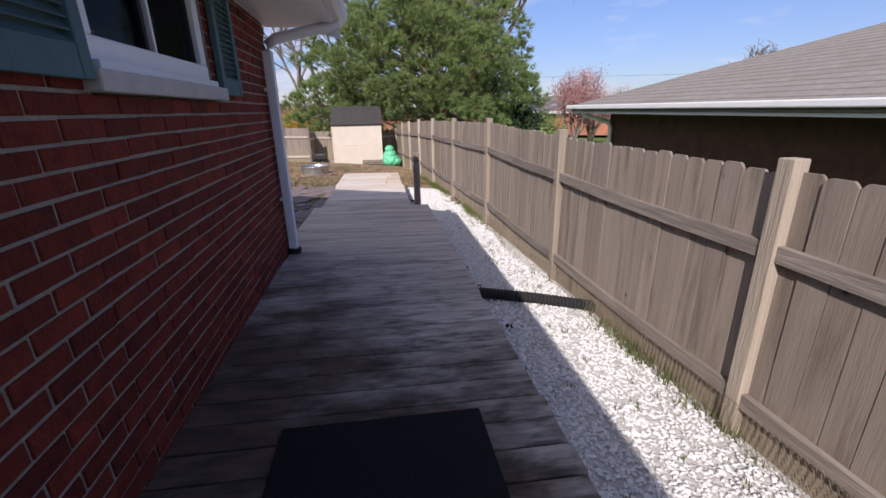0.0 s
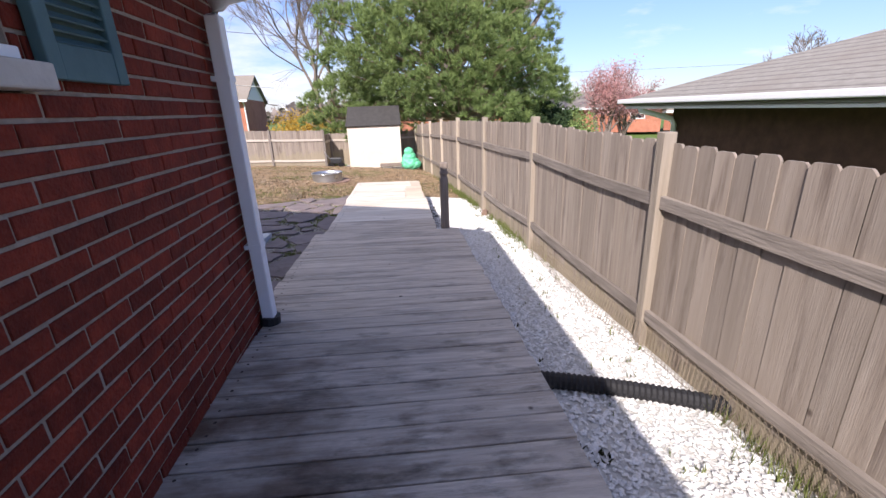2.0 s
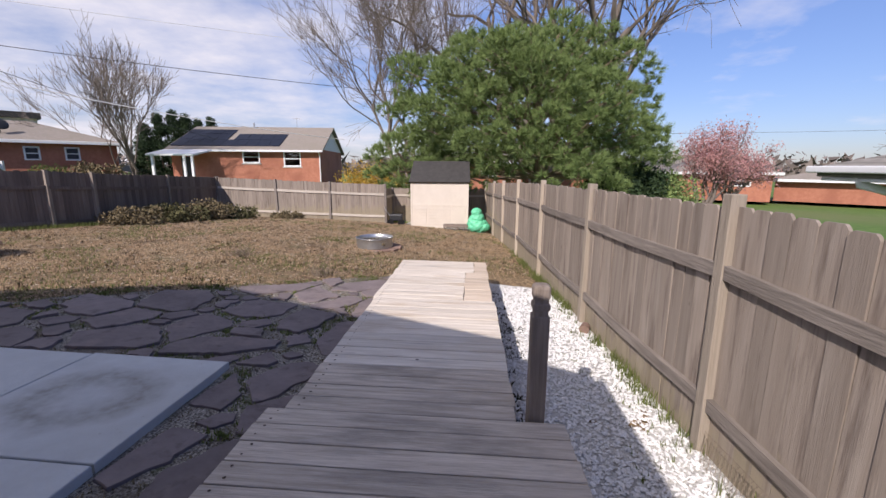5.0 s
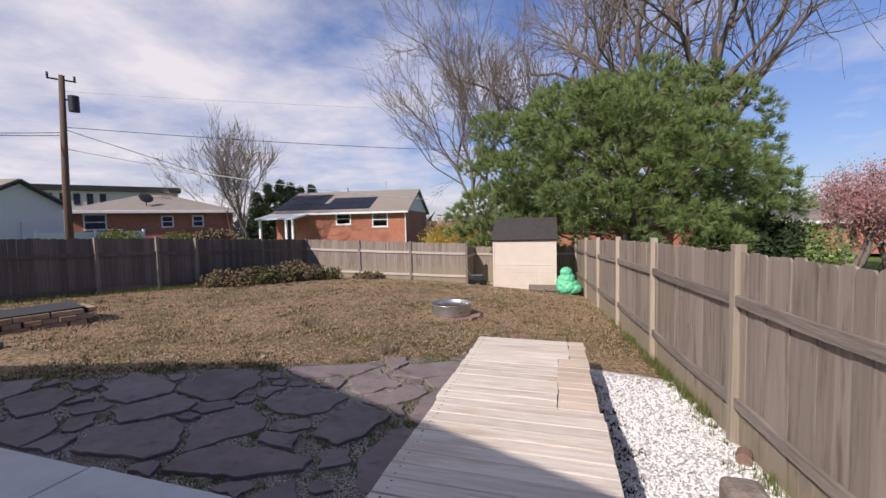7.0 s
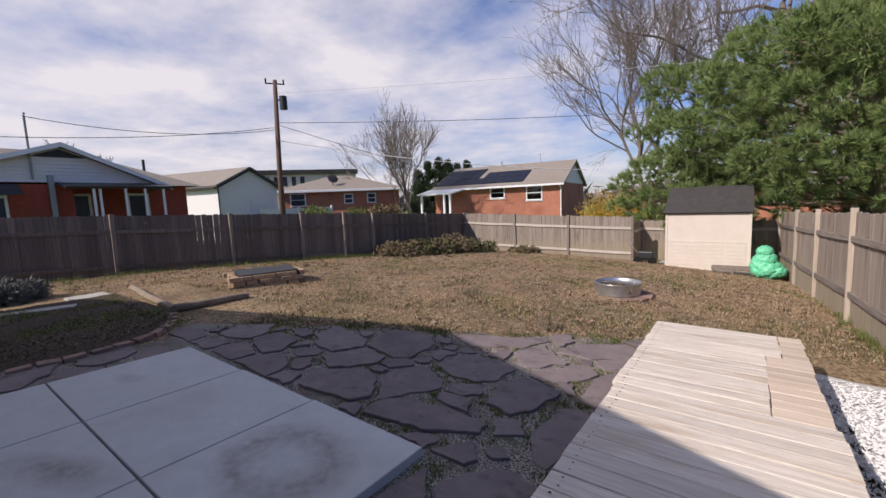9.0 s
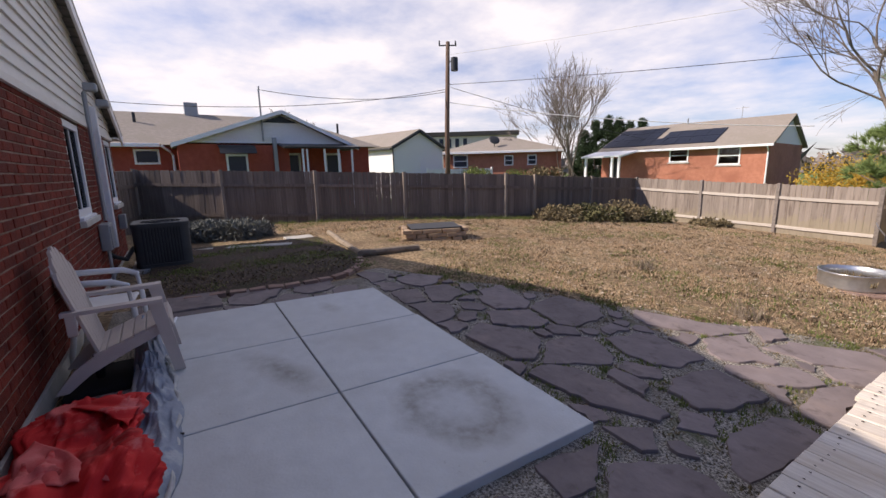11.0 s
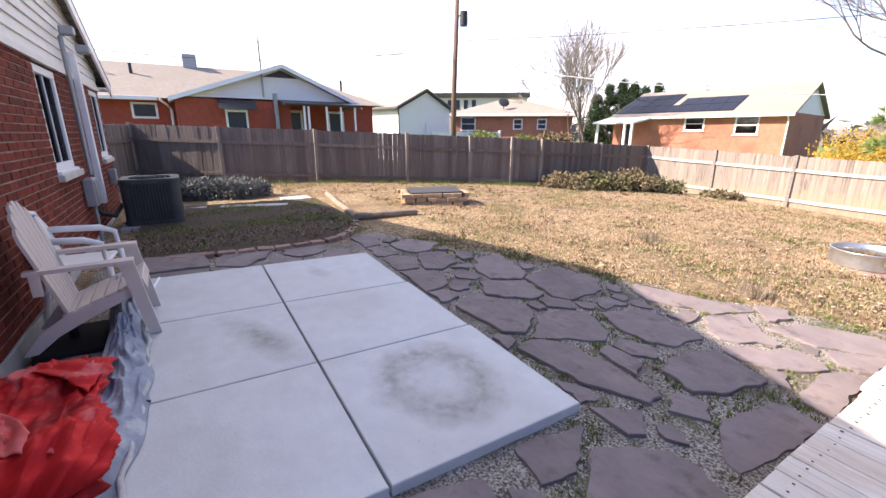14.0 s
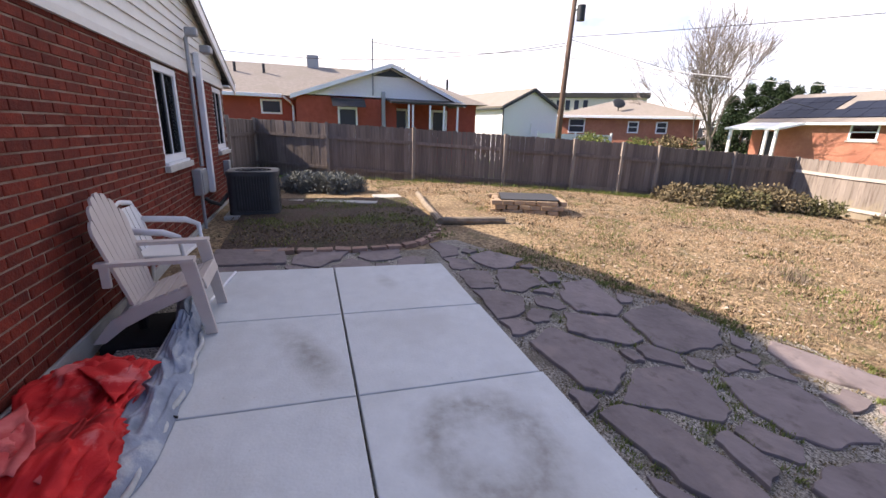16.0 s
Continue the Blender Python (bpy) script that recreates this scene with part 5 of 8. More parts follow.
    part("meter_post", box(X + 0.02, X + 0.17, 8.35, 8.5, b, 2.75, 0.01), M_GREYMETAL, h)
    part("chimney", box(-23.6, -23.0, 5.5, 6.05, 3.6, 4.62, 0.02), M_GREYMETAL, h)
    part("service_mast", tube([(X + 0.1, 8.0, 2.6), (X + 0.1, 8.0, 4.65), (X + 0.2, 8.0, 4.7)], 0.035), M_GREYMETAL, h)
    part("vent_pipe", tube([(-21.5, 12.2, 2.6), (-21.5, 12.2, 3.75)], 0.06), M_DARKMETAL, h)
    for y in (2.4, 3.6):
        part("roof_vent", tube([(-22.0, y, 3.2), (-22.0, y, 3.95)], 0.06), M_DARKMETAL, h)


left_house()

def white_garage():
    """The gable end faces the yard at a slant; the ridge runs away from it."""
    W, D, eave, ridge = 5.1, 9.5, 2.95, 4.15
    h = root("white_garage", (-28, 20, -0.5))
    tagged(h, "white garage with a brown shingle gable roof and dark rakes", "garage")
    m = Matrix.Translation((-27.5, 18.3, 0)) @ pose(0, 0, 0, 0, 0, 103)
    part("wall", box(0, W, 0.02, D, -0.8, eave, 0, m), M_FARWHITE, h)
    for y0 in (0.0, D):
        bm = prism([(0, eave), (W, eave), (W / 2, ridge - 0.02)], y0, y0 + 0.15, None, m @ Matrix(((1, 0, 0, 0), (0, 0, 1, 0), (0, 1, 0, 0), (0, 0, 0, 1))))
        bmesh.ops.recalc_face_normals(bm, faces=bm.faces)
        part("gable", bm, M_FARWHITE, h)
    drop = (ridge - eave) / (W / 2) * 0.3
    for x0 in (-0.3, W + 0.3):
        pts = [m @ Vector(p) for p in ((x0, -0.2, eave - drop + 0.1), (W / 2, -0.2, ridge + 0.1), (W / 2, D + 0.2, ridge + 0.1), (x0, D + 0.2, eave - drop + 0.1))]
        bm = slab_quad(*pts, 0.1 if x0 > 0 else -0.1)
        bmesh.ops.recalc_face_normals(bm, faces=bm.faces)
        part("roof", bm, M_SHINGLEB, h)
        pts = [m @ Vector(p) for p in ((x0, -0.23, eave - drop - 0.06), (W / 2, -0.23, ridge - 0.06), (W / 2, -0.23, ridge + 0.11), (x0, -0.23, eave - drop + 0.11))]
        part("rake_board", slab_quad(*pts, 0.03), M_DARKMETAL, h)
        part("gutter", box(x0 - 0.06, x0 + 0.06, -0.1, D + 0.1, eave - drop - 0.04, eave - drop + 0.08, 0.015, m), M_DARKMETAL, h)
    part("downspout", tube([m @ Vector((-0.06, -0.04, eave - 0.1)), m @ Vector((-0.06, -0.04, -0.8))], 0.045), M_DARKMETAL, h)
    part("door", box(W * 0.50, W * 0.50 + 1.0, -0.05, -0.001, -0.8, 1.95, 0.01, m), M_FARWHITE, h)
    # a low white panel fence runs on from its corner
    f = root("panel_fence", (-26.5, 22.5, -0.8))
    tagged(f, "low white vinyl panel fence beside the garage", "fence")
    a, b = Vector((-26.6, 20.6)), Vector((-26.0, 26.2))
    for k in range(5):
        p, q = a.lerp(b, k / 4), a.lerp(b, (k + 1) / 4)
        part("fence_post", box(p.x - 0.06, p.x + 0.06, p.y - 0.06, p.y + 0.06, -0.9, 1.42, 0.01), M_FARWHITE, f)
        if k < 4:
            part("fence_panel", slab_quad((p.x, p.y, -0.8), (q.x, q.y, -0.8), (q.x, q.y, 1.30), (p.x, p.y, 1.30), 0.03), M_FARWHITE, f)


white_garage()


def hip_house(name, label, a, b, depth, base, eave, ridge, wall_m, roof_m, windows=(), dish=False, over=0.5, slim=False):
    """Front wall from a to b (plan), hip roof."""
    a, b = Vector(a), Vector(b)
    d = (b - a).normalized()
    n = Vector((-d.y, d.x))
    L = (b - a).length
    m = Matrix(((d.x, n.x, 0, a.x), (d.y, n.y, 0, a.y), (0, 0, 1, 0), (0, 0, 0, 1)))
    h = root(name, (a.x, a.y, base))
    tagged(h, label, "house")
    part("wall", box(0, L, 0, depth, base, eave, 0, m), wall_m, h)
    bm = bmesh.new()
    o = over
    ev = [bm.verts.new(m @ Vector(p)) for p in ((-o, -o, eave), (L + o, -o, eave), (L + o, depth + o, eave), (-o, depth + o, eave))]
    lo = [bm.verts.new(m @ Vector(p)) for p in ((-o, -o, eave - 0.12), (L + o, -o, eave - 0.12), (L + o, depth + o, eave - 0.12), (-o, depth + o, eave - 0.12))]
    r0, r1 = bm.verts.new(m @ Vector((depth / 2, depth / 2, ridge))), bm.verts.new(m @ Vector((L - depth / 2, depth / 2, ridge)))
    for f in ((ev[0], ev[1], r1, r0), (ev[1], ev[2], r1), (ev[2], ev[3], r0, r1), (ev[3], ev[0], r0), tuple(lo[::-1])):
        bm.faces.new(f)
    for i in range(4):
        bm.faces.new((ev[i], lo[i], lo[(i + 1) % 4], ev[(i + 1) % 4]))
    bmesh.ops.recalc_face_normals(bm, faces=bm.faces)
    part("roof", bm, roof_m, h)
    if slim:
        part("gutter", box(-o - 0.06, L + o + 0.06, -o - 0.1, -o - 0.003, eave - 0.075, eave + 0.005, 0.015, m), M_WHITE, h)
        part("soffit", box(-o + 0.03, L + o - 0.03, -o + 0.03, -0.003, eave - 0.165, eave - 0.124, 0.004, m), M_WHITE, h)
    else:
        part("gutter", box(-o - 0.06, L + o + 0.06, -o - 0.1, -o - 0.003, eave - 0.17, eave + 0.03, 0.02, m), M_WHITE, h)
    for w in windows:
        wf = part("window", box(w[0], w[1], -0.05, -0.002, w[2], w[3], 0.01, m), M_WHITE, h)
        part("pane", box(w[0] + 0.1, w[1] - 0.1, -0.06, -0.051, w[2] + 0.1, (w[2] + w[3]) / 2 - 0.03, 0, m), M_PANEL, wf)
        part("pane", box(w[0] + 0.1, w[1] - 0.1, -0.06, -0.051, (w[2] + w[3]) / 2 + 0.03, w[3] - 0.1, 0, m), M_PANEL, wf)
    if dish:
        bm = bmesh.new()
        bmesh.ops.create_uvsphere(bm, u_segments=16, v_segments=8, radius=0.5)
        bmesh.ops.transform(bm, matrix=m @ Matrix.Translation((L * 0.44, 0.9, eave + 1.05)) @ pose(0, 0, 0, 50, 0, 20) @ Matrix.Diagonal((1, 1, 0.22, 1)), verts=bm.verts)
        part("satellite_dish", bm, M_DARKMETAL, h)
        part("dish_arm", tube([m @ Vector((L * 0.44, 1.0, eave + 0.3)), m @ Vector((L * 0.44, 1.0, eave + 1.05))], 0.04), M_DARKMETAL, h)
    return h, m


hip_house("brown_roofed_house", "brick bungalow with a brown hip roof and a satellite dish", (-31.7, 25.3), (-25.0, 33.1), 8.5, -0.9, 2.75, 4.25, M_FARBRICK, M_SHINGLEB,
          windows=((0.9, 2.2, 1.4, 2.55), (5.4, 6.2, 1.5, 2.4), (7.4, 8.2, 1.5, 2.4)), dish=True)
hip_house("neighbour_house", "brown brick bungalow with a grey shingle hip roof and white gutters", (5.5, 8.5), (5.5, -9.0), 10.0, -1.0, 1.27, 3.12, M_DARKBRICK, M_SHINGLE, over=0.62, slim=True)
hip_house("far_brick_house", "orange brick house behind the blossom tree", (12.5, 41.5), (22.9, 36.2), 8, -1.3, 0.85, 2.3, M_FARBRICK, M_SHINGLEB, windows=((9.2, 10.4, -0.2, 0.65),))
hip_house("low_brick_house", "low brick garage with a brown roof across the green lawn", (24.2, 37.8), (30.5, 32.5), 6, -1.3, 0.35, 1.2, M_FARBRICK, M_SHINGLEB)
hip_house("house_behind_pine", "brick house half hidden behind the pine", (0.0, 38.0), (12.0, 37.0), 8, -1.3, 1.6, 3.4, M_FARBRICK, M_SHINGLE, windows=((1.5, 2.8, 0.4, 1.4), (6.5, 8.0, 0.4, 1.4)))


def neighbour_downspout():
    d = root("downspout", (5.4, 8.3, -1.0))
    tagged(d, "white downspout bending back under the neighbour's eave", "downspout")
    part("pipe", tube([(4.92, 8.62, 1.20), (4.93, 8.60, 1.08), (5.38, 8.36, 0.92), (5.43, 8.34, 0.82), (5.43, 8.34, -1.0)], 0.045, 8), M_WHITE, d, smooth=True)


neighbour_downspout()


def commercial_block():
    a, b = Vector((-52.5, 33.5)), Vector((-43.9, 45.3))
    d = (b - a).normalized()
    n = Vector((-d.y, d.x))
    m = Matrix(((d.x, n.x, 0, a.x), (d.y, n.y, 0, a.y), (0, 0, 1, 0), (0, 0, 0, 1)))
    h = root("commercial_building", (-48, 40, -1))
    tagged(h, "long flat-roofed beige building with a dark parapet", "building")
    L = (b - a).length
    part("wall", box(0, L, 0, 14, -1, 5.8, 0, m), M_SHED, h)
    part("parapet", box(-0.3, L + 0.3, -0.3, 14.3, 5.8, 6.4, 0.02, m), M_SHEDROOF, h)
    for k in range(7):
        x = 0.6 + k * 1.1
        wf = part("window", box(x, x + 0.55, -0.04, -0.002, 4.3, 5.5, 0, m), M_PANEL, h)


commercial_block()


# ---- flagstones between patio, deck and lawn ----
def flag_z(x, y):
    return max(gz(x, y) + 0.012, slab_z(x, y) - 0.055)


def clip(poly, nx, ny, c):
    """The part of a polygon where nx * x + ny * y <= c."""
    out = []
    for i, p in enumerate(poly):
        q = poly[(i + 1) % len(poly)]
        dp, dq = nx * p[0] + ny * p[1] - c, nx * q[0] + ny * q[1] - c
        if dp <= 0:
            out.append(p)
        if dp * dq < 0:
            s = dp / (dp - dq)
            out.append((p[0] + s * (q[0] - p[0]), p[1] + s * (q[1] - p[1])))
    return out


STONES = []


def on_stone(x, y):
    for poly in STONES:
        side = [(b[0] - a[0]) * (y - a[1]) - (b[1] - a[1]) * (x - a[0]) for a, b in zip(poly, poly[1:] + poly[:1])]
        if min(side) > 0 or max(side) < 0:
            return True
    return False


def flagstones():
    rng = random.Random(21)
    p = root("flagstone_paving")
    tagged(p, "irregular purple-grey slate flagstones set in pea gravel", "paving", kind="structure")
    xs, ys = [-5.3 + 0.15 * i for i in range(34)], [4.0 + 0.15 * i for i in range(43)]
    v, f = [], []
    for y in ys:
        for x in xs:
            lim = 10.20 + 0.60 * x + 0.18 * noise.noise((x * 2, y * 2, 5))
            yy = min(y, max(lim, 4.0))
            xx = max(min(x, -0.2), -4.95 if yy < 6.8 else -5.3)
            v.append((xx, yy, flag_z(xx, yy) - 0.004 + 0.008 * noise.noise((x * 5, y * 5, 1))))
    n = len(xs)
    for j in range(len(ys) - 1):
        for i in range(n - 1):
            q = [j * n + i, j * n + i + 1, (j + 1) * n + i + 1, (j + 1) * n + i]
            if v[q[3]][1] > v[q[0]][1] + 1e-3 and v[q[1]][0] > v[q[0]][0] + 1e-3:
                f.append(q)
    raw("gravel_joints", v, f, M_STONEBED, p, smooth=True)
    # the larger stones: middle, half sizes, turn
    big = [(-1.41, 7.00, 0.52, 0.19, 8), (-2.35, 7.03, 0.44, 0.28, 8), (-0.96, 6.28, 0.15, 0.26, 170), (-0.72, 6.45, 0.20, 0.42, 156),
           (-0.95, 5.60, 0.28, 0.14, 80), (-0.53, 7.40, 0.17, 0.46, 170), (-1.00, 7.74, 0.37, 0.25, 78), (-1.93, 7.37, 0.36, 0.29, 70),
           (-1.60, 8.03, 0.32, 0.35, 82), (-2.72, 7.47, 0.32, 0.27, 60), (-2.62, 8.08, 0.38, 0.40, 10), (-1.75, 8.85, 0.58, 0.20, 32),
           (-0.76, 9.20, 0.50, 0.24, 40), (-0.84, 8.36, 0.36, 0.18, 50), (-0.48, 8.22, 0.12, 0.40, 2), (-0.62, 5.35, 0.22, 0.40, 15)]
    lots = [(x, y, a, b, radians(t)) for x, y, a, b, t in big]

    def room(x, y):
        return (6.72 < y < 10.02 + 0.60 * x and -5.0 < x < -0.40) or (-1.05 < x < -0.42 and 4.05 < y < 6.75) or (-4.9 < x < -4.42 and 4.4 < y < 6.75)

    def inside(x, y, q, grow_):
        u, w = (x - q[0]) * math.cos(q[4]) + (y - q[1]) * math.sin(q[4]), -(x - q[0]) * math.sin(q[4]) + (y - q[1]) * math.cos(q[4])
        return (abs(u) / (q[2] + grow_)) ** 3 + (abs(w) / (q[3] + grow_)) ** 3 < 1
    for size, tries in ((0.27, 900), (0.19, 1800), (0.13, 3000), (0.085, 3500)):
        for _ in range(tries):
            x, y = rng.uniform(-5.0, -0.4), rng.uniform(4.05, 10.0)
            if room(x, y) and not any(inside(x, y, q, size * 0.80) for q in lots):
                lots.append((x, y, size * rng.uniform(0.95, 1.45), size * rng.uniform(0.75, 1.0), rng.uniform(0, 3.14)))

    def reach(q, nx, ny):
        c_, s_ = math.cos(q[4]), math.sin(q[4])
        return math.hypot(q[2] * (nx * c_ + ny * s_), q[3] * (-nx * s_ + ny * c_))
    for i0, q in enumerate(lots):
            c_, s_ = math.cos(q[4]), math.sin(q[4])
            k0 = 1.06 if i0 < len(big) else 1.25
            poly = []
            for u, w in ((-1, -1), (1, -1), (1, 1), (-1, 1)):
                u, w = u * q[2] * k0 * rng.uniform(0.80, 1.08), w * q[3] * k0 * rng.uniform(0.80, 1.08)
                poly.append((q[0] + u * c_ - w * s_, q[1] + u * s_ + w * c_))
            for j0, o in enumerate(lots):
                dx, dy = o[0] - q[0], o[1] - q[1]
                dist = math.hypot(dx, dy)
                if j0 != i0 and dist < 1.8 and len(poly) > 2:
                    nx, ny = dx / dist, dy / dist
                    ra, rb = reach(q, nx, ny), reach(o, nx, ny)
                    poly = clip(poly, nx, ny, nx * q[0] + ny * q[1] + dist * ra / (ra + rb) - 0.006)
            # keep clear of the slab and the deck
            if q[1] > 6.62:
                poly = clip(poly, 0, -1, -6.665)
            elif q[0] > -2:
                poly = clip(poly, -1, 0, 1.105)
            poly = clip(poly, 1, 0, -0.36)
            if len(poly) < 3:
                continue
            area = abs(sum(poly[i][0] * poly[(i + 1) % len(poly)][1] - poly[(i + 1) % len(poly)][0] * poly[i][1] for i in range(len(poly)))) / 2
            if area < 0.008:
                continue
            STONES.append([(x, y) for x, y in poly])
            fine = []
            for i, a in enumerate(poly):
                b = poly[(i + 1) % len(poly)]
                k = max(1, int(math.hypot(b[0] - a[0], b[1] - a[1]) / 0.05))
                for s in range(k):
                    t = s / k
                    fine.append((a[0] + (b[0] - a[0]) * t, a[1] + (b[1] - a[1]) * t))
            cx, cy = sum(q[0] for q in fine) / len(fine), sum(q[1] for q in fine) / len(fine)
            out = []
            for x, y in fine:
                dist = max(0.05, math.hypot(x - cx, y - cy))
                k = 1 - (0.004 + 0.075 * abs(noise.noise((x * 4.3, y * 4.3, 9))) + 0.014 * rng.random()) / dist
                out.append((cx + (x - cx) * k, cy + (y - cy) * k))
            h = rng.uniform(0.008, 0.024)
            bm = bmesh.new()
            tilt = (rng.uniform(-0.012, 0.012), rng.uniform(-0.012, 0.012))
            top = [bm.verts.new((cx + (x - cx) * 0.985, cy + (y - cy) * 0.985, flag_z(x, y) + h + tilt[0] * (x - cx) + tilt[1] * (y - cy))) for x, y in out]
            rim = [bm.verts.new((x, y, t_.co.z - 0.008)) for (x, y), t_ in zip(out, top)]
            low = [bm.verts.new((x, y, flag_z(x, y) - 0.03)) for x, y in out]
            bm.faces.new(top)
            m = len(out)
            for i in range(m):
                j = (i + 1) % m
                bm.faces.new((top[i], rim[i], rim[j], top[j]))
                bm.faces.new((rim[i], low[i], low[j], rim[j]))
            bmesh.ops.recalc_face_normals(bm, faces=bm.faces)
            part("flagstone", bm, M_FLAG, p)


flagstones()


# ---- small scattered stuff ----
def scatter_blades(name, label, places, mat, rng, h=(0.03, 0.08), w=0.006, lean=0.6, per=8, spread=0.05, category="grass"):
    v, f = [], []
    for x, y, z in places:
        for _ in range(per):
            a = rng.uniform(0, 6.283)
            r = spread * math.sqrt(rng.random())
            bx, by = x + r * math.cos(a), y + r * math.sin(a)
            hh = rng.uniform(*h)
            d = rng.uniform(0, 6.283)
            l = hh * lean * rng.random()
            c, s = math.cos(d), math.sin(d)
            k = len(v)
            v += [(bx - s * w, by + c * w, z - 0.01), (bx + s * w, by - c * w, z - 0.01), (bx + c * l, by + s * l, z + hh)]
            f.append((k, k + 1, k + 2))
    return tagged(raw(name, v, f, mat), label, category, kind="stuff")


def lawn_stuff():
    rng = random.Random(8)

    def on_lawn():
        while True:
            x, y = rng.uniform(-12.5, 1.9), rng.uniform(6.8, 20)
            if y < 10.12 + 0.60 * x or x > right_fence_x(y) - 0.05 or (x < -5 and y < 8.3 and x > -9) or (-0.4 < x and y < 10) or (x < -9.4 and y > 13) or x < -13.2 + 0.42 * (y - 5):
                continue
            return x, y, gz(x, y)
    straw = []
    while len(straw) < 7500:
        x, y, z = on_lawn()
        if noise.noise((x * 0.9, y * 0.9, 11)) + 0.6 * noise.noise((x * 3.1, y * 3.1, 12)) > rng.uniform(-0.45, 0.15):
            straw.append((x, y, z))
    scatter_blades("lawn_straw", "dry straw-coloured grass blades matted on the lawn", straw, M_STRAW, rng, (0.006, 0.035), 0.006, 3.2, 16, 0.17)
    green = []
    while len(green) < 2600:
        x, y, z = on_lawn()
        if noise.noise((x * 0.6, y * 0.6, 2)) > 0.12 or (y < 11.6 + 0.53 * x and rng.random() < 0.5):
            green.append((x, y, z))
    scatter_blades("lawn_weeds", "low green weeds and grass in patches on the lawn", green, M_GRASS, rng, (0.01, 0.045), 0.01, 1.2, 8, 0.12)
    edge = []
    for _ in range(300):
        y = rng.choice((rng.gauss(7.2, 0.5), rng.gauss(9.6, 0.4), rng.gauss(2.3, 0.45), rng.gauss(10.5, 0.3), rng.gauss(12.5, 1.2)))
        x = right_fence_x(y) - abs(rng.gauss(0.03, 0.05)) - 0.02
        edge.append((x, y, gz(x, y) + 0.02))
    scatter_blades("fence_grass", "grass growing along the foot of the fence", edge, M_GRASS, rng, (0.03, 0.13), 0.005, 0.7, 9, 0.06)
    left = []
    for _ in range(500):
        t = rng.random() ** 0.8
        i = min(int(t * (len(LEFT) - 2)) , len(LEFT) - 2)
        a, b = LEFT[i], LEFT[i + 1]
        s = rng.random()
        x, y = a[0] + (b[0] - a[0]) * s + abs(rng.gauss(0.1, 0.18)) + 0.05, a[1] + (b[1] - a[1]) * s
        left.append((x, y, gz(x, y)))
    scatter_blades("left_fence_grass", "pale and green grass along the dark fence", left, M_GRASS, rng, (0.04, 0.14), 0.007, 0.6, 8, 0.09)
    joints = []
    shrunk = [[(sum(q[0] for q in po) / len(po) * 0.10 + x * 0.90, sum(q[1] for q in po) / len(po) * 0.10 + y * 0.90) for x, y in po] for po in STONES]
    STONES[:] = shrunk
    while len(joints) < 420:
        x, y = rng.uniform(-4.9, -0.4), rng.uniform(4.1, 9.8)
        if not on_stone(x, y) and (y > 6.68 and y < 10.2 + 0.53 * x or x > -1.1) and noise.noise((x * 1.4, y * 1.4, 7)) > 0.05:
            joints.append((x, y, flag_z(x, y)))
    scatter_blades("joint_weeds", "small green weeds between the flagstones", joints, M_GRASS, rng, (0.012, 0.035), 0.006, 1.2, 9, 0.03)
    gr = []
    for _ in range(170):
        y = rng.uniform(0.5, 10)
        gr.append((rng.uniform(1.25, right_fence_x(y) - 0.1), y, gz(1.8, y) + 0.02))
    scatter_blades("gravel_weeds", "sparse small weeds between the white chips", gr, M_GRASS, rng, (0.015, 0.05), 0.005, 1.0, 5, 0.03)
    tuft = [on_lawn() for _ in range(3000)]
    scatter_blades("lawn_tufts", "dry tufts of grass standing on the lawn", tuft, M_STRAW, rng, (0.02, 0.06), 0.008, 0.9, 10, 0.05)
    clod = [on_lawn() for _ in range(1500)]
    scatter_blades("lawn_thatch", "dark brown thatch showing through the lawn", clod, M_THATCH, rng, (0.012, 0.045), 0.012, 1.3, 9, 0.07)
    leaf = [on_lawn() for _ in range(3600)]
    leaf += [(x, y, z) for x, y, z in (on_lawn() for _ in range(5000)) if y < 12.2 + 0.53 * x]
    scatter_blades("lawn_litter", "brown leaf litter and dead stalks lying on the lawn", leaf, M_LEAFDRY, rng, (0.004, 0.03), 0.013, 3.0, 7, 0.14, "leaf litter")
    moss = []
    for _ in range(190):
        y = rng.uniform(-0.5, 9.6)
        x = (1.24 if y < 5.7 else 1.0) + abs(rng.gauss(0.02, 0.10))
        moss.append((x, y, gz(x, y) + 0.022))
    scatter_blades("edge_moss", "dark moss and dead leaves along the deck's edge", moss, M_MOSS, rng, (0.006, 0.03), 0.010, 1.8, 16, 0.055, "moss")
    grit = []
    while len(grit) < 900:
        x, y = rng.uniform(-4.9, -0.4), rng.uniform(4.1, 9.9)
        if (y > 6.68 and y < 10.3 + 0.53 * x or x > -1.08) and not on_stone(x, y):
            grit.append((x, y, flag_z(x, y)))
    scatter_blades("joint_litter", "dead leaves and twigs in the joints of the paving", grit, M_LEAFDRY, rng, (0.003, 0.014), 0.009, 3.0, 5, 0.03, "leaf litter")
    # pale chips and twigs scattered on the lawn
    v, f = [], []
    for _ in range(3600):
        x, y, z = on_lawn()
        a, l, w = rng.uniform(0, 6.28), rng.uniform(0.006, 0.020), rng.uniform(0.004, 0.009)
        c, s = math.cos(a), math.sin(a)
        k = len(v)
        for dx, dy, dz in ((-l, -w, 0), (l, -w, 0), (l, w, 0), (-l, w, 0), (-l, -w, 0.008), (l, -w, 0.008), (l, w, 0.008), (-l, w, 0.008)):
            v.append((x + dx * c - dy * s, y + dx * s + dy * c, z + 0.012 + dz))
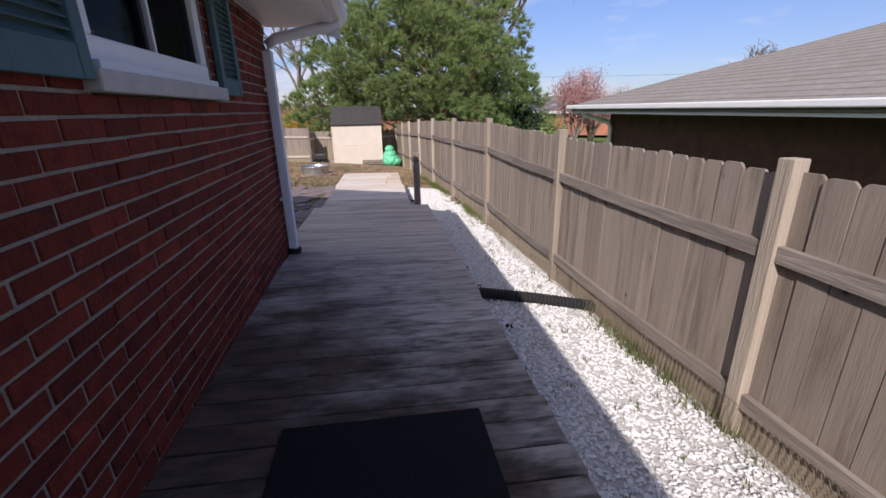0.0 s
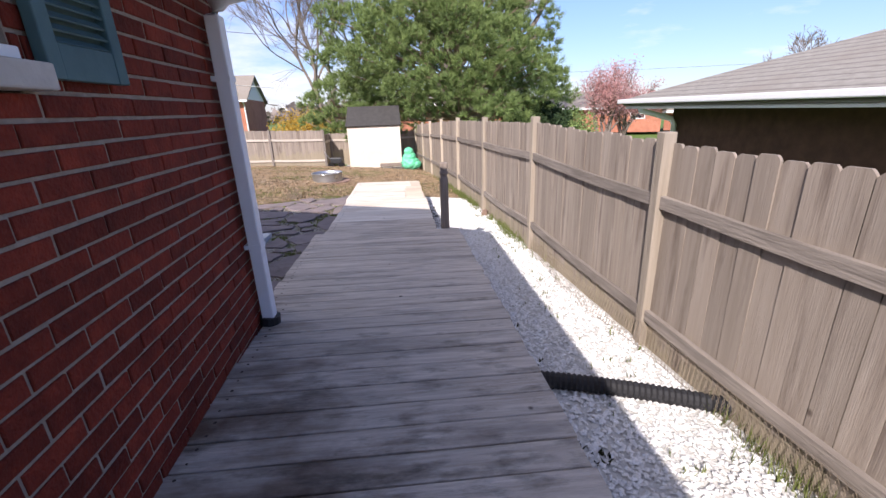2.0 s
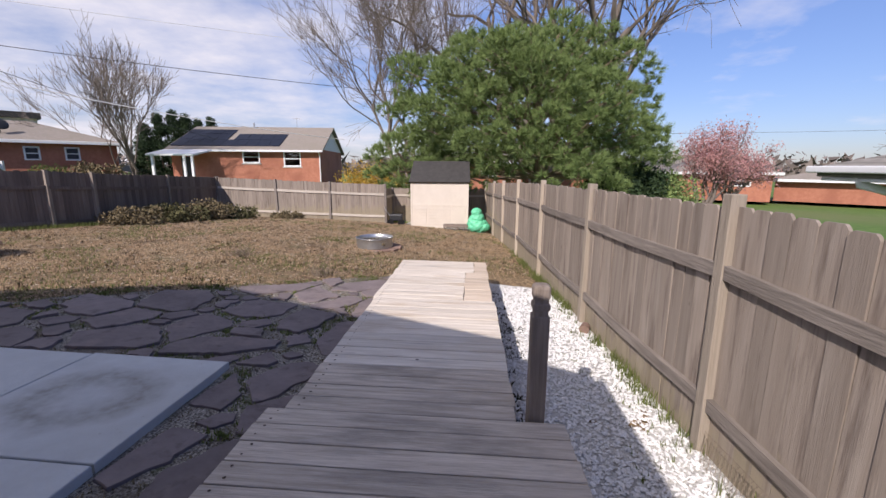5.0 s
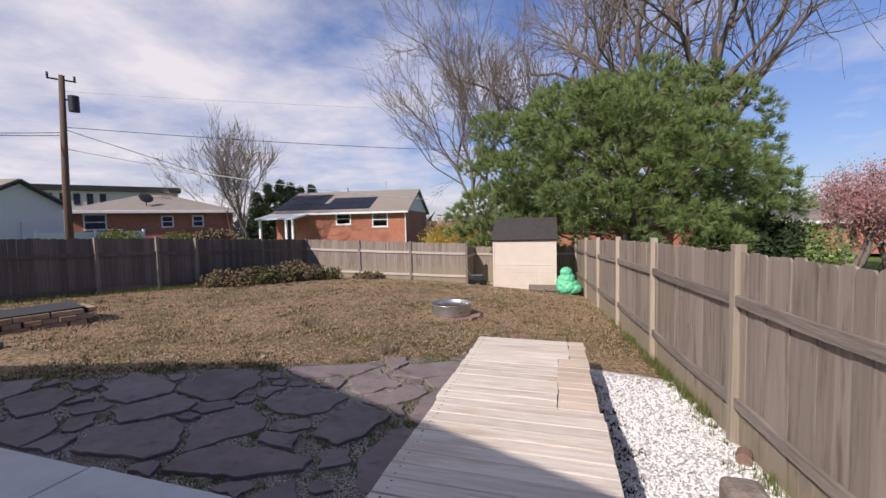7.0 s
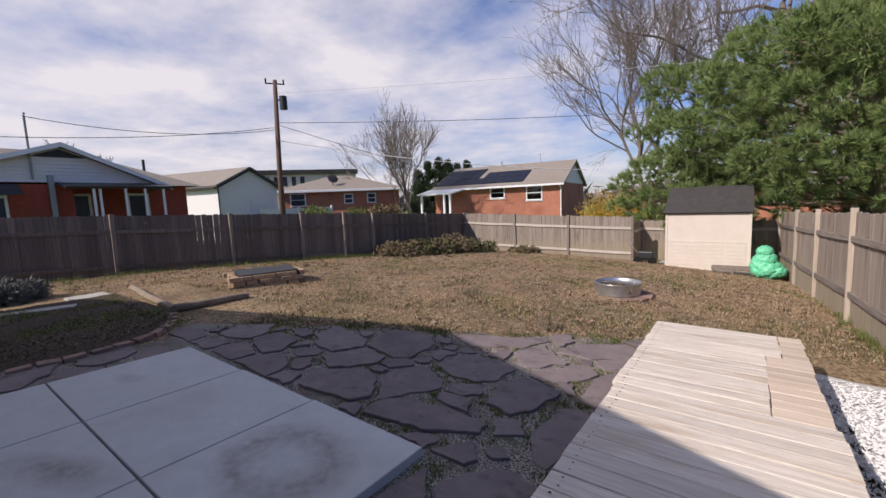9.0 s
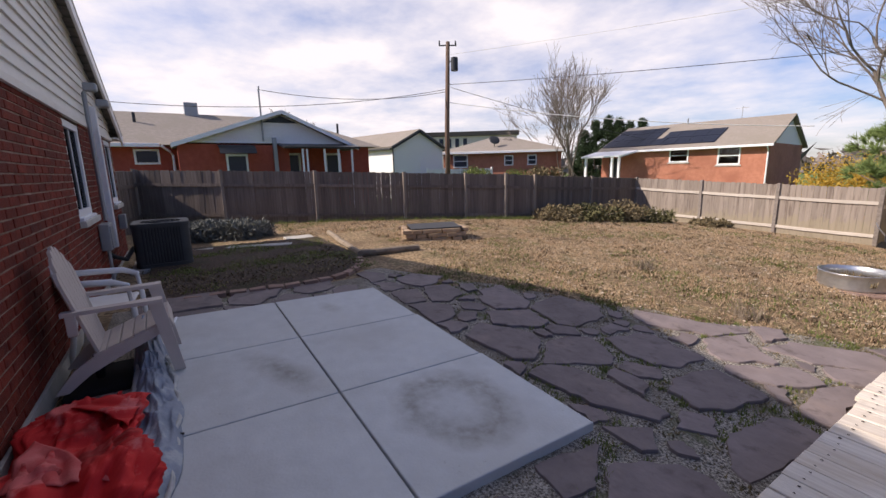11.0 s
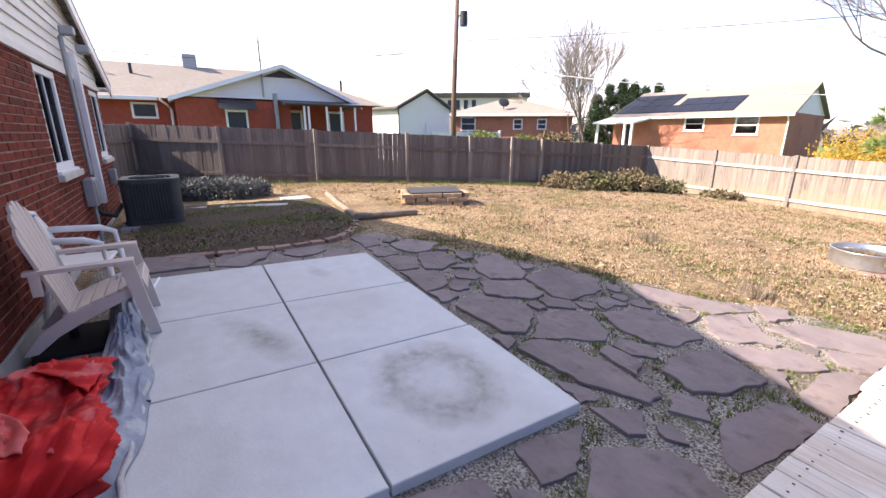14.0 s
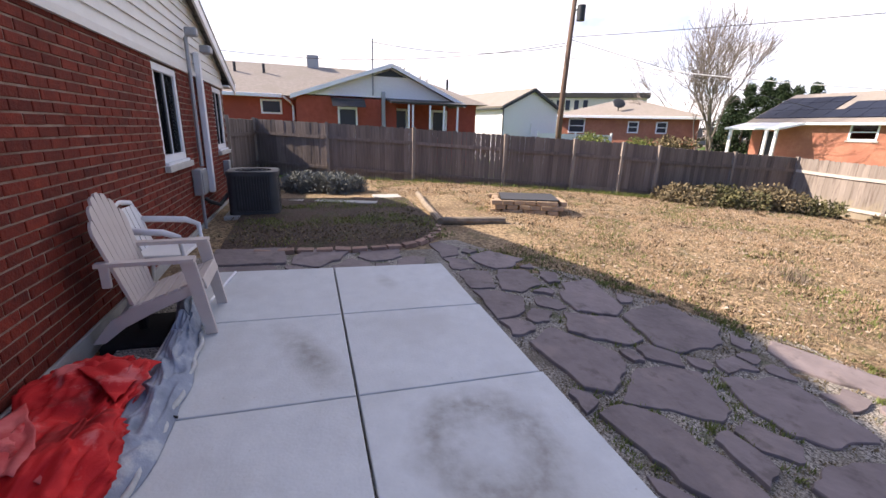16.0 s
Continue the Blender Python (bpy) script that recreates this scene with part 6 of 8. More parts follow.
        f += [(k + 4, k + 5, k + 6, k + 7), (k, k + 1, k + 5, k + 4), (k + 1, k + 2, k + 6, k + 5), (k + 2, k + 3, k + 7, k + 6), (k + 3, k, k + 4, k + 7)]
    tagged(raw("wood_chips", v, f, M_CHIP), "pale wood chips and debris lying on the lawn", "wood chips", kind="stuff")
    for x, y in ((-3.4, 10.7), (-1.55, 9.75)):
        tw = [(x + rng.gauss(0, 0.09), y + rng.gauss(0, 0.09), gz(x, y)) for _ in range(26)]
        o = scatter_blades("dead_weed_clump", "brown dead weed stalks standing on the lawn", tw, M_LOG, rng, (0.08, 0.26), 0.004, 0.9, 6, 0.04, "dead weeds")


lawn_stuff()


# ---- garden bed, air conditioner and service gear by the rear wall ----
def garden_bed():
    rng = random.Random(2)
    arc = [(-5.12, 4.25), (-5.05, 5.1), (-5.0, 5.9), (-5.12, 6.45), (-5.5, 6.85), (-6.05, 7.08)]
    # smooth the run of the edging
    run = []
    for i in range(len(arc) - 1):
        for s in range(12):
            t = s / 12
            p0, p1, p2, p3 = (Vector(arc[max(0, min(len(arc) - 1, i + k))]) for k in (-1, 0, 1, 2))
            run.append(0.5 * ((2 * p1) + (p2 - p0) * t + (2 * p0 - 5 * p1 + 4 * p2 - p3) * t * t + (3 * p1 - p0 - 3 * p2 + p3) * t ** 3))
    run.append(Vector(arc[-1]))
    g = root("garden_bed")
    tagged(g, "dark soil bed with low weeds behind a curved paver edging", "garden bed", kind="structure")
    v, f = [], []
    n = 12
    for p in run:
        for k in range(n + 1):
            s = k / n
            x = p.x + (-8.4 - p.x) * s
            y = p.y if p.y < 6.4 else p.y
            v.append((x, y, gz(x, y) + 0.03 + 0.02 * noise.noise((x * 3, y * 3, 4)) + (0.03 if 0 < k else 0)))
    for j in range(len(run) - 1):
        for k in range(n):
            a = j * (n + 1) + k
            f.append((a, a + n + 1, a + n + 2, a + 1))
    raw("soil", v, f, M_SOIL, g, smooth=True)
    d = 0.0
    last = run[0]
    bm0 = box(-0.09, 0.09, -0.055, 0.055, -0.04, 0.022, 0.008)
    me = bpy.data.meshes.new("edging_paver")
    bm0.to_mesh(me)
    bm0.free()
    me.materials.append(M_PAVER)
    for a, b in zip(run, run[1:]):
        d += (b - a).length
        if d > 0.19:
            d = 0
            yaw = math.degrees(math.atan2((b - a).y, (b - a).x))
            piece("edging_paver", me, g, Matrix.Translation((b.x, b.y, gz(b.x, b.y) + 0.035)) @ pose(0, 0, 0, rng.uniform(-5, 5), rng.uniform(-5, 5), yaw + rng.uniform(-5, 5)))
    weeds = []
    while len(weeds) < 520:
        x, y = rng.uniform(-8.2, -5.3), rng.uniform(4.3, 7.0)
        if noise.noise((x * 1.5, y * 1.5, 6)) > 0.05:
            weeds.append((x, y, gz(x, y) + 0.06))
    scatter_blades("bed_weeds", "low green weeds in the garden bed", weeds, M_GRASS, rng, (0.010, 0.035), 0.010, 1.8, 8, 0.13)
    scatter_blades("bed_litter", "dry leaf litter on the garden bed", [(rng.uniform(-8.2, -5.2), rng.uniform(4.2, 6.9), gz(-6.5, 5.5) + 0.06) for _ in range(520)], M_LEAFDRY, rng, (0.004, 0.02), 0.014, 3, 6, 0.12)
    for pts, r in (([(-6.2, 7.16), (-7.5, 7.3), (-8.95, 7.5)], 0.055), ([(-6.25, 7.2), (-6.2, 7.7), (-6.16, 8.25)], 0.06)):
        bm = bmesh.new()
        fine = []
        for a, b in zip(pts, pts[1:]):
            for s in range(6):
                p = Vector(a).lerp(Vector(b), s / 6)
                fine.append((p.x + rng.uniform(-0.01, 0.01), p.y + rng.uniform(-0.01, 0.01), gz(p.x, p.y) + r * 0.9))
        fine.append((*pts[-1], gz(*pts[-1]) + r * 0.9))
        tube(fine, r, 8, bm)
        tagged(obj("landscape_timber", bm, M_LOG), "weathered round landscape timber lying on the ground", "timber", "timbers round the bed")
    st = obj("stepping_slab", box(-8.9, -7.75, 6.50, 7.05, gz(-8.4, 6.8) - 0.03, gz(-8.4, 6.8) + 0.05, 0.01), M_OLDCONC)
    tagged(st, "grey concrete stepping slab behind the garden bed", "slab")
    st = obj("concrete_edging", box(-0.12, 0.12, -0.85, 0.85, -0.05, 0.05, 0.01, Matrix.Translation((-8.08, 5.62, gz(-8.1, 5.6) + 0.012)) @ pose(0, 0, 0, 0, 0, -19)), M_OLDCONC)
    tagged(st, "narrow concrete edging strip behind the garden bed", "edging")


garden_bed()


def rounded_square(cx, cy, w, r, n=6):
    pts = []
    for k, (sx, sy) in enumerate(((1, 1), (-1, 1), (-1, -1), (1, -1))):
        for i in range(n + 1):
            a = math.pi / 2 * (k + i / n)
            pts.append((cx + sx * (w - r) + r * math.cos(a), cy + sy * (w - r) + r * math.sin(a)))
    return pts


def air_conditioner():
    cx, cy, w = -7.32, 4.44, 0.36
    g = gz(cx, cy)
    tagged(obj("equipment_pad", box(cx - 0.44, cx + 0.44, cy - 0.42, cy + 0.42, g - 0.03, g + 0.05, 0.01), M_OLDCONC), "concrete pad under the air conditioner", "pad")
    a = root("air_conditioner", (cx, cy, g + 0.05))
    tagged(a, "charcoal outdoor air-conditioning unit with rounded corners and ribbed sides", "air conditioner")
    z0, z1 = g + 0.051, g + 0.70

    def shell(name, ww, r, za, zb, mat):
        bm = prism(rounded_square(cx, cy, ww, r), za, zb)
        bmesh.ops.recalc_face_normals(bm, faces=bm.faces)
        return part(name, bm, mat, a)
    shell("core", w - 0.035, 0.10, z0 + 0.05, z1 - 0.05, M_BLACK)
    shell("base_pan", w, 0.12, z0, z0 + 0.05, M_ACGREY)
    # the rim of the top, open to the fan
    outer, inner = rounded_square(cx, cy, w + 0.006, 0.13), [(cx + 0.27 * math.cos(6.28318 * (k + 3.5) / 28), cy + 0.27 * math.sin(6.28318 * (k + 3.5) / 28)) for k in range(28)]
    bm = bmesh.new()
    rings = [[bm.verts.new((x, y, z)) for x, y in poly] for poly, z in ((outer, z1 - 0.07), (outer, z1 - 0.012), ([(cx + (x - cx) * 0.97, cy + (y - cy) * 0.97) for x, y in outer], z1), (inner, z1 - 0.006), (inner, z1 - 0.06))]
    for p, q in zip(rings, rings[1:]):
        for k in range(28):
            bm.faces.new((p[k], p[(k + 1) % 28], q[(k + 1) % 28], q[k]))
    bmesh.ops.recalc_face_normals(bm, faces=bm.faces)
    part("top_cap", bm, M_ACGREY, a, "grey rim round the fan opening")
    for k in range(12):
        s = -w + 0.13 + (2 * w - 0.26) * (k + 0.5) / 12
        for q in (0, 1):
            part("louvre", box(cx + s - 0.012, cx + s + 0.012, cy + w - 0.036, cy + w - 0.008, z0 + 0.05, z1 - 0.06) if q == 0 else box(cx + w - 0.036, cx + w - 0.008, cy + s - 0.012, cy + s + 0.012, z0 + 0.05, z1 - 0.06), M_ACGREY, a)
    # curved corner panels
    for k, (sx, sy) in enumerate(((1, 1), (-1, 1), (-1, -1), (1, -1))):
        bm = bmesh.new()
        arc = [math.pi / 2 * (k + i / 8) for i in range(9)]
        lo_, hi_ = ([bm.verts.new((cx + sx * (w - 0.125) + 0.12 * math.cos(t), cy + sy * (w - 0.125) + 0.12 * math.sin(t), z)) for t in arc] for z in (z0 + 0.05, z1 - 0.06))
        for i in range(8):
            bm.faces.new((lo_[i], lo_[i + 1], hi_[i + 1], hi_[i]))
        part("corner_panel", bm, M_ACGREY, a, smooth=True)
    for k in range(1, 5):
        ring = [(cx + 0.066 * k * math.cos(t * 0.3927), cy + 0.066 * k * math.sin(t * 0.3927), z1 - 0.005) for t in range(17)]
        part("fan_guard_ring", tube(ring, 0.005, 5), M_ACGREY, a)
    part("refrigerant_line", tube([(cx + 0.2, cy - w, z0 + 0.3), (cx + 0.42, cy - 0.44, z0 + 0.18), (cx + 0.55, HY + 0.06, z0 + 0.25), (cx + 0.55, HY + 0.01, z0 + 0.3)], 0.03), M_BLACK, a)


air_conditioner()


def service_gear():
    e = root("electric_meter_box", (-6.4, HY, 0.37))
    tagged(e, "grey electric disconnect box with conduit on the brick wall", "electric box")
    part("case", box(-6.58, -6.24, HY + 0.002, HY + 0.11, 0.37, 0.70, 0.012), M_GREYMETAL, e)
    part("cover", box(-6.55, -6.27, HY + 0.111, HY + 0.121, 0.40, 0.67, 0.004), M_GREYMETAL, e)
    part("conduit", tube([(-6.42, HY + 0.05, 0.37), (-6.42, HY + 0.05, gz(-6.4, 3.9) - 0.05)], 0.02), M_GREYMETAL, e)
    s = root("service_mast", (-6.95, HY, 0.4))
    tagged(s, "grey service conduit rising up the wall to a weatherhead", "conduit")
    part("conduit", tube([(-6.62, HY + 0.05, 0.72), (-6.62, HY + 0.05, 2.30), (-6.62, HY + 0.09, 2.36)], 0.025), M_GREYMETAL, s)
    part("weatherhead", box(-6.68, -6.56, HY + 0.05, HY + 0.19, 2.32, 2.42, 0.02), M_GREYMETAL, s)
    d = root("line_cover", (-7.1, HY, 0.3))
    tagged(d, "white line-set cover duct running up the brick wall", "duct")
    part("duct", box(-7.16, -7.05, HY + 0.016, HY + 0.09, 0.30, 2.20, 0.01), M_WHITE, d)
    part("flood_lamp", box(-7.24, -7.06, HY + 0.1, HY + 0.24, 2.20, 2.30, 0.02), M_GREYMETAL, d)
    o = root("outlet_box", (-9.0, HY, 0.3))
    tagged(o, "small grey utility box low on the brick wall", "utility box")
    part("case", box(-8.6, -8.42, HY + 0.002, HY + 0.10, 0.42, 0.66, 0.01), M_GREYMETAL, o)


service_gear()


# ---- seats and canvas on the patio ----
def adirondack():
    c = root("adirondack_chair")
    tagged(c, "faded taupe resin Adirondack chair with its back to the wall", "chair")
    W = 0.50

    def slat(pts, th, mat=M_TAUPE, nm="slat"):
        bm = slab_quad(*pts, th)
        bmesh.ops.recalc_face_normals(bm, faces=bm.faces)
        bmesh.ops.bevel(bm, geom=bm.edges[:], offset=0.005, segments=2, affect="EDGES", profile=0.5)
        return part(nm, bm, mat, c)
    # seat slats run side to side, sloping down to the back
    for k in range(6):
        y1 = 0.27 - k * 0.088
        y0 = y1 - 0.078
        z1, z0 = 0.41 - 0.34 * (0.27 - y1), 0.41 - 0.34 * (0.27 - y0)
        slat(((-W / 2, y0, z0), (W / 2, y0, z0), (W / 2, y1, z1), (-W / 2, y1, z1)), 0.022, nm="seat_slat")
    slat(((-W / 2, 0.27, 0.41), (W / 2, 0.27, 0.41), (W / 2, 0.295, 0.33), (-W / 2, 0.295, 0.33)), 0.02, nm="seat_apron")
    # fan of back slats, their tops set in an arch
    for k in range(7):
        u = (k - 3)
        x0, x1 = u * 0.066, u * 0.090
        hgt = 0.955 - 0.018 * u * u
        lean = -0.38
        yb, zb = -0.20, 0.22
        yt, zt = yb + lean * (hgt - zb) * 0.72, hgt + 0.03
        bm = bmesh.new()
        tip = -0.055 * u / 3
        prof = [(-0.030, 0), (0.030, 0), (0.042, 0.90), (0.038, 0.965 + tip), (0.022, 1.0 + tip * 0.5), (-0.022, 1.0 - tip * 0.5), (-0.038, 0.965 - tip), (-0.042, 0.90)]
        front = [bm.verts.new((x0 + (x1 - x0) * t + px, yb + (yt - yb) * t, zb + (zt - zb) * t)) for px, t in prof]
        back = [bm.verts.new((v.co.x, v.co.y - 0.02, v.co.z - 0.008)) for v in front]
        bm.faces.new(front)
        bm.faces.new(back[::-1])
        for i in range(len(prof)):
            j = (i + 1) % len(prof)
            bm.faces.new((front[i], back[i], back[j], front[j]))
        bmesh.ops.recalc_face_normals(bm, faces=bm.faces)
        part("back_slat", bm, M_TAUPE, c)
    slat(((-0.25, -0.30, 0.50), (0.25, -0.30, 0.50), (0.25, -0.32, 0.56), (-0.25, -0.32, 0.56)), 0.025, nm="back_rail")
    for s in (-1, 1):
        x = s * (W / 2 + 0.03)
        bm = bmesh.new()
        arm = [(x - 0.035 * 1, -0.38), (x - 0.04, 0.0), (x - 0.055, 0.14), (x - 0.05, 0.24), (x + 0.05, 0.24), (x + 0.055, 0.14), (x + 0.04, 0.0), (x + 0.035, -0.38)]
        prism(arm, 0.545, 0.572, bm)
        bmesh.ops.recalc_face_normals(bm, faces=bm.faces)
        part("arm", bm, M_TAUPE, c)
        lg = bmesh.new()
        prism([(0.25, 0.0), (0.33, 0.0), (0.24, 0.545), (0.14, 0.545)], x - 0.018, x + 0.018, lg, Matrix(((0, 0, 1, 0), (1, 0, 0, 0), (0, 1, 0, 0), (0, 0, 0, 1))))
        bmesh.ops.recalc_face_normals(lg, faces=lg.faces)
        part("front_leg", lg, M_TAUPE, c)
        bm = bmesh.new()
        side = [(0.27, 0.385), (0.27, 0.325), (-0.08, 0.19), (-0.28, 0.10), (-0.42, 0.0), (-0.50, 0.0), (-0.37, 0.15), (-0.22, 0.235)]
        prism(side, x - s * 0.033 - 0.012, x - s * 0.033 + 0.012, bm, Matrix(((0, 0, 1, 0), (1, 0, 0, 0), (0, 1, 0, 0), (0, 0, 0, 1))))
        bmesh.ops.recalc_face_normals(bm, faces=bm.faces)
        part("rear_leg", bm, M_TAUPE, c)
        part("arm_post", box(x - 0.014, x + 0.014, -0.36, -0.30, 0.40, 0.545, 0.005), M_TAUPE, c)
    c.matrix_basis = Matrix.Translation((-3.36, 4.30, slab_z(-3.4, 4.5) - 0.002)) @ pose(0, 0, 0, 0, 0, 2) @ Matrix.Diagonal((0.92, 0.86, 0.95, 1))
    return c


adirondack()


def plastic_chair():
    c = root("garden_chair")
    tagged(c, "white moulded plastic garden chair standing behind the taupe chair", "chair")
    part("seat", box(-0.22, 0.22, -0.22, 0.24, 0.40, 0.43, 0.012), M_WHITEPL, c)
    for k in range(5):
        x = -0.17 + k * 0.085
        bm = slab_quad((x - 0.032, -0.21, 0.42), (x + 0.032, -0.21, 0.42), (x + 0.036, -0.33, 0.76), (x - 0.036, -0.33, 0.76), 0.015)
        bmesh.ops.recalc_face_normals(bm, faces=bm.faces)
        part("back_slat", bm, M_WHITEPL, c)
    part("back_rim", tube([(-0.22, -0.21, 0.42), (-0.23, -0.29, 0.66), (-0.18, -0.335, 0.78), (0, -0.35, 0.81), (0.18, -0.335, 0.78), (0.23, -0.29, 0.66), (0.22, -0.21, 0.42)], 0.022, 8), M_WHITEPL, c, smooth=True)
    for s in (-1, 1):
        part("arm", tube([(s * 0.23, -0.30, 0.64), (s * 0.27, -0.12, 0.63), (s * 0.28, 0.12, 0.62), (s * 0.27, 0.24, 0.58), (s * 0.26, 0.26, 0.42), (s * 0.27, 0.27, 0.0)], 0.026, 8), M_WHITEPL, c, smooth=True)
        part("rear_leg", tube([(s * 0.21, -0.20, 0.41), (s * 0.24, -0.30, 0.0)], 0.024, 8), M_WHITEPL, c, smooth=True)
    c.matrix_basis = Matrix.Translation((-3.98, 4.10, slab_z(-4.1, 4.3) - 0.092)) @ pose(0, 0, 0, 0, 0, -4) @ Matrix.Diagonal((0.88, 0.80, 1.02, 1))


plastic_chair()


def cloth(name, label, category, path, widths, heights, mat, seed, folds=9, z_of=None, amp=0.05, fine=(110, 56), smooth=True):
    """A crumpled length of canvas along a path: a heap across its width with sharp pleats."""
    bm = bmesh.new()
    n, m = fine
    grid = []
    P = [Vector(p) for p in path]
    for i in range(n + 1):
        t = i / n * (len(P) - 1)
        k = min(int(t), len(P) - 2)
        s = t - k
        s2 = s * s * (3 - 2 * s)
        c = P[k].lerp(P[k + 1], s)
        d = (P[k + 1] - P[k]).normalized()
        nn = Vector((-d.y, d.x))
        w = widths[k] + (widths[k + 1] - widths[k]) * s2
        h = heights[k] + (heights[k + 1] - heights[k]) * s2
        row = []
        for j in range(m + 1):
            u = j / m * 2 - 1
            p = c + nn * w * u * (1 + 0.16 * noise.noise((t * 2.1, u, seed))) + d * 0.06 * noise.noise((t * 3, u * 2, seed + 3))
            prof = max(0.0, 1 - abs(u) ** 2.4)
            wave = noise.noise((t * 1.5 + u * 1.2, u * 2.4 - t, seed + 7))
            r1 = 1 - 2.2 * abs(noise.noise((t * 1.1 + 0.8 * u, u * 1.3 - 0.5 * t, seed + 9)))
            r2 = 1 - 2.2 * abs(noise.noise((t * 2.3 - 0.9 * u, u * 2.2 + 0.7 * t, seed + 4)))
            r3 = 1 - 2.2 * abs(noise.noise((t * 5.0 + u, u * 4.0, seed + 6)))
            pleat = abs(math.sin(folds * (t * 0.35 + 0.5 * u + 0.5 * wave)))
            z = h * prof * (0.62 + 0.30 * wave + 0.45 * r1) + amp * prof * (0.9 * r2 + 0.30 * r3 + 0.18 * pleat)
            base = z_of(p.x, p.y)
            row.append(bm.verts.new((p.x, p.y, base + 0.006 + max(z, 0))))
        grid.append(row)
    for a, b in zip(grid, grid[1:]):
        for j in range(m):
            bm.faces.new((a[j], a[j + 1], b[j + 1], b[j]))
    bmesh.ops.recalc_face_normals(bm, faces=bm.faces)
    o = obj(name, bm, mat, smooth)
    so = o.modifiers.new("thick", "SOLIDIFY")
    so.thickness = 0.004
    return tagged(o, label, category) if label else o


def near_slab(x, y):
    return slab_z(x, y) if y > 4.29 and x < -1.14 else slab_z(x, y) - 0.09


def soft_z(x, y):
    s = min(max((y - 4.22) / 0.14, 0), 1)
    return slab_z(x, y) - 0.09 * (1 - s)


cover = cloth("canvas_cover", "dusty blue-grey canvas cover crumpled along the patio edge", "canvas", [(-3.45, 4.37), (-3.2, 4.39), (-2.9, 4.40), (-2.4, 4.41), (-1.9, 4.34), (-1.4, 4.17)], [0.11, 0.08, 0.12, 0.16, 0.20, 0.24], [0.26, 0.10, 0.055, 0.05, 0.05, 0.06], M_TARP, 3, 6, soft_z, 0.045, (150, 64))
part("hem", tube([(x, y + w + 0.012 * math.sin(x * 23), soft_z(x, y + w) + 0.014 + 0.012 * abs(math.sin(x * 9))) for x, y, w in ((-3.42 + 0.06 * k, 4.375 + 0.03 * math.sin(0.16 * k) - 0.0045 * max(0, k - 20), 0.09 + 0.0032 * k) for k in range(33))], [0.011 + 0.005 * abs(math.sin(k * 1.7)) for k in range(33)], 6), M_HEM, cover, "pale worn hem of the cover", smooth=True)
for sx_, sy_, sa_ in ((-2.62, 4.52, 20), (-2.25, 4.50, 70), (-1.98, 4.52, 10)):
    sz_ = soft_z(sx_, sy_) + 0.008
    ca_, sb_ = math.cos(radians(sa_)) * 0.05, math.sin(radians(sa_)) * 0.05
    tagged(obj("canvas_strap", tube([(sx_ - ca_, sy_ - sb_, sz_ + 0.004), (sx_, sy_, sz_ + 0.012), (sx_ + ca_ * 0.6, sy_ + sb_ * 1.3, sz_)], 0.007, 6), M_BLACK), "short black strap end lying beside the canvas cover", "strap", "straps on the patio")
umbrella = root("patio_umbrella")
tagged(umbrella, "faded red patio umbrella lying folded in a heap against the wall", "umbrella")


def folded_canopy():
    """Canvas gathered round the pole: pleats run along it, tied in at a waist and flaring to a ragged hem."""
    stations = [(0.0, 0.06), (0.08, 0.17), (0.30, 0.25), (0.46, 0.22), (0.52, 0.21), (0.62, 0.27), (0.82, 0.30), (0.93, 0.27), (1.0, 0.08)]
    n, m = 110, 150
    bm = bmesh.new()
    rows = []
    for i in range(n + 1):
        t = i / n
        k = max(q for q in range(len(stations) - 1) if stations[q][0] <= t)
        (t0, r0), (t1, r1) = stations[k], stations[k + 1]
        g = (t - t0) / (t1 - t0)
        r = r0 + (r1 - r0) * g * g * (3 - 2 * g)
        flare = 0.5 if t < 0.5 else 0.5 + (t - 0.5) * 1.1
        row = []
        for q in range(m):
            a = 2 * math.pi * q / m
            ca, sa = math.cos(a), math.sin(a)
            twist = a + 0.5 * noise.noise((t * 2.2, 3.0, 1.0))
            ct, st = math.cos(twist), math.sin(twist)
            broad = 1 - 2.4 * abs(noise.noise((ct * 1.5, st * 1.5, t * 1.3 + 4)))
            fine = 1 - 2.4 * abs(noise.noise((ct * 4.6 + 7, st * 4.6, t * 1.6)))
            crumple = 1 - 2.6 * abs(noise.noise((ct * 1.9 + 2, st * 1.9, t * 8.5)))
            rad = (0.030 * crumple + 0.016 * (1 - 2.6 * abs(noise.noise((ct * 5, st * 5 + 3, t * 17))))) * min(1, t * 8) + r * (0.84 + flare * (0.26 * broad + 0.24 * fine) + 0.10 * noise.noise((ct * 2, st * 2, t * 7)))
            x = -2.88 + 1.36 * t + (0.13 * noise.noise((ct * 2.5, st * 2.5, 9)) + 0.05 * fine) * max(0.0, t - 0.4)
            y = 4.06 + 0.05 * math.sin(3 * t) + rad * ca * 1.06
            base = soft_z(x, max(y, 3.95))
            row.append(bm.verts.new((x, max(y, HY + 0.02), max(base + 0.006 + 0.01 * abs(fine), base + 0.48 * r + 0.56 * rad * sa))))
        rows.append(row)
    for p, q in zip(rows, rows[1:]):
        for k in range(m):
            bm.faces.new((p[k], p[(k + 1) % m], q[(k + 1) % m], q[k]))
    bmesh.ops.recalc_face_normals(bm, faces=bm.faces)
    part("canopy", bm, M_RED, umbrella, "faded red canvas gathered round the pole", smooth=True)


folded_canopy()


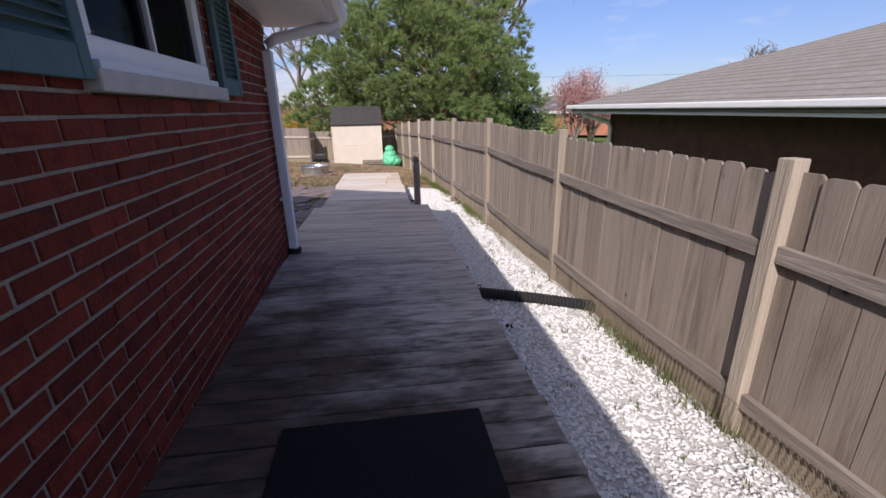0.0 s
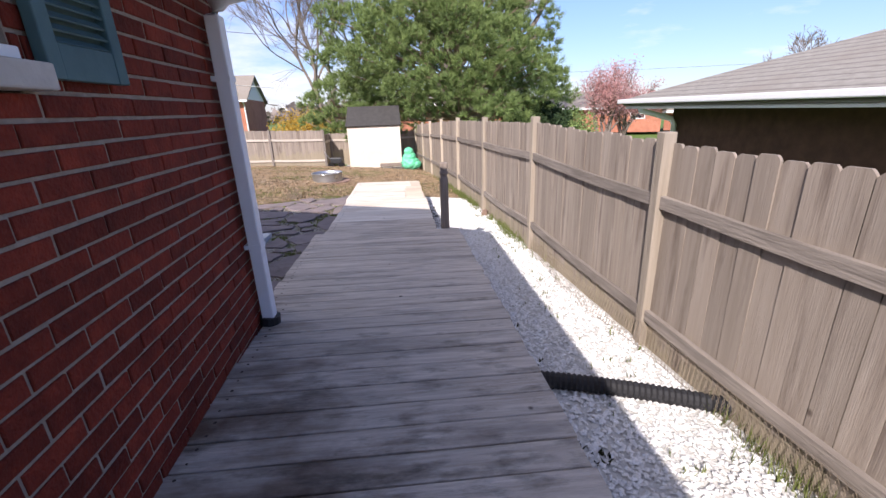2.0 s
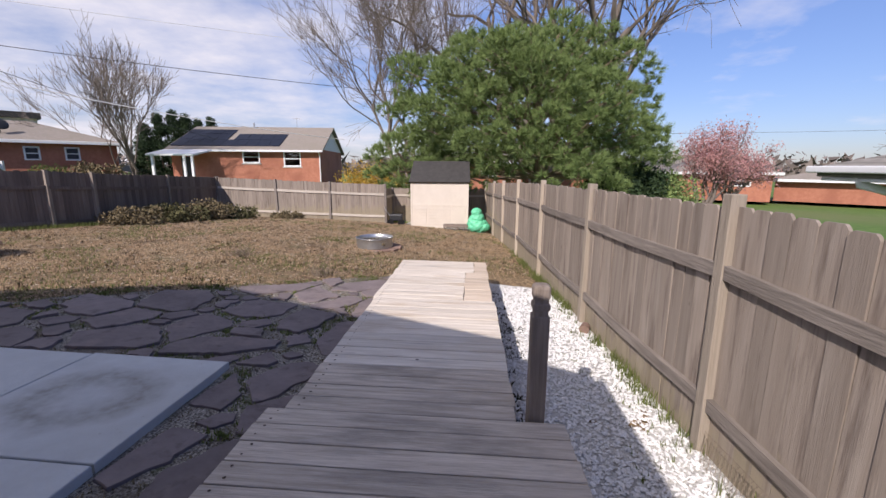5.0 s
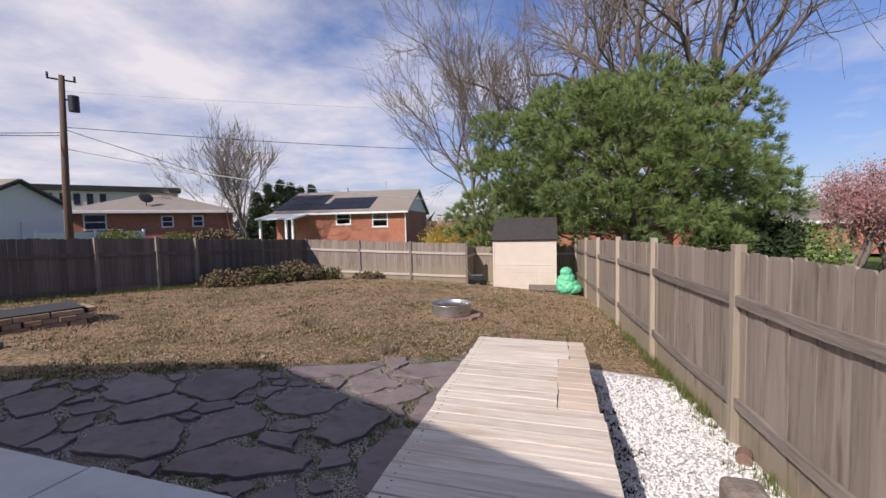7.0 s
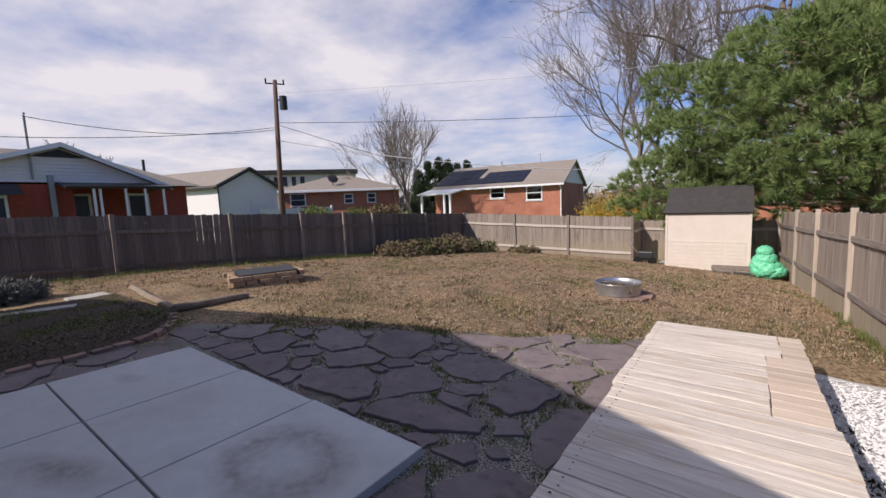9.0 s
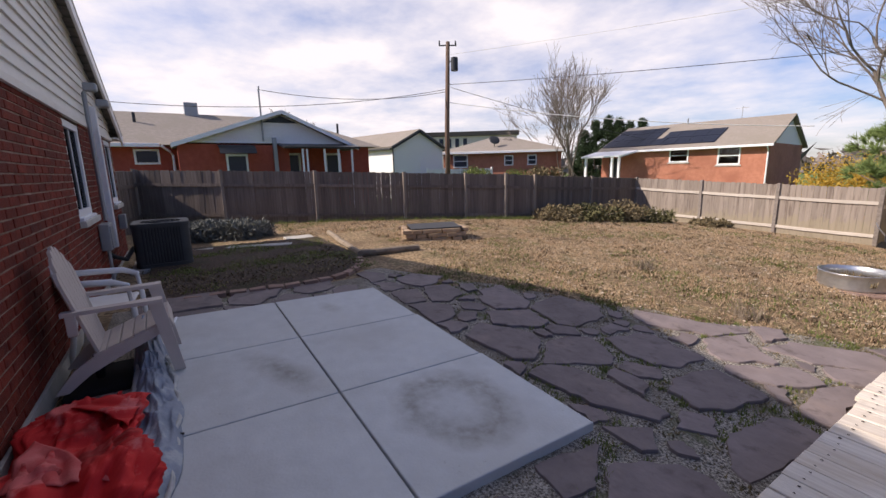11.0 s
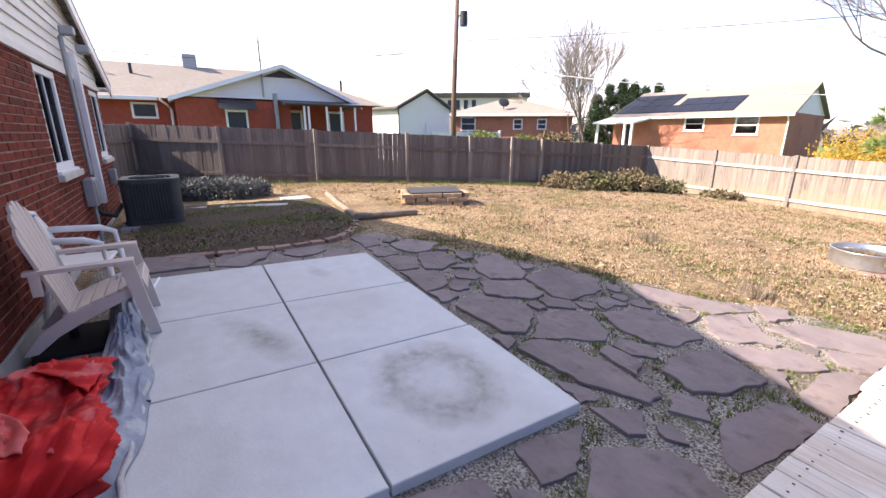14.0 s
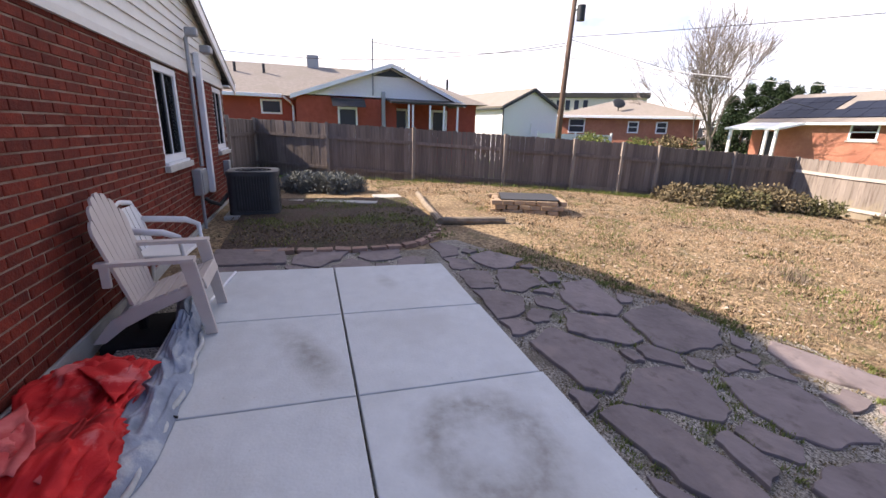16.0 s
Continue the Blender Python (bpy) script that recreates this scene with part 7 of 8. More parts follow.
def gore(corners, sag, seed, mat):
    """One folded panel of the canopy lying over the heap: a curved triangle with a curled free edge."""
    a, b, c = (Vector((x, y, soft_z(x, y) + h)) for x, y, h in corners)
    n = 26
    bm = bmesh.new()
    rows = []
    for i in range(n + 1):
        row = []
        for j in range(n + 1 - i):
            u, w = i / n, j / n
            p = a * (1 - u - w) + b * u + c * w
            k = noise.noise((p.x * 5, p.y * 5, seed))
            fold = abs(math.sin(4.0 * (u - w) * (0.4 + u + w) + 1.6 * k)) - 0.5
            p = p + Vector((0.02 * k, 0.02 * noise.noise((p.y * 6, p.x * 6, seed)), sag * 4 * (u * w + u * (1 - u - w) + w * (1 - u - w)) * 0.6 + 0.020 * fold + 0.018 * k))
            row.append(bm.verts.new(p))
        rows.append(row)
    for i in range(n):
        for j in range(n - i):
            bm.faces.new((rows[i][j], rows[i + 1][j], rows[i][j + 1]))
            if j < n - i - 1:
                bm.faces.new((rows[i + 1][j], rows[i + 1][j + 1], rows[i][j + 1]))
    bmesh.ops.recalc_face_normals(bm, faces=bm.faces)
    o = part("canopy_gore", bm, mat, umbrella, smooth=True)
    so = o.modifiers.new("thick", "SOLIDIFY")
    so.thickness = 0.004


gore(((-2.28, 3.98, 0.26), (-1.66, 4.34, 0.24), (-1.86, 3.95, 0.27)), 0.03, 3.0, M_FADED)
gore(((-2.52, 4.06, 0.27), (-2.60, 4.42, 0.11), (-2.20, 4.34, 0.17)), 0.04, 8.0, M_RED)
gore(((-1.90, 4.28, 0.20), (-1.62, 4.42, 0.08), (-1.58, 4.16, 0.19)), 0.03, 17.0, M_RED)


def umbrella_bits():
    p = umbrella
    part("pole", tube([(-2.6, 4.08, -0.10), (-1.26, 4.12, -0.17)], 0.024, 10), M_GREYMETAL, p)
    part("pole_cap", tube([(-1.27, 4.12, -0.17), (-1.21, 4.12, -0.172)], 0.03, 10), M_TARP, p)
    b = root("parasol_stand", (-3.35, 4.08, -0.16))
    tagged(b, "black square umbrella base lying by the wall", "parasol stand")
    z = soft_z(-3.35, 4.0)
    part("weight", box(-3.62, -3.1, 3.90, 4.26, z - 0.03, z + 0.05, 0.02), M_RUBBER, b)
    part("socket", tube([(-3.36, 4.08, z + 0.05), (-3.36, 4.08, z + 0.22)], 0.03, 10), M_RUBBER, b)
    t = obj("plastic_tube", tube([(-4.27, 4.545, slab_z(-4.27, 4.545) + 0.014), (-3.42, 4.42, slab_z(-3.42, 4.42) + 0.014)], 0.012, 8), M_WHITE)
    tagged(t, "thin white plastic tube lying on the patio", "tube")


umbrella_bits()


# ---- things on the lawn ----
def block_pit():
    rng = random.Random(14)
    a, b = Vector((-7.16, 8.56)), Vector((-6.72, 9.70))
    d = (b - a).normalized()
    n = Vector((-d.y, d.x))
    L, W = (b - a).length, 0.78
    yaw = math.degrees(math.atan2(d.y, d.x))
    c = (a + b) / 2 + n * W / 2
    p = root("stacked_block_pit")
    tagged(p, "low square pit of stacked tan wall blocks", "block pit")
    bm0 = box(-0.10, 0.10, -0.055, 0.055, 0.0, 0.082, 0.01)
    me = bpy.data.meshes.new("wall_block")
    bm0.to_mesh(me)
    bm0.free()
    me.materials.append(M_TAN_BLOCK)
    z0 = gz(c.x, c.y) - 0.02
    for row in range(3):
        for k in range(int(L / 0.21) + 1):
            for s in (0, 1):
                u = k * 0.21 + (0.1 if row % 2 else 0) - 0.02
                if u > L:
                    continue
                q = a + d * u + n * (W * s)
                piece("wall_block", me, p, Matrix.Translation((q.x + rng.uniform(-0.02, 0.02), q.y + rng.uniform(-0.02, 0.02), z0 + row * 0.086)) @ pose(0, 0, 0, 0, 0, yaw + rng.uniform(-8, 8)))
        for k in range(int(W / 0.21)):
            for s in (0, 1):
                q = a + n * (0.12 + k * 0.2) + d * (L * s)
                piece("wall_block", me, p, Matrix.Translation((q.x + rng.uniform(-0.02, 0.02), q.y + rng.uniform(-0.02, 0.02), z0 + row * 0.086)) @ pose(0, 0, 0, 0, 0, yaw + 90 + rng.uniform(-8, 8)))
    m = Matrix.Translation((c.x, c.y, z0 + 0.262)) @ pose(0, 0, 0, 0.5, -0.4, yaw)
    tagged(obj("pit_lid", box(-L / 2 + 0.08, L / 2 - 0.08, -W / 2 - 0.02, W / 2 + 0.02, 0, 0.022, 0.004, m), M_DARKMETAL), "flat dark board lying on the block pit", "lid")


block_pit()


def fire_ring():
    c = Vector((-1.40, 12.72))
    z = gz(c.x, c.y)
    p = root("fire_ring", (c.x, c.y, z))
    tagged(p, "galvanised steel fire ring standing on pavers", "fire pit")
    bm = bmesh.new()
    n = 64
    prof = [(0.395, 0.0), (0.400, 0.03), (0.390, 0.06), (0.400, 0.10), (0.390, 0.14), (0.400, 0.18), (0.405, 0.215), (0.410, 0.225), (0.395, 0.228), (0.380, 0.215), (0.380, 0.0)]
    rings = [[bm.verts.new((c.x + r * math.cos(2 * math.pi * k / n), c.y + r * math.sin(2 * math.pi * k / n), z + 0.02 + h)) for r, h in prof] for k in range(n)]
    for k in range(n):
        a, b = rings[k], rings[(k + 1) % n]
        for i in range(len(prof)):
            j = (i + 1) % len(prof)
            bm.faces.new((a[i], b[i], b[j], a[j]))
    bmesh.ops.recalc_face_normals(bm, faces=bm.faces)
    part("steel_ring", bm, M_GALV, p, smooth=True)
    part("ash_bed", prism([(c.x + 0.38 * math.cos(0.262 * k), c.y + 0.38 * math.sin(0.262 * k)) for k in range(24)], z, z + 0.12), M_SOIL, p, "weeds and ash in the ring")
    for k in range(14):
        a = 2 * math.pi * k / 14
        m = Matrix.Translation((c.x + 0.49 * math.cos(a), c.y + 0.49 * math.sin(a), z)) @ pose(0, 0, 0, 0, 0, math.degrees(a))
        part("paver", box(-0.10, 0.10, -0.10, 0.10, -0.03, 0.025, 0.008, m), M_PAVER, p)
    rng = random.Random(3)
    scatter_blades("ring_weeds", "dry weeds growing in the fire ring", [(c.x + rng.gauss(0, 0.14), c.y + rng.gauss(0, 0.14), z + 0.12) for _ in range(40)], M_LEAFDRY, rng, (0.03, 0.1), 0.008, 1, 7, 0.05, "weeds")


fire_ring()


def green_bags():
    """Soft crumpled bags lying on one another."""
    g = root("green_bag_pile", (1.0, 19.25, gz(1.0, 19.25)))
    tagged(g, "bright green plastic bags piled beside the shed", "plastic bags")
    for (x, y, z), r, s in (((1.0, 19.25, -0.95), 0.30, (1.15, 0.9, 0.8)), ((0.85, 19.25, -0.85), 0.22, (0.9, 0.8, 1.3)), ((0.95, 19.25, -0.45), 0.17, (1, 0.9, 0.9)), ((1.2, 19.2, -0.98), 0.22, (1.0, 0.9, 0.7)), ((0.98, 19.25, -0.68), 0.22, (1.0, 0.8, 1.0))):
        bm = bmesh.new()
        geom = bmesh.ops.create_icosphere(bm, subdivisions=4, radius=1.0)
        for v in geom["verts"]:
            p = v.co.copy()
            k = 1 + 0.24 * (1 - 2 * abs(noise.noise((p.x * 3 + z * 9, p.y * 3, p.z * 3)))) + 0.14 * noise.noise((p.x * 7 + x * 5, p.y * 7, p.z * 7))
            v.co = Vector((x + p.x * r * s[0] * k, y + p.y * r * s[1] * k, z + p.z * r * s[2] * k))
        part("plastic_bag", bm, M_GREENBAG, g, smooth=True)


green_bags()


def shed_clutter():
    s = root("wooden_pallet", (0.1, 19.2, -1.05))
    tagged(s, "dark slatted wooden pallet leaning low against the shed", "pallet")
    for k in range(4):
        part("slat", box(-0.3, 0.72, 19.16 + k * 0.09, 19.22 + k * 0.09, -1.0 + k * 0.02, -0.975 + k * 0.02, 0.003), M_LOWPOST, s)
    for x in (-0.28, 0.2, 0.66):
        part("bearer", box(x, x + 0.05, 19.15, 19.5, -1.12, -1.0, 0.003), M_LOWPOST, s)
    g = root("garden_cart", (-2.2, 19.9, -1.1))
    tagged(g, "small dark garden cart standing by the fence", "cart")
    part("tub", box(-2.45, -1.95, 19.8, 20.1, -0.88, -0.62, 0.04), M_DARKMETAL, g)
    for x in (-2.42, -1.98):
        w = bmesh.new()
        bmesh.ops.create_cone(w, cap_ends=True, segments=20, radius1=0.14, radius2=0.14, depth=0.05, matrix=Matrix.Translation((x, 19.78, -0.95)) @ pose(0, 0, 0, 90, 0, 0))
        part("wheel", w, M_RUBBER, g)
    part("handle", tube([(-2.45, 19.95, -0.7), (-2.62, 19.9, -0.45), (-2.66, 19.9, -0.35)], 0.015), M_GALV, g)


shed_clutter()


# ---- shrubs and trees ----
def leaf_cloud(name, label, category, centres, mat, rng, count, size, long=1.0, parent=None):
    """Many small leaves round the given clump centres (x, y, z, radius)."""
    v, f = [], []
    tot = sum(c[3] ** 2 for c in centres)
    for cx, cy, cz, r in centres:
        for _ in range(max(3, int(count * r * r / tot))):
            d = Vector((rng.gauss(0, 1), rng.gauss(0, 1), rng.gauss(0, 1))).normalized()
            p = Vector((cx, cy, cz)) + d * r * (rng.random() ** 0.4)
            s = size * rng.uniform(0.6, 1.4)
            a = Vector((rng.gauss(0, 1), rng.gauss(0, 1), rng.gauss(0, 1))).normalized()
            a = (a + d * 0.8).normalized()
            b = a.cross(Vector((rng.gauss(0, 1), rng.gauss(0, 1), rng.gauss(0, 1)))).normalized()
            k = len(v)
            v += [p - b * s * 0.5, p + b * s * 0.5, p + a * s * long + b * s * 0.2, p + a * s * long - b * s * 0.2]
            f.append((k, k + 1, k + 2, k + 3))
    o = raw(name, [tuple(q) for q in v], f, mat, parent)
    if label:
        tagged(o, label, category)
    return o


def grow(rng, base, way, length, radius, depth, out, spread=0.5, kids=(2, 4), up=0.15, taper=0.6, min_r=0.006, wiggle=0.12):
    """Limbs as (points, radii), each carrying thinner ones."""
    pts, rs = [Vector(base)], [radius]
    d = Vector(way).normalized()
    steps = max(3, int(length / 0.5)) if depth > 2 else 3
    for k in range(steps):
        d = (d + Vector((rng.gauss(0, wiggle), rng.gauss(0, wiggle), rng.gauss(0, wiggle) + up * 0.3))).normalized()
        pts.append(pts[-1] + d * length / steps)
        rs.append(max(min_r, radius * (1 - (1 - taper) * (k + 1) / steps)))
    out.append((depth, pts, rs))
    if depth == 0:
        return
    for k in range(rng.randint(*kids)):
        t = rng.uniform(0.35, 1.0) if k else 1.0
        i = min(len(pts) - 1, max(1, round(t * steps)))
        side = Vector((rng.gauss(0, 1), rng.gauss(0, 1), rng.gauss(0, 1))).normalized()
        nd = (d + side * spread * rng.uniform(0.7, 1.4) + Vector((0, 0, up))).normalized()
        grow(rng, pts[i], nd, length * rng.uniform(0.55, 0.82), rs[i] * rng.uniform(0.55, 0.8), depth - 1, out, spread, kids, up, taper, min_r, wiggle)


def limbs_mesh(limbs, mat, parent, top):
    """Stems and first limbs are parts; the finer wood above them is one mesh."""
    def tubes(some, sides, v, f):
        for depth, pts, rs in some:
            ns = sides if depth > 0 else 3
            prev = None
            for i, p in enumerate(pts):
                d = (pts[min(i + 1, len(pts) - 1)] - pts[max(i - 1, 0)]).normalized()
                a = d.cross(Vector((0.31, 0.11, 0.94)) if abs(d.z) < 0.9 else Vector((1, 0.1, 0))).normalized()
                b = d.cross(a)
                ring = []
                for k in range(ns):
                    t = 6.28318 * k / ns
                    ring.append(len(v))
                    v.append(tuple(p + (a * math.cos(t) + b * math.sin(t)) * rs[i]))
                if prev:
                    for k in range(ns):
                        f.append((prev[k], prev[(k + 1) % ns], ring[(k + 1) % ns], ring[k]))
                prev = ring
    for limb in limbs:
        if limb[0] >= top - 1:
            v, f = [], []
            tubes([limb], 8, v, f)
            raw("trunk" if limb[0] == top else "limb", v, f, mat, parent, smooth=True)
    v, f = [], []
    tubes([q for q in limbs if q[0] < top - 1], 4, v, f)
    tagged(raw("branchwork", v, f, mat, parent), kind="stuff")


def bare_tree(name, label, base, height, radius, depth, seed, stems=1, spread=0.5, kids=(2, 4), lean=(0, 0), up=0.25, min_r=0.012, mat=None, wiggle=0.1, first=0.30):
    rng = random.Random(seed)
    t = root(name, base)
    tagged(t, label, "tree")
    out = []
    for s in range(stems):
        w = Vector((lean[0] + (rng.gauss(0, 0.28) if stems > 1 else rng.gauss(0, 0.04)), lean[1] + (rng.gauss(0, 0.28) if stems > 1 else 0), 1))
        grow(rng, Vector(base) + Vector((rng.gauss(0, 0.15) if stems > 1 else 0, rng.gauss(0, 0.15) if stems > 1 else 0, -0.1)), w, height * first, radius * rng.uniform(0.7, 1), depth, out, spread, kids, up, 0.72, min_r, wiggle)
    limbs_mesh(out, mat or M_BARK, t, depth)
    return t, out


def pine(name, label, base, centre, radii, lobes, seed, trunk_r=0.3):
    """Trunk and limbs that carry domed pads of needle puffs, set apart so that dark gaps stay between them."""
    rng = random.Random(seed)
    t = root(name, base)
    tagged(t, label, "tree")
    C = Vector(centre)
    b0 = Vector(base)
    top = Vector((C.x, C.y, C.z + radii[2] * 0.8))
    spine = [b0.lerp(top, k / 8) + Vector((0.12 * math.sin(k * 1.7), 0.1 * math.cos(k * 1.3), 0)) for k in range(9)]
    spine[0] = b0 - Vector((0, 0, 0.2))
    part("trunk", tube(spine, [trunk_r * (1 - 0.1 * k) for k in range(9)], 10), M_PINEBARK, t, smooth=True)
    small = min(1.0, radii[0] / 3.5 + 0.25)
    bv = bmesh.new()
    v, f, pads = [], [], []
    tries = 0
    while len(pads) < lobes and tries < lobes * 30:
        tries += 1
        d = Vector((rng.gauss(0, 1), rng.gauss(0, 1), rng.gauss(0, 1))).normalized()
        if d.z < -0.62:
            continue
        lump = 1 + 0.26 * noise.noise((d.x * 1.9 + seed, d.y * 1.9, d.z * 1.9)) + 0.12 * noise.noise((d.x * 4.5 + seed, d.y * 4.5, d.z * 4.5))
        r = (rng.uniform(0.55, 0.82) if rng.random() < 0.4 else rng.uniform(0.86, 1.08)) * lump
        q = C + Vector((d.x * radii[0], d.y * radii[1], d.z * radii[2])) * r
        pr = rng.uniform(0.30, 1.0) * small
        if all((q - o).length > 0.80 * (pr + p) for o, p, _ in pads):
            pads.append((q, pr, d))
    for i, (q, pr, d) in enumerate(pads):
        s = min(8, max(1, int((q.z - b0.z) / (top.z - b0.z) * 7)))
        mid = spine[s].lerp(q, 0.55) + Vector((0, 0, -0.25))
        if i % 2 == 0:
            tube([spine[s], mid, q], [0.06, 0.04, 0.02], 5, bv)
        for _ in range(int(30 * (pr / 0.5) ** 2)):
            e = Vector((rng.gauss(0, 1), rng.gauss(0, 1), rng.gauss(0, 1) + 0.45)).normalized()
            w = q + Vector((e.x * pr, e.y * pr, e.z * pr * 0.72)) * rng.uniform(0.70, 1.0)
            axis = (e * 0.9 + d * 0.35 + Vector((0, 0, 0.45))).normalized()
            tl = rng.uniform(0.20, 0.36)
            # one puff: needles all round the tip of a twig, most of them forward
            for k in range(26):
                g = (axis * 0.9 + Vector((rng.gauss(0, 0.46), rng.gauss(0, 0.46), rng.gauss(0, 0.46)))).normalized()
                l = tl * rng.uniform(0.75, 1.1)
                o = w - axis * 0.10 * rng.random()
                b = g.cross(Vector((rng.gauss(0, 1), rng.gauss(0, 1), rng.gauss(0, 1)))).normalized() * 0.011
                kk = len(v)
                v += [tuple(o - b), tuple(o + b), tuple(o + g * l)]
                f.append((kk, kk + 1, kk + 2))
    tagged(part("limb", bv, M_PINEBARK, t), kind="stuff")
    raw("crown", v, f, M_NEEDLE, t)
    return t


pine("pine_tree", "broad dark green pine with rounded pads of needles behind the shed", (4.3, 24.2, -1.1), (3.45, 24.0, 2.95), (5.4, 4.0, 4.1), 470, 31)
pine("young_pine", "young green pine growing beside the shed", (-2.0, 23.2, -1.1), (-1.9, 23.2, 0.7), (1.9, 1.5, 1.9), 90, 5, 0.12)


def small_conifer(name, label, base, r, h, mat, seed, n=26000):
    rng = random.Random(seed)
    t = root(name, base)
    tagged(t, label, "tree")
    part("trunk", tube([base, (base[0], base[1], base[2] + h * 0.8)], [0.12, 0.03], 6), M_PINEBARK, t)
    cl = []
    for _ in range(90):
        k = rng.random() ** 0.8
        a = rng.uniform(0, 6.283)
        rr = r * (1 - k) ** 0.7 * rng.uniform(0.5, 1.0)
        cl.append((base[0] + math.cos(a) * rr, base[1] + math.sin(a) * rr, base[2] + 0.3 + h * k * 0.95, rng.uniform(0.25, 0.5) * (0.5 + r * 0.3)))
    leaf_cloud("crown", "", "", cl, mat, rng, n, 0.07, 2.2, t)


for i_, (x, y, h, r) in enumerate(((-29.4, 41.4, 5.6, 1.5), (-28.5, 42.1, 6.6, 1.5), (-27.6, 42.8, 7.1, 1.6), (-26.7, 43.4, 6.8, 1.5), (-25.9, 44.0, 6.4, 1.4), (-25.0, 44.7, 6.5, 1.4))):
    small_conifer("arborvitae", "dark evergreen in a dense row beyond the houses", (x, y, -1.0), r, h, M_NEEDLED, 50 + i_, 9000)

bare_tree("bare_maple", "tall leafless maple with grey spreading limbs", (-4.1, 34.0, -1.2), 15, 0.22, 6, 21, 3, 0.50, (3, 4), (0.20, 0.0), 0.12, 0.008, None, 0.13, 0.40)
bare_tree("bare_maple", "huge leafless tree spreading over the pine", (5.6, 34.0, -1.2), 22, 0.42, 6, 9, 5, 0.66, (2, 4), (0.10, 0), 0.10, 0.010, None, 0.12, 0.42)
bare_tree("bare_birch", "pale leafless tree beyond the far houses", (-23.9, 33.2, -1.1), 9.0, 0.12, 5, 12, 4, 0.46, (3, 4), (-0.04, 0), 0.17, 0.010, None, 0.12, 0.44)
bare_tree("bare_ash", "leafless tree far across the lawns", (34.0, 37.0, -1.2), 11, 0.24, 5, 6, 2, 0.65, (3, 4), (0, 0), 0.10, 0.02, None, 0.12, 0.30)
bare_tree("bare_ash", "leafless tree behind the red brick house", (-38.0, 13.0, -0.5), 9, 0.22, 5, 16, 2, 0.6, (2, 4), (0, 0), 0.12, 0.02, None, 0.12, 0.30)


def blossom_tree(name, label, base, h, r, mat, seed, n):
    t, out = bare_tree(name, label, base, h, 0.12, 4, seed, 4, 0.6, (2, 4), (0, 0), 0.15, 0.01, None, 0.12, 0.33)
    rng = random.Random(seed)
    tips = [pts[-1] for d, pts, rs in out if d <= 1]
    cl = [(p.x, p.y, p.z, rng.uniform(0.25, 0.7)) for p in tips]
    leaf_cloud("blossom", "", "", cl, mat, rng, n, 0.055, 1.2, t)


blossom_tree("redbud_tree", "spreading tree covered in pink spring blossom", (13.2, 27.0, -1.3), 5.2, 2.6, M_PINK, 3, 9500)
blossom_tree("redbud_tree", "spreading tree covered in pink spring blossom", (15.6, 29.0, -1.3), 4.4, 2.6, M_PINK, 13, 8500)


def shrub(name, label, base, r, h, mat, seed, n, size=0.06, long=1.4, stems=M_LOG):
    rng = random.Random(seed)
    t = root(name, base)
    tagged(t, label, "shrub")
    bm = bmesh.new()
    cl = []
    for _ in range(34):
        a = rng.uniform(0, 6.283)
        rr = r * math.sqrt(rng.random())
        e = Vector((base[0] + math.cos(a) * rr, base[1] + math.sin(a) * rr, base[2] + h * rng.uniform(0.4, 1.0) * (1 - 0.35 * (rr / r) ** 2)))
        tube([base, ((base[0] + e.x) / 2, (base[1] + e.y) / 2, base[2] + (e.z - base[2]) * 0.6), e], [0.015, 0.01, 0.005], 4, bm)
        cl.append((e.x, e.y, e.z - 0.1 * h, 0.28 * r + 0.1 * h))
    part("stems", bm, stems, t)
    leaf_cloud("foliage", "", "", cl, mat, rng, n, size, long, t)


shrub("forsythia_bush", "yellow flowering forsythia behind the back fence", (-4.7, 27.8, -1.1), 1.9, 2.6, M_YELLOW, 7, 9000, 0.055)
shrub("lavender_bush", "low grey-green bush in front of the dark fence", (-10.1, 5.15, gz(-10.1, 5.15)), 0.5, 0.34, M_GREYLEAF, 2, 9000, 0.02, 4.0)
shrub("lavender_bush", "low grey-green bush in front of the dark fence", (-9.8, 5.85, gz(-9.8, 5.85)), 0.5, 0.32, M_GREYLEAF, 3, 7000, 0.02, 4.0)
for i, (x, y, r, h) in enumerate(((-8.9, 14.9, 0.8, 0.32), (-8.6, 16.0, 0.9, 0.42), (-8.4, 17.2, 0.9, 0.48), (-8.0, 18.4, 0.8, 0.32), (-6.4, 19.4, 0.5, 0.14))):
    shrub("ivy_heap", "tangled heap of dry vines and green leaves along the fence", (x, y, gz(x, y)), r, h, M_IVY if i % 2 else M_LEAFDRY, 40 + i, 3400, 0.045, 1.5)
shrub("evergreen_bush", "green bush beyond the fence by the white garage", (-25.3, 24.0, -0.9), 1.3, 2.2, M_GRASS, 6, 5000, 0.09)
shrub("evergreen_bush", "green bush in front of the brown-roofed house", (-26.2, 28.8, -0.9), 1.2, 2.0, M_GRASS, 8, 5000, 0.09)
shrub("hedge_bush", "dark red-brown bush in front of the brick house", (-25.0, 30.8, -0.9), 1.6, 2.3, M_LEAFDRY, 9, 6000, 0.09)
shrub("evergreen_bush", "dark green bush under the pine", (7.6, 23.6, -1.2), 1.6, 2.9, M_NEEDLED, 18, 12000, 0.07, 2.0)
shrub("evergreen_bush", "olive green bush beside the redbud", (9.6, 24.6, -1.2), 1.5, 2.6, M_NEEDLE, 19, 9000, 0.07, 2.0)


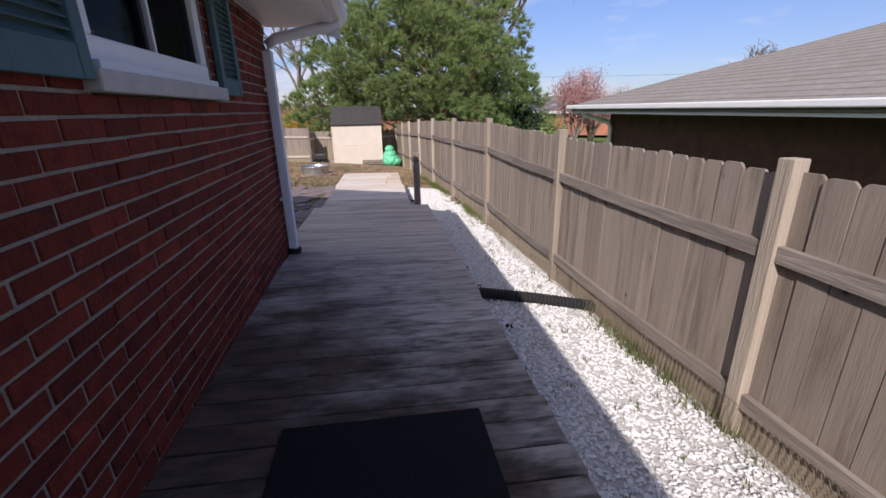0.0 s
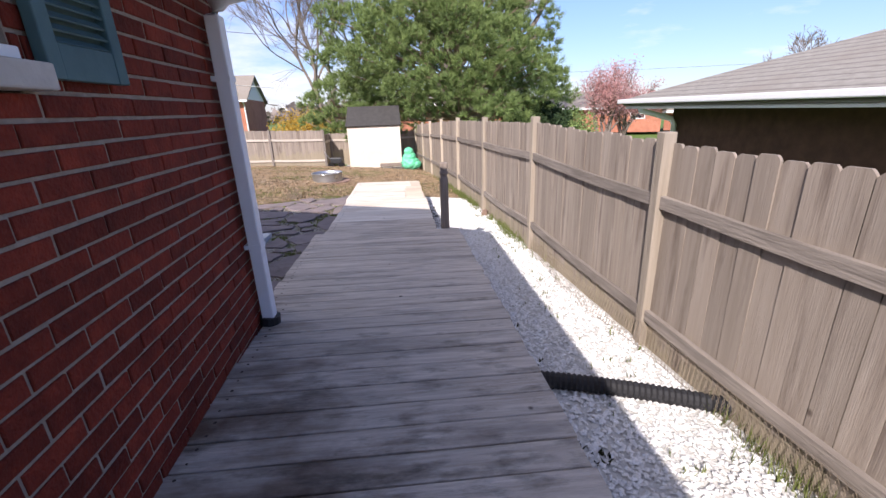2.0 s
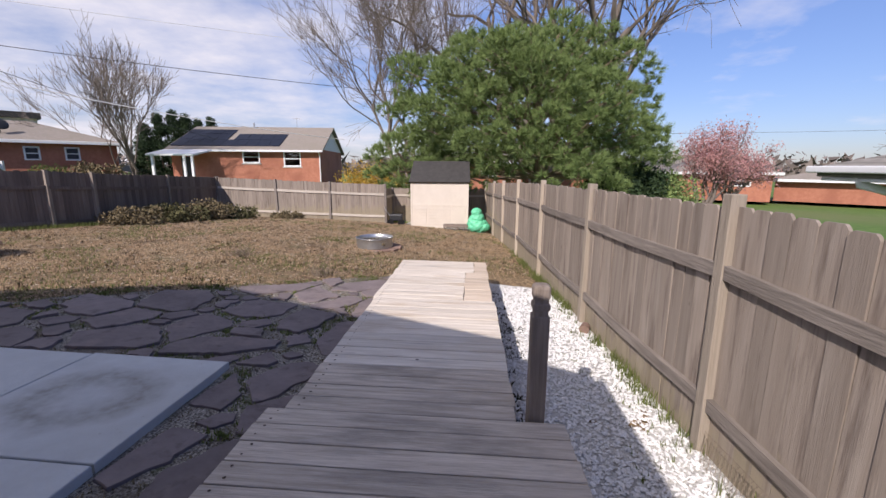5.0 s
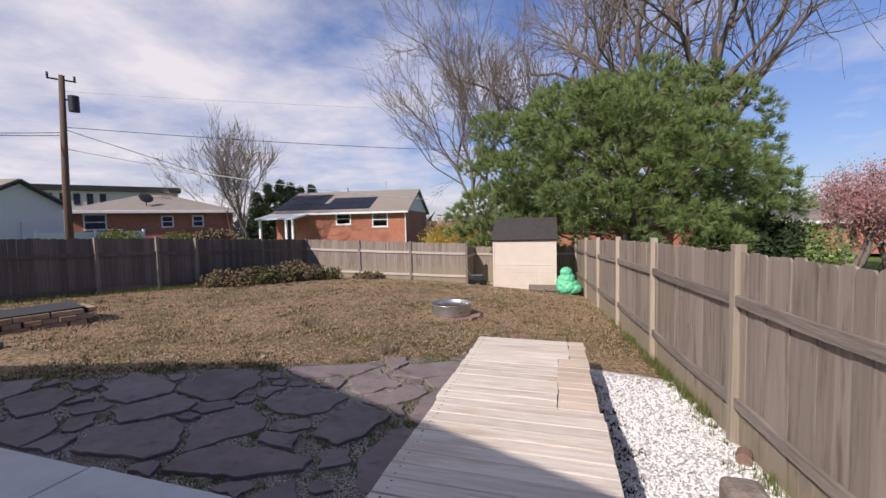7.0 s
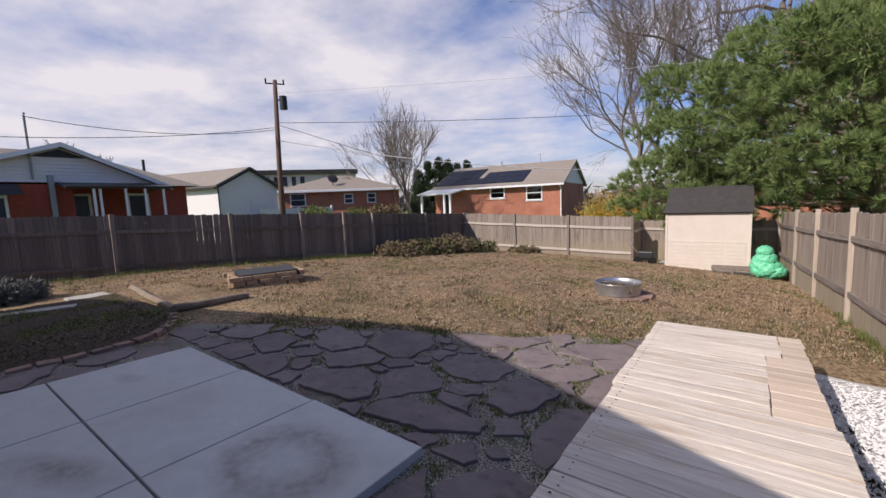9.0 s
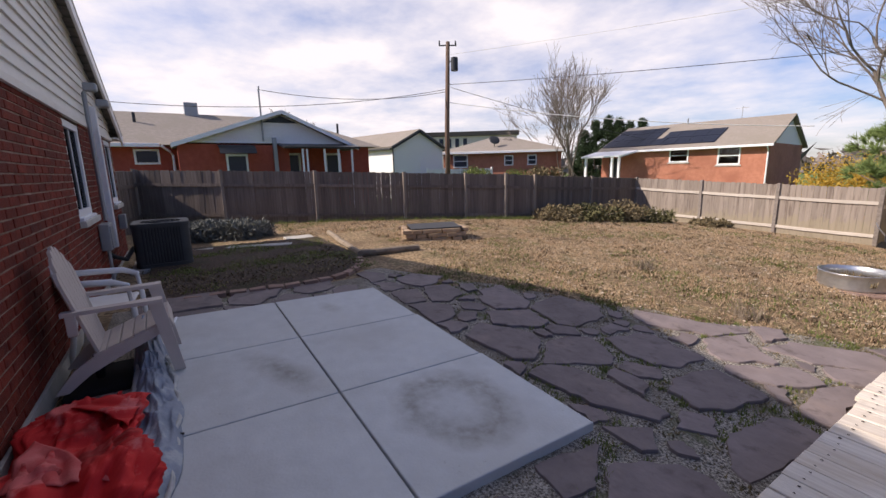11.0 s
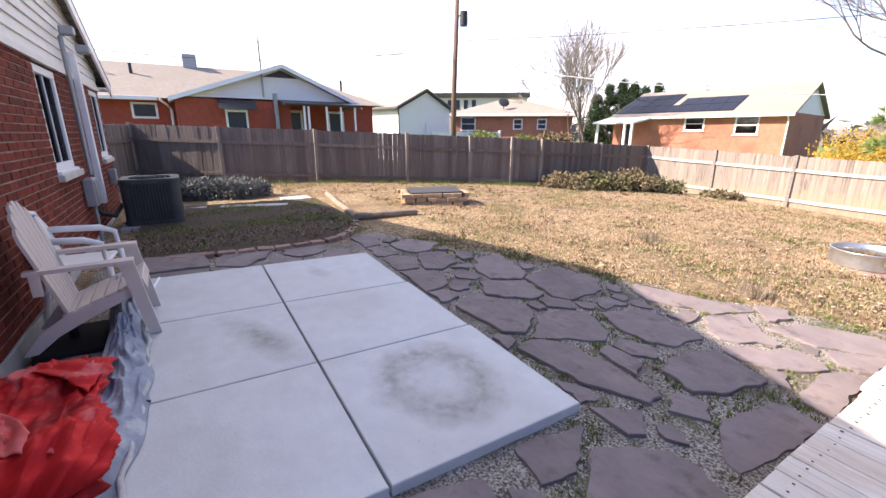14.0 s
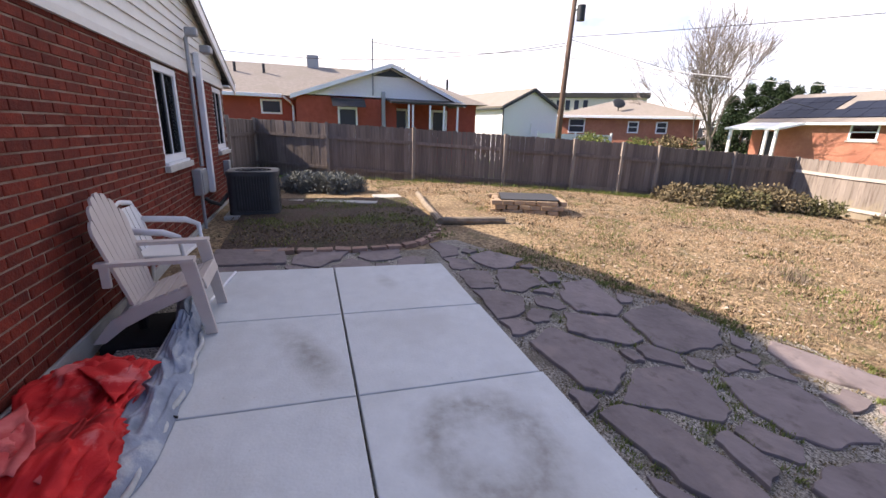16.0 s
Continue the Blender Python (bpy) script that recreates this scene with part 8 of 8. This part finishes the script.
def far_woods():
    """Low woods and roofs-high trees that close the horizon."""
    rng = random.Random(77)
    v, f = [], []
    for i in range(2600):
        a = rng.uniform(0, 2 * math.pi)
        d = rng.uniform(95, 150)
        x, y = math.cos(a) * d, math.sin(a) * d + 10
        h = rng.uniform(2.0, 6.5) * (0.7 + 0.5 * noise.noise((x * 0.03, y * 0.03, 2)))
        w = rng.uniform(1.5, 3.5)
        for _ in range(9):
            p = Vector((x + rng.gauss(0, w), y + rng.gauss(0, w), -1 + h * rng.random() ** 0.7))
            s = rng.uniform(0.4, 1.1)
            q = [p + Vector((rng.gauss(0, s), rng.gauss(0, s), rng.gauss(0, s))) for _ in range(3)]
            k = len(v)
            v += [tuple(t) for t in q]
            f.append((k, k + 1, k + 2))
    tagged(raw("far_woods", v, f, M_FARWOOD), "hazy grey-brown leafless woods on the horizon", "woods", kind="stuff")


M_FARWOOD = material("far_twigs", (0.13, 0.11, 0.095), (0.24, 0.20, 0.18), 0.2, 0.95, 0.0, vary=0.3, island=True)
far_woods()


# ---- pole and wires ----
def utility_pole():
    bx, by = -16.3, 15.6
    p = root("utility_pole", (bx, by, -0.4))
    tagged(p, "tall brown wooden utility pole with a transformer", "utility pole")
    part("shaft", tube([(bx, by, -0.5), (bx + 0.02, by, 3.0), (bx + 0.1, by + 0.08, 6.85)], [0.13, 0.11, 0.085], 12), M_POLE, p, smooth=True)
    c = bmesh.new()
    bmesh.ops.create_cone(c, cap_ends=True, segments=18, radius1=0.16, radius2=0.16, depth=0.55, matrix=Matrix.Translation((bx + 0.27, by + 0.30, 5.9)))
    part("transformer", c, M_DARKMETAL, p, "dark cylindrical transformer")
    part("bracket", tube([(bx + 0.08, by + 0.06, 6.0), (bx + 0.27, by + 0.30, 6.05)], 0.03), M_DARKMETAL, p)
    part("crossarm", tube([(bx - 0.18, by - 0.22, 6.72), (bx + 0.34, by + 0.38, 6.68)], 0.03), M_DARKMETAL, p)
    part("insulator", tube([(bx + 0.31, by + 0.35, 6.66), (bx + 0.31, by + 0.35, 6.87)], 0.035), M_DARKMETAL, p)
    part("insulator", tube([(bx - 0.16, by - 0.20, 6.7), (bx - 0.16, by - 0.20, 6.92)], 0.035), M_DARKMETAL, p)

    def wire(label, a, b, sag, r=0.012, mat=M_WIRE):
        pts = []
        for k in range(21):
            s = k / 20
            q = Vector(a).lerp(Vector(b), s)
            q.z -= sag * 4 * s * (1 - s)
            pts.append(q)
        tagged(obj("overhead_wire", tube(pts, r, 5), mat), label, "wire", "overhead wires")
    wire("black overhead wire running from the pole towards the maple", (bx, by, 5.05), (12.0, 36.0, 5.6), 0.5)
    wire("thin overhead wire high above the yard", (bx, by, 6.3), (10.0, 34.0, 7.6), 0.3, 0.008, M_CLOTHW)
    wire("service wire from the pole to the brick house", (bx, by, 4.75), (-18.5, 8.0, 4.62), 0.35)
    wire("service wire from the pole to the gable mast", (bx, by, 4.85), (-20.0, 2.0, 4.1), 0.5)
    wire("guy wire slanting down from the pole", (bx, by, 5.0), (-13.0, 26.0, 2.6), 0.1)
    wire("pale rope-like wire sagging over the back fence", (bx, by, 4.3), (-6.0, 26.0, 2.6), 0.25, 0.016, M_CLOTHW)
    wire("black overhead wire beyond the blossom tree", (6.0, 45.0, 4.3), (60.0, 38.0, 5.0), 0.4)


utility_pole()


def wire_mesh():
    w = root("wire_mesh", (2.2, 4.8, -0.6))
    tagged(w, "strip of rusty wire mesh curling off the foot of the fence", "wire mesh")
    bm = bmesh.new()

    def at(s, k):
        y = 0.1 + 6.1 * s
        bulge = 0.015 + 0.02 * abs(math.sin(11 * s)) + 0.12 * math.exp(-((y - 4.9) / 0.7) ** 2)
        return (right_fence_x(y) - 0.05 - bulge * (1 - k * 0.6), y, gz(2.3, y) + 0.03 + 0.20 * k)
    for i in range(170):
        tube([at((i + (0.5 if k % 2 else 0)) / 170, k / 7) for k in range(8)], 0.0016, 3, bm)
        tube([at((i + (0 if k % 2 else 0.5)) / 170, k / 7) for k in range(8)], 0.0016, 3, bm)
    for k in (0, 1):
        tube([at(i / 80, k) for i in range(81)], 0.002, 3, bm)
    part("mesh", bm, M_LOG, w)
    b = obj("brown_bottle", tube([(2.03, 8.3, gz(2, 8.3) + 0.06), (2.08, 8.42, gz(2, 8.4) + 0.06)], 0.055, 12), M_PAVER)
    tagged(b, "round reddish-brown stone lying on the white gravel", "stone")
    b.name = "loose_stone"


wire_mesh()
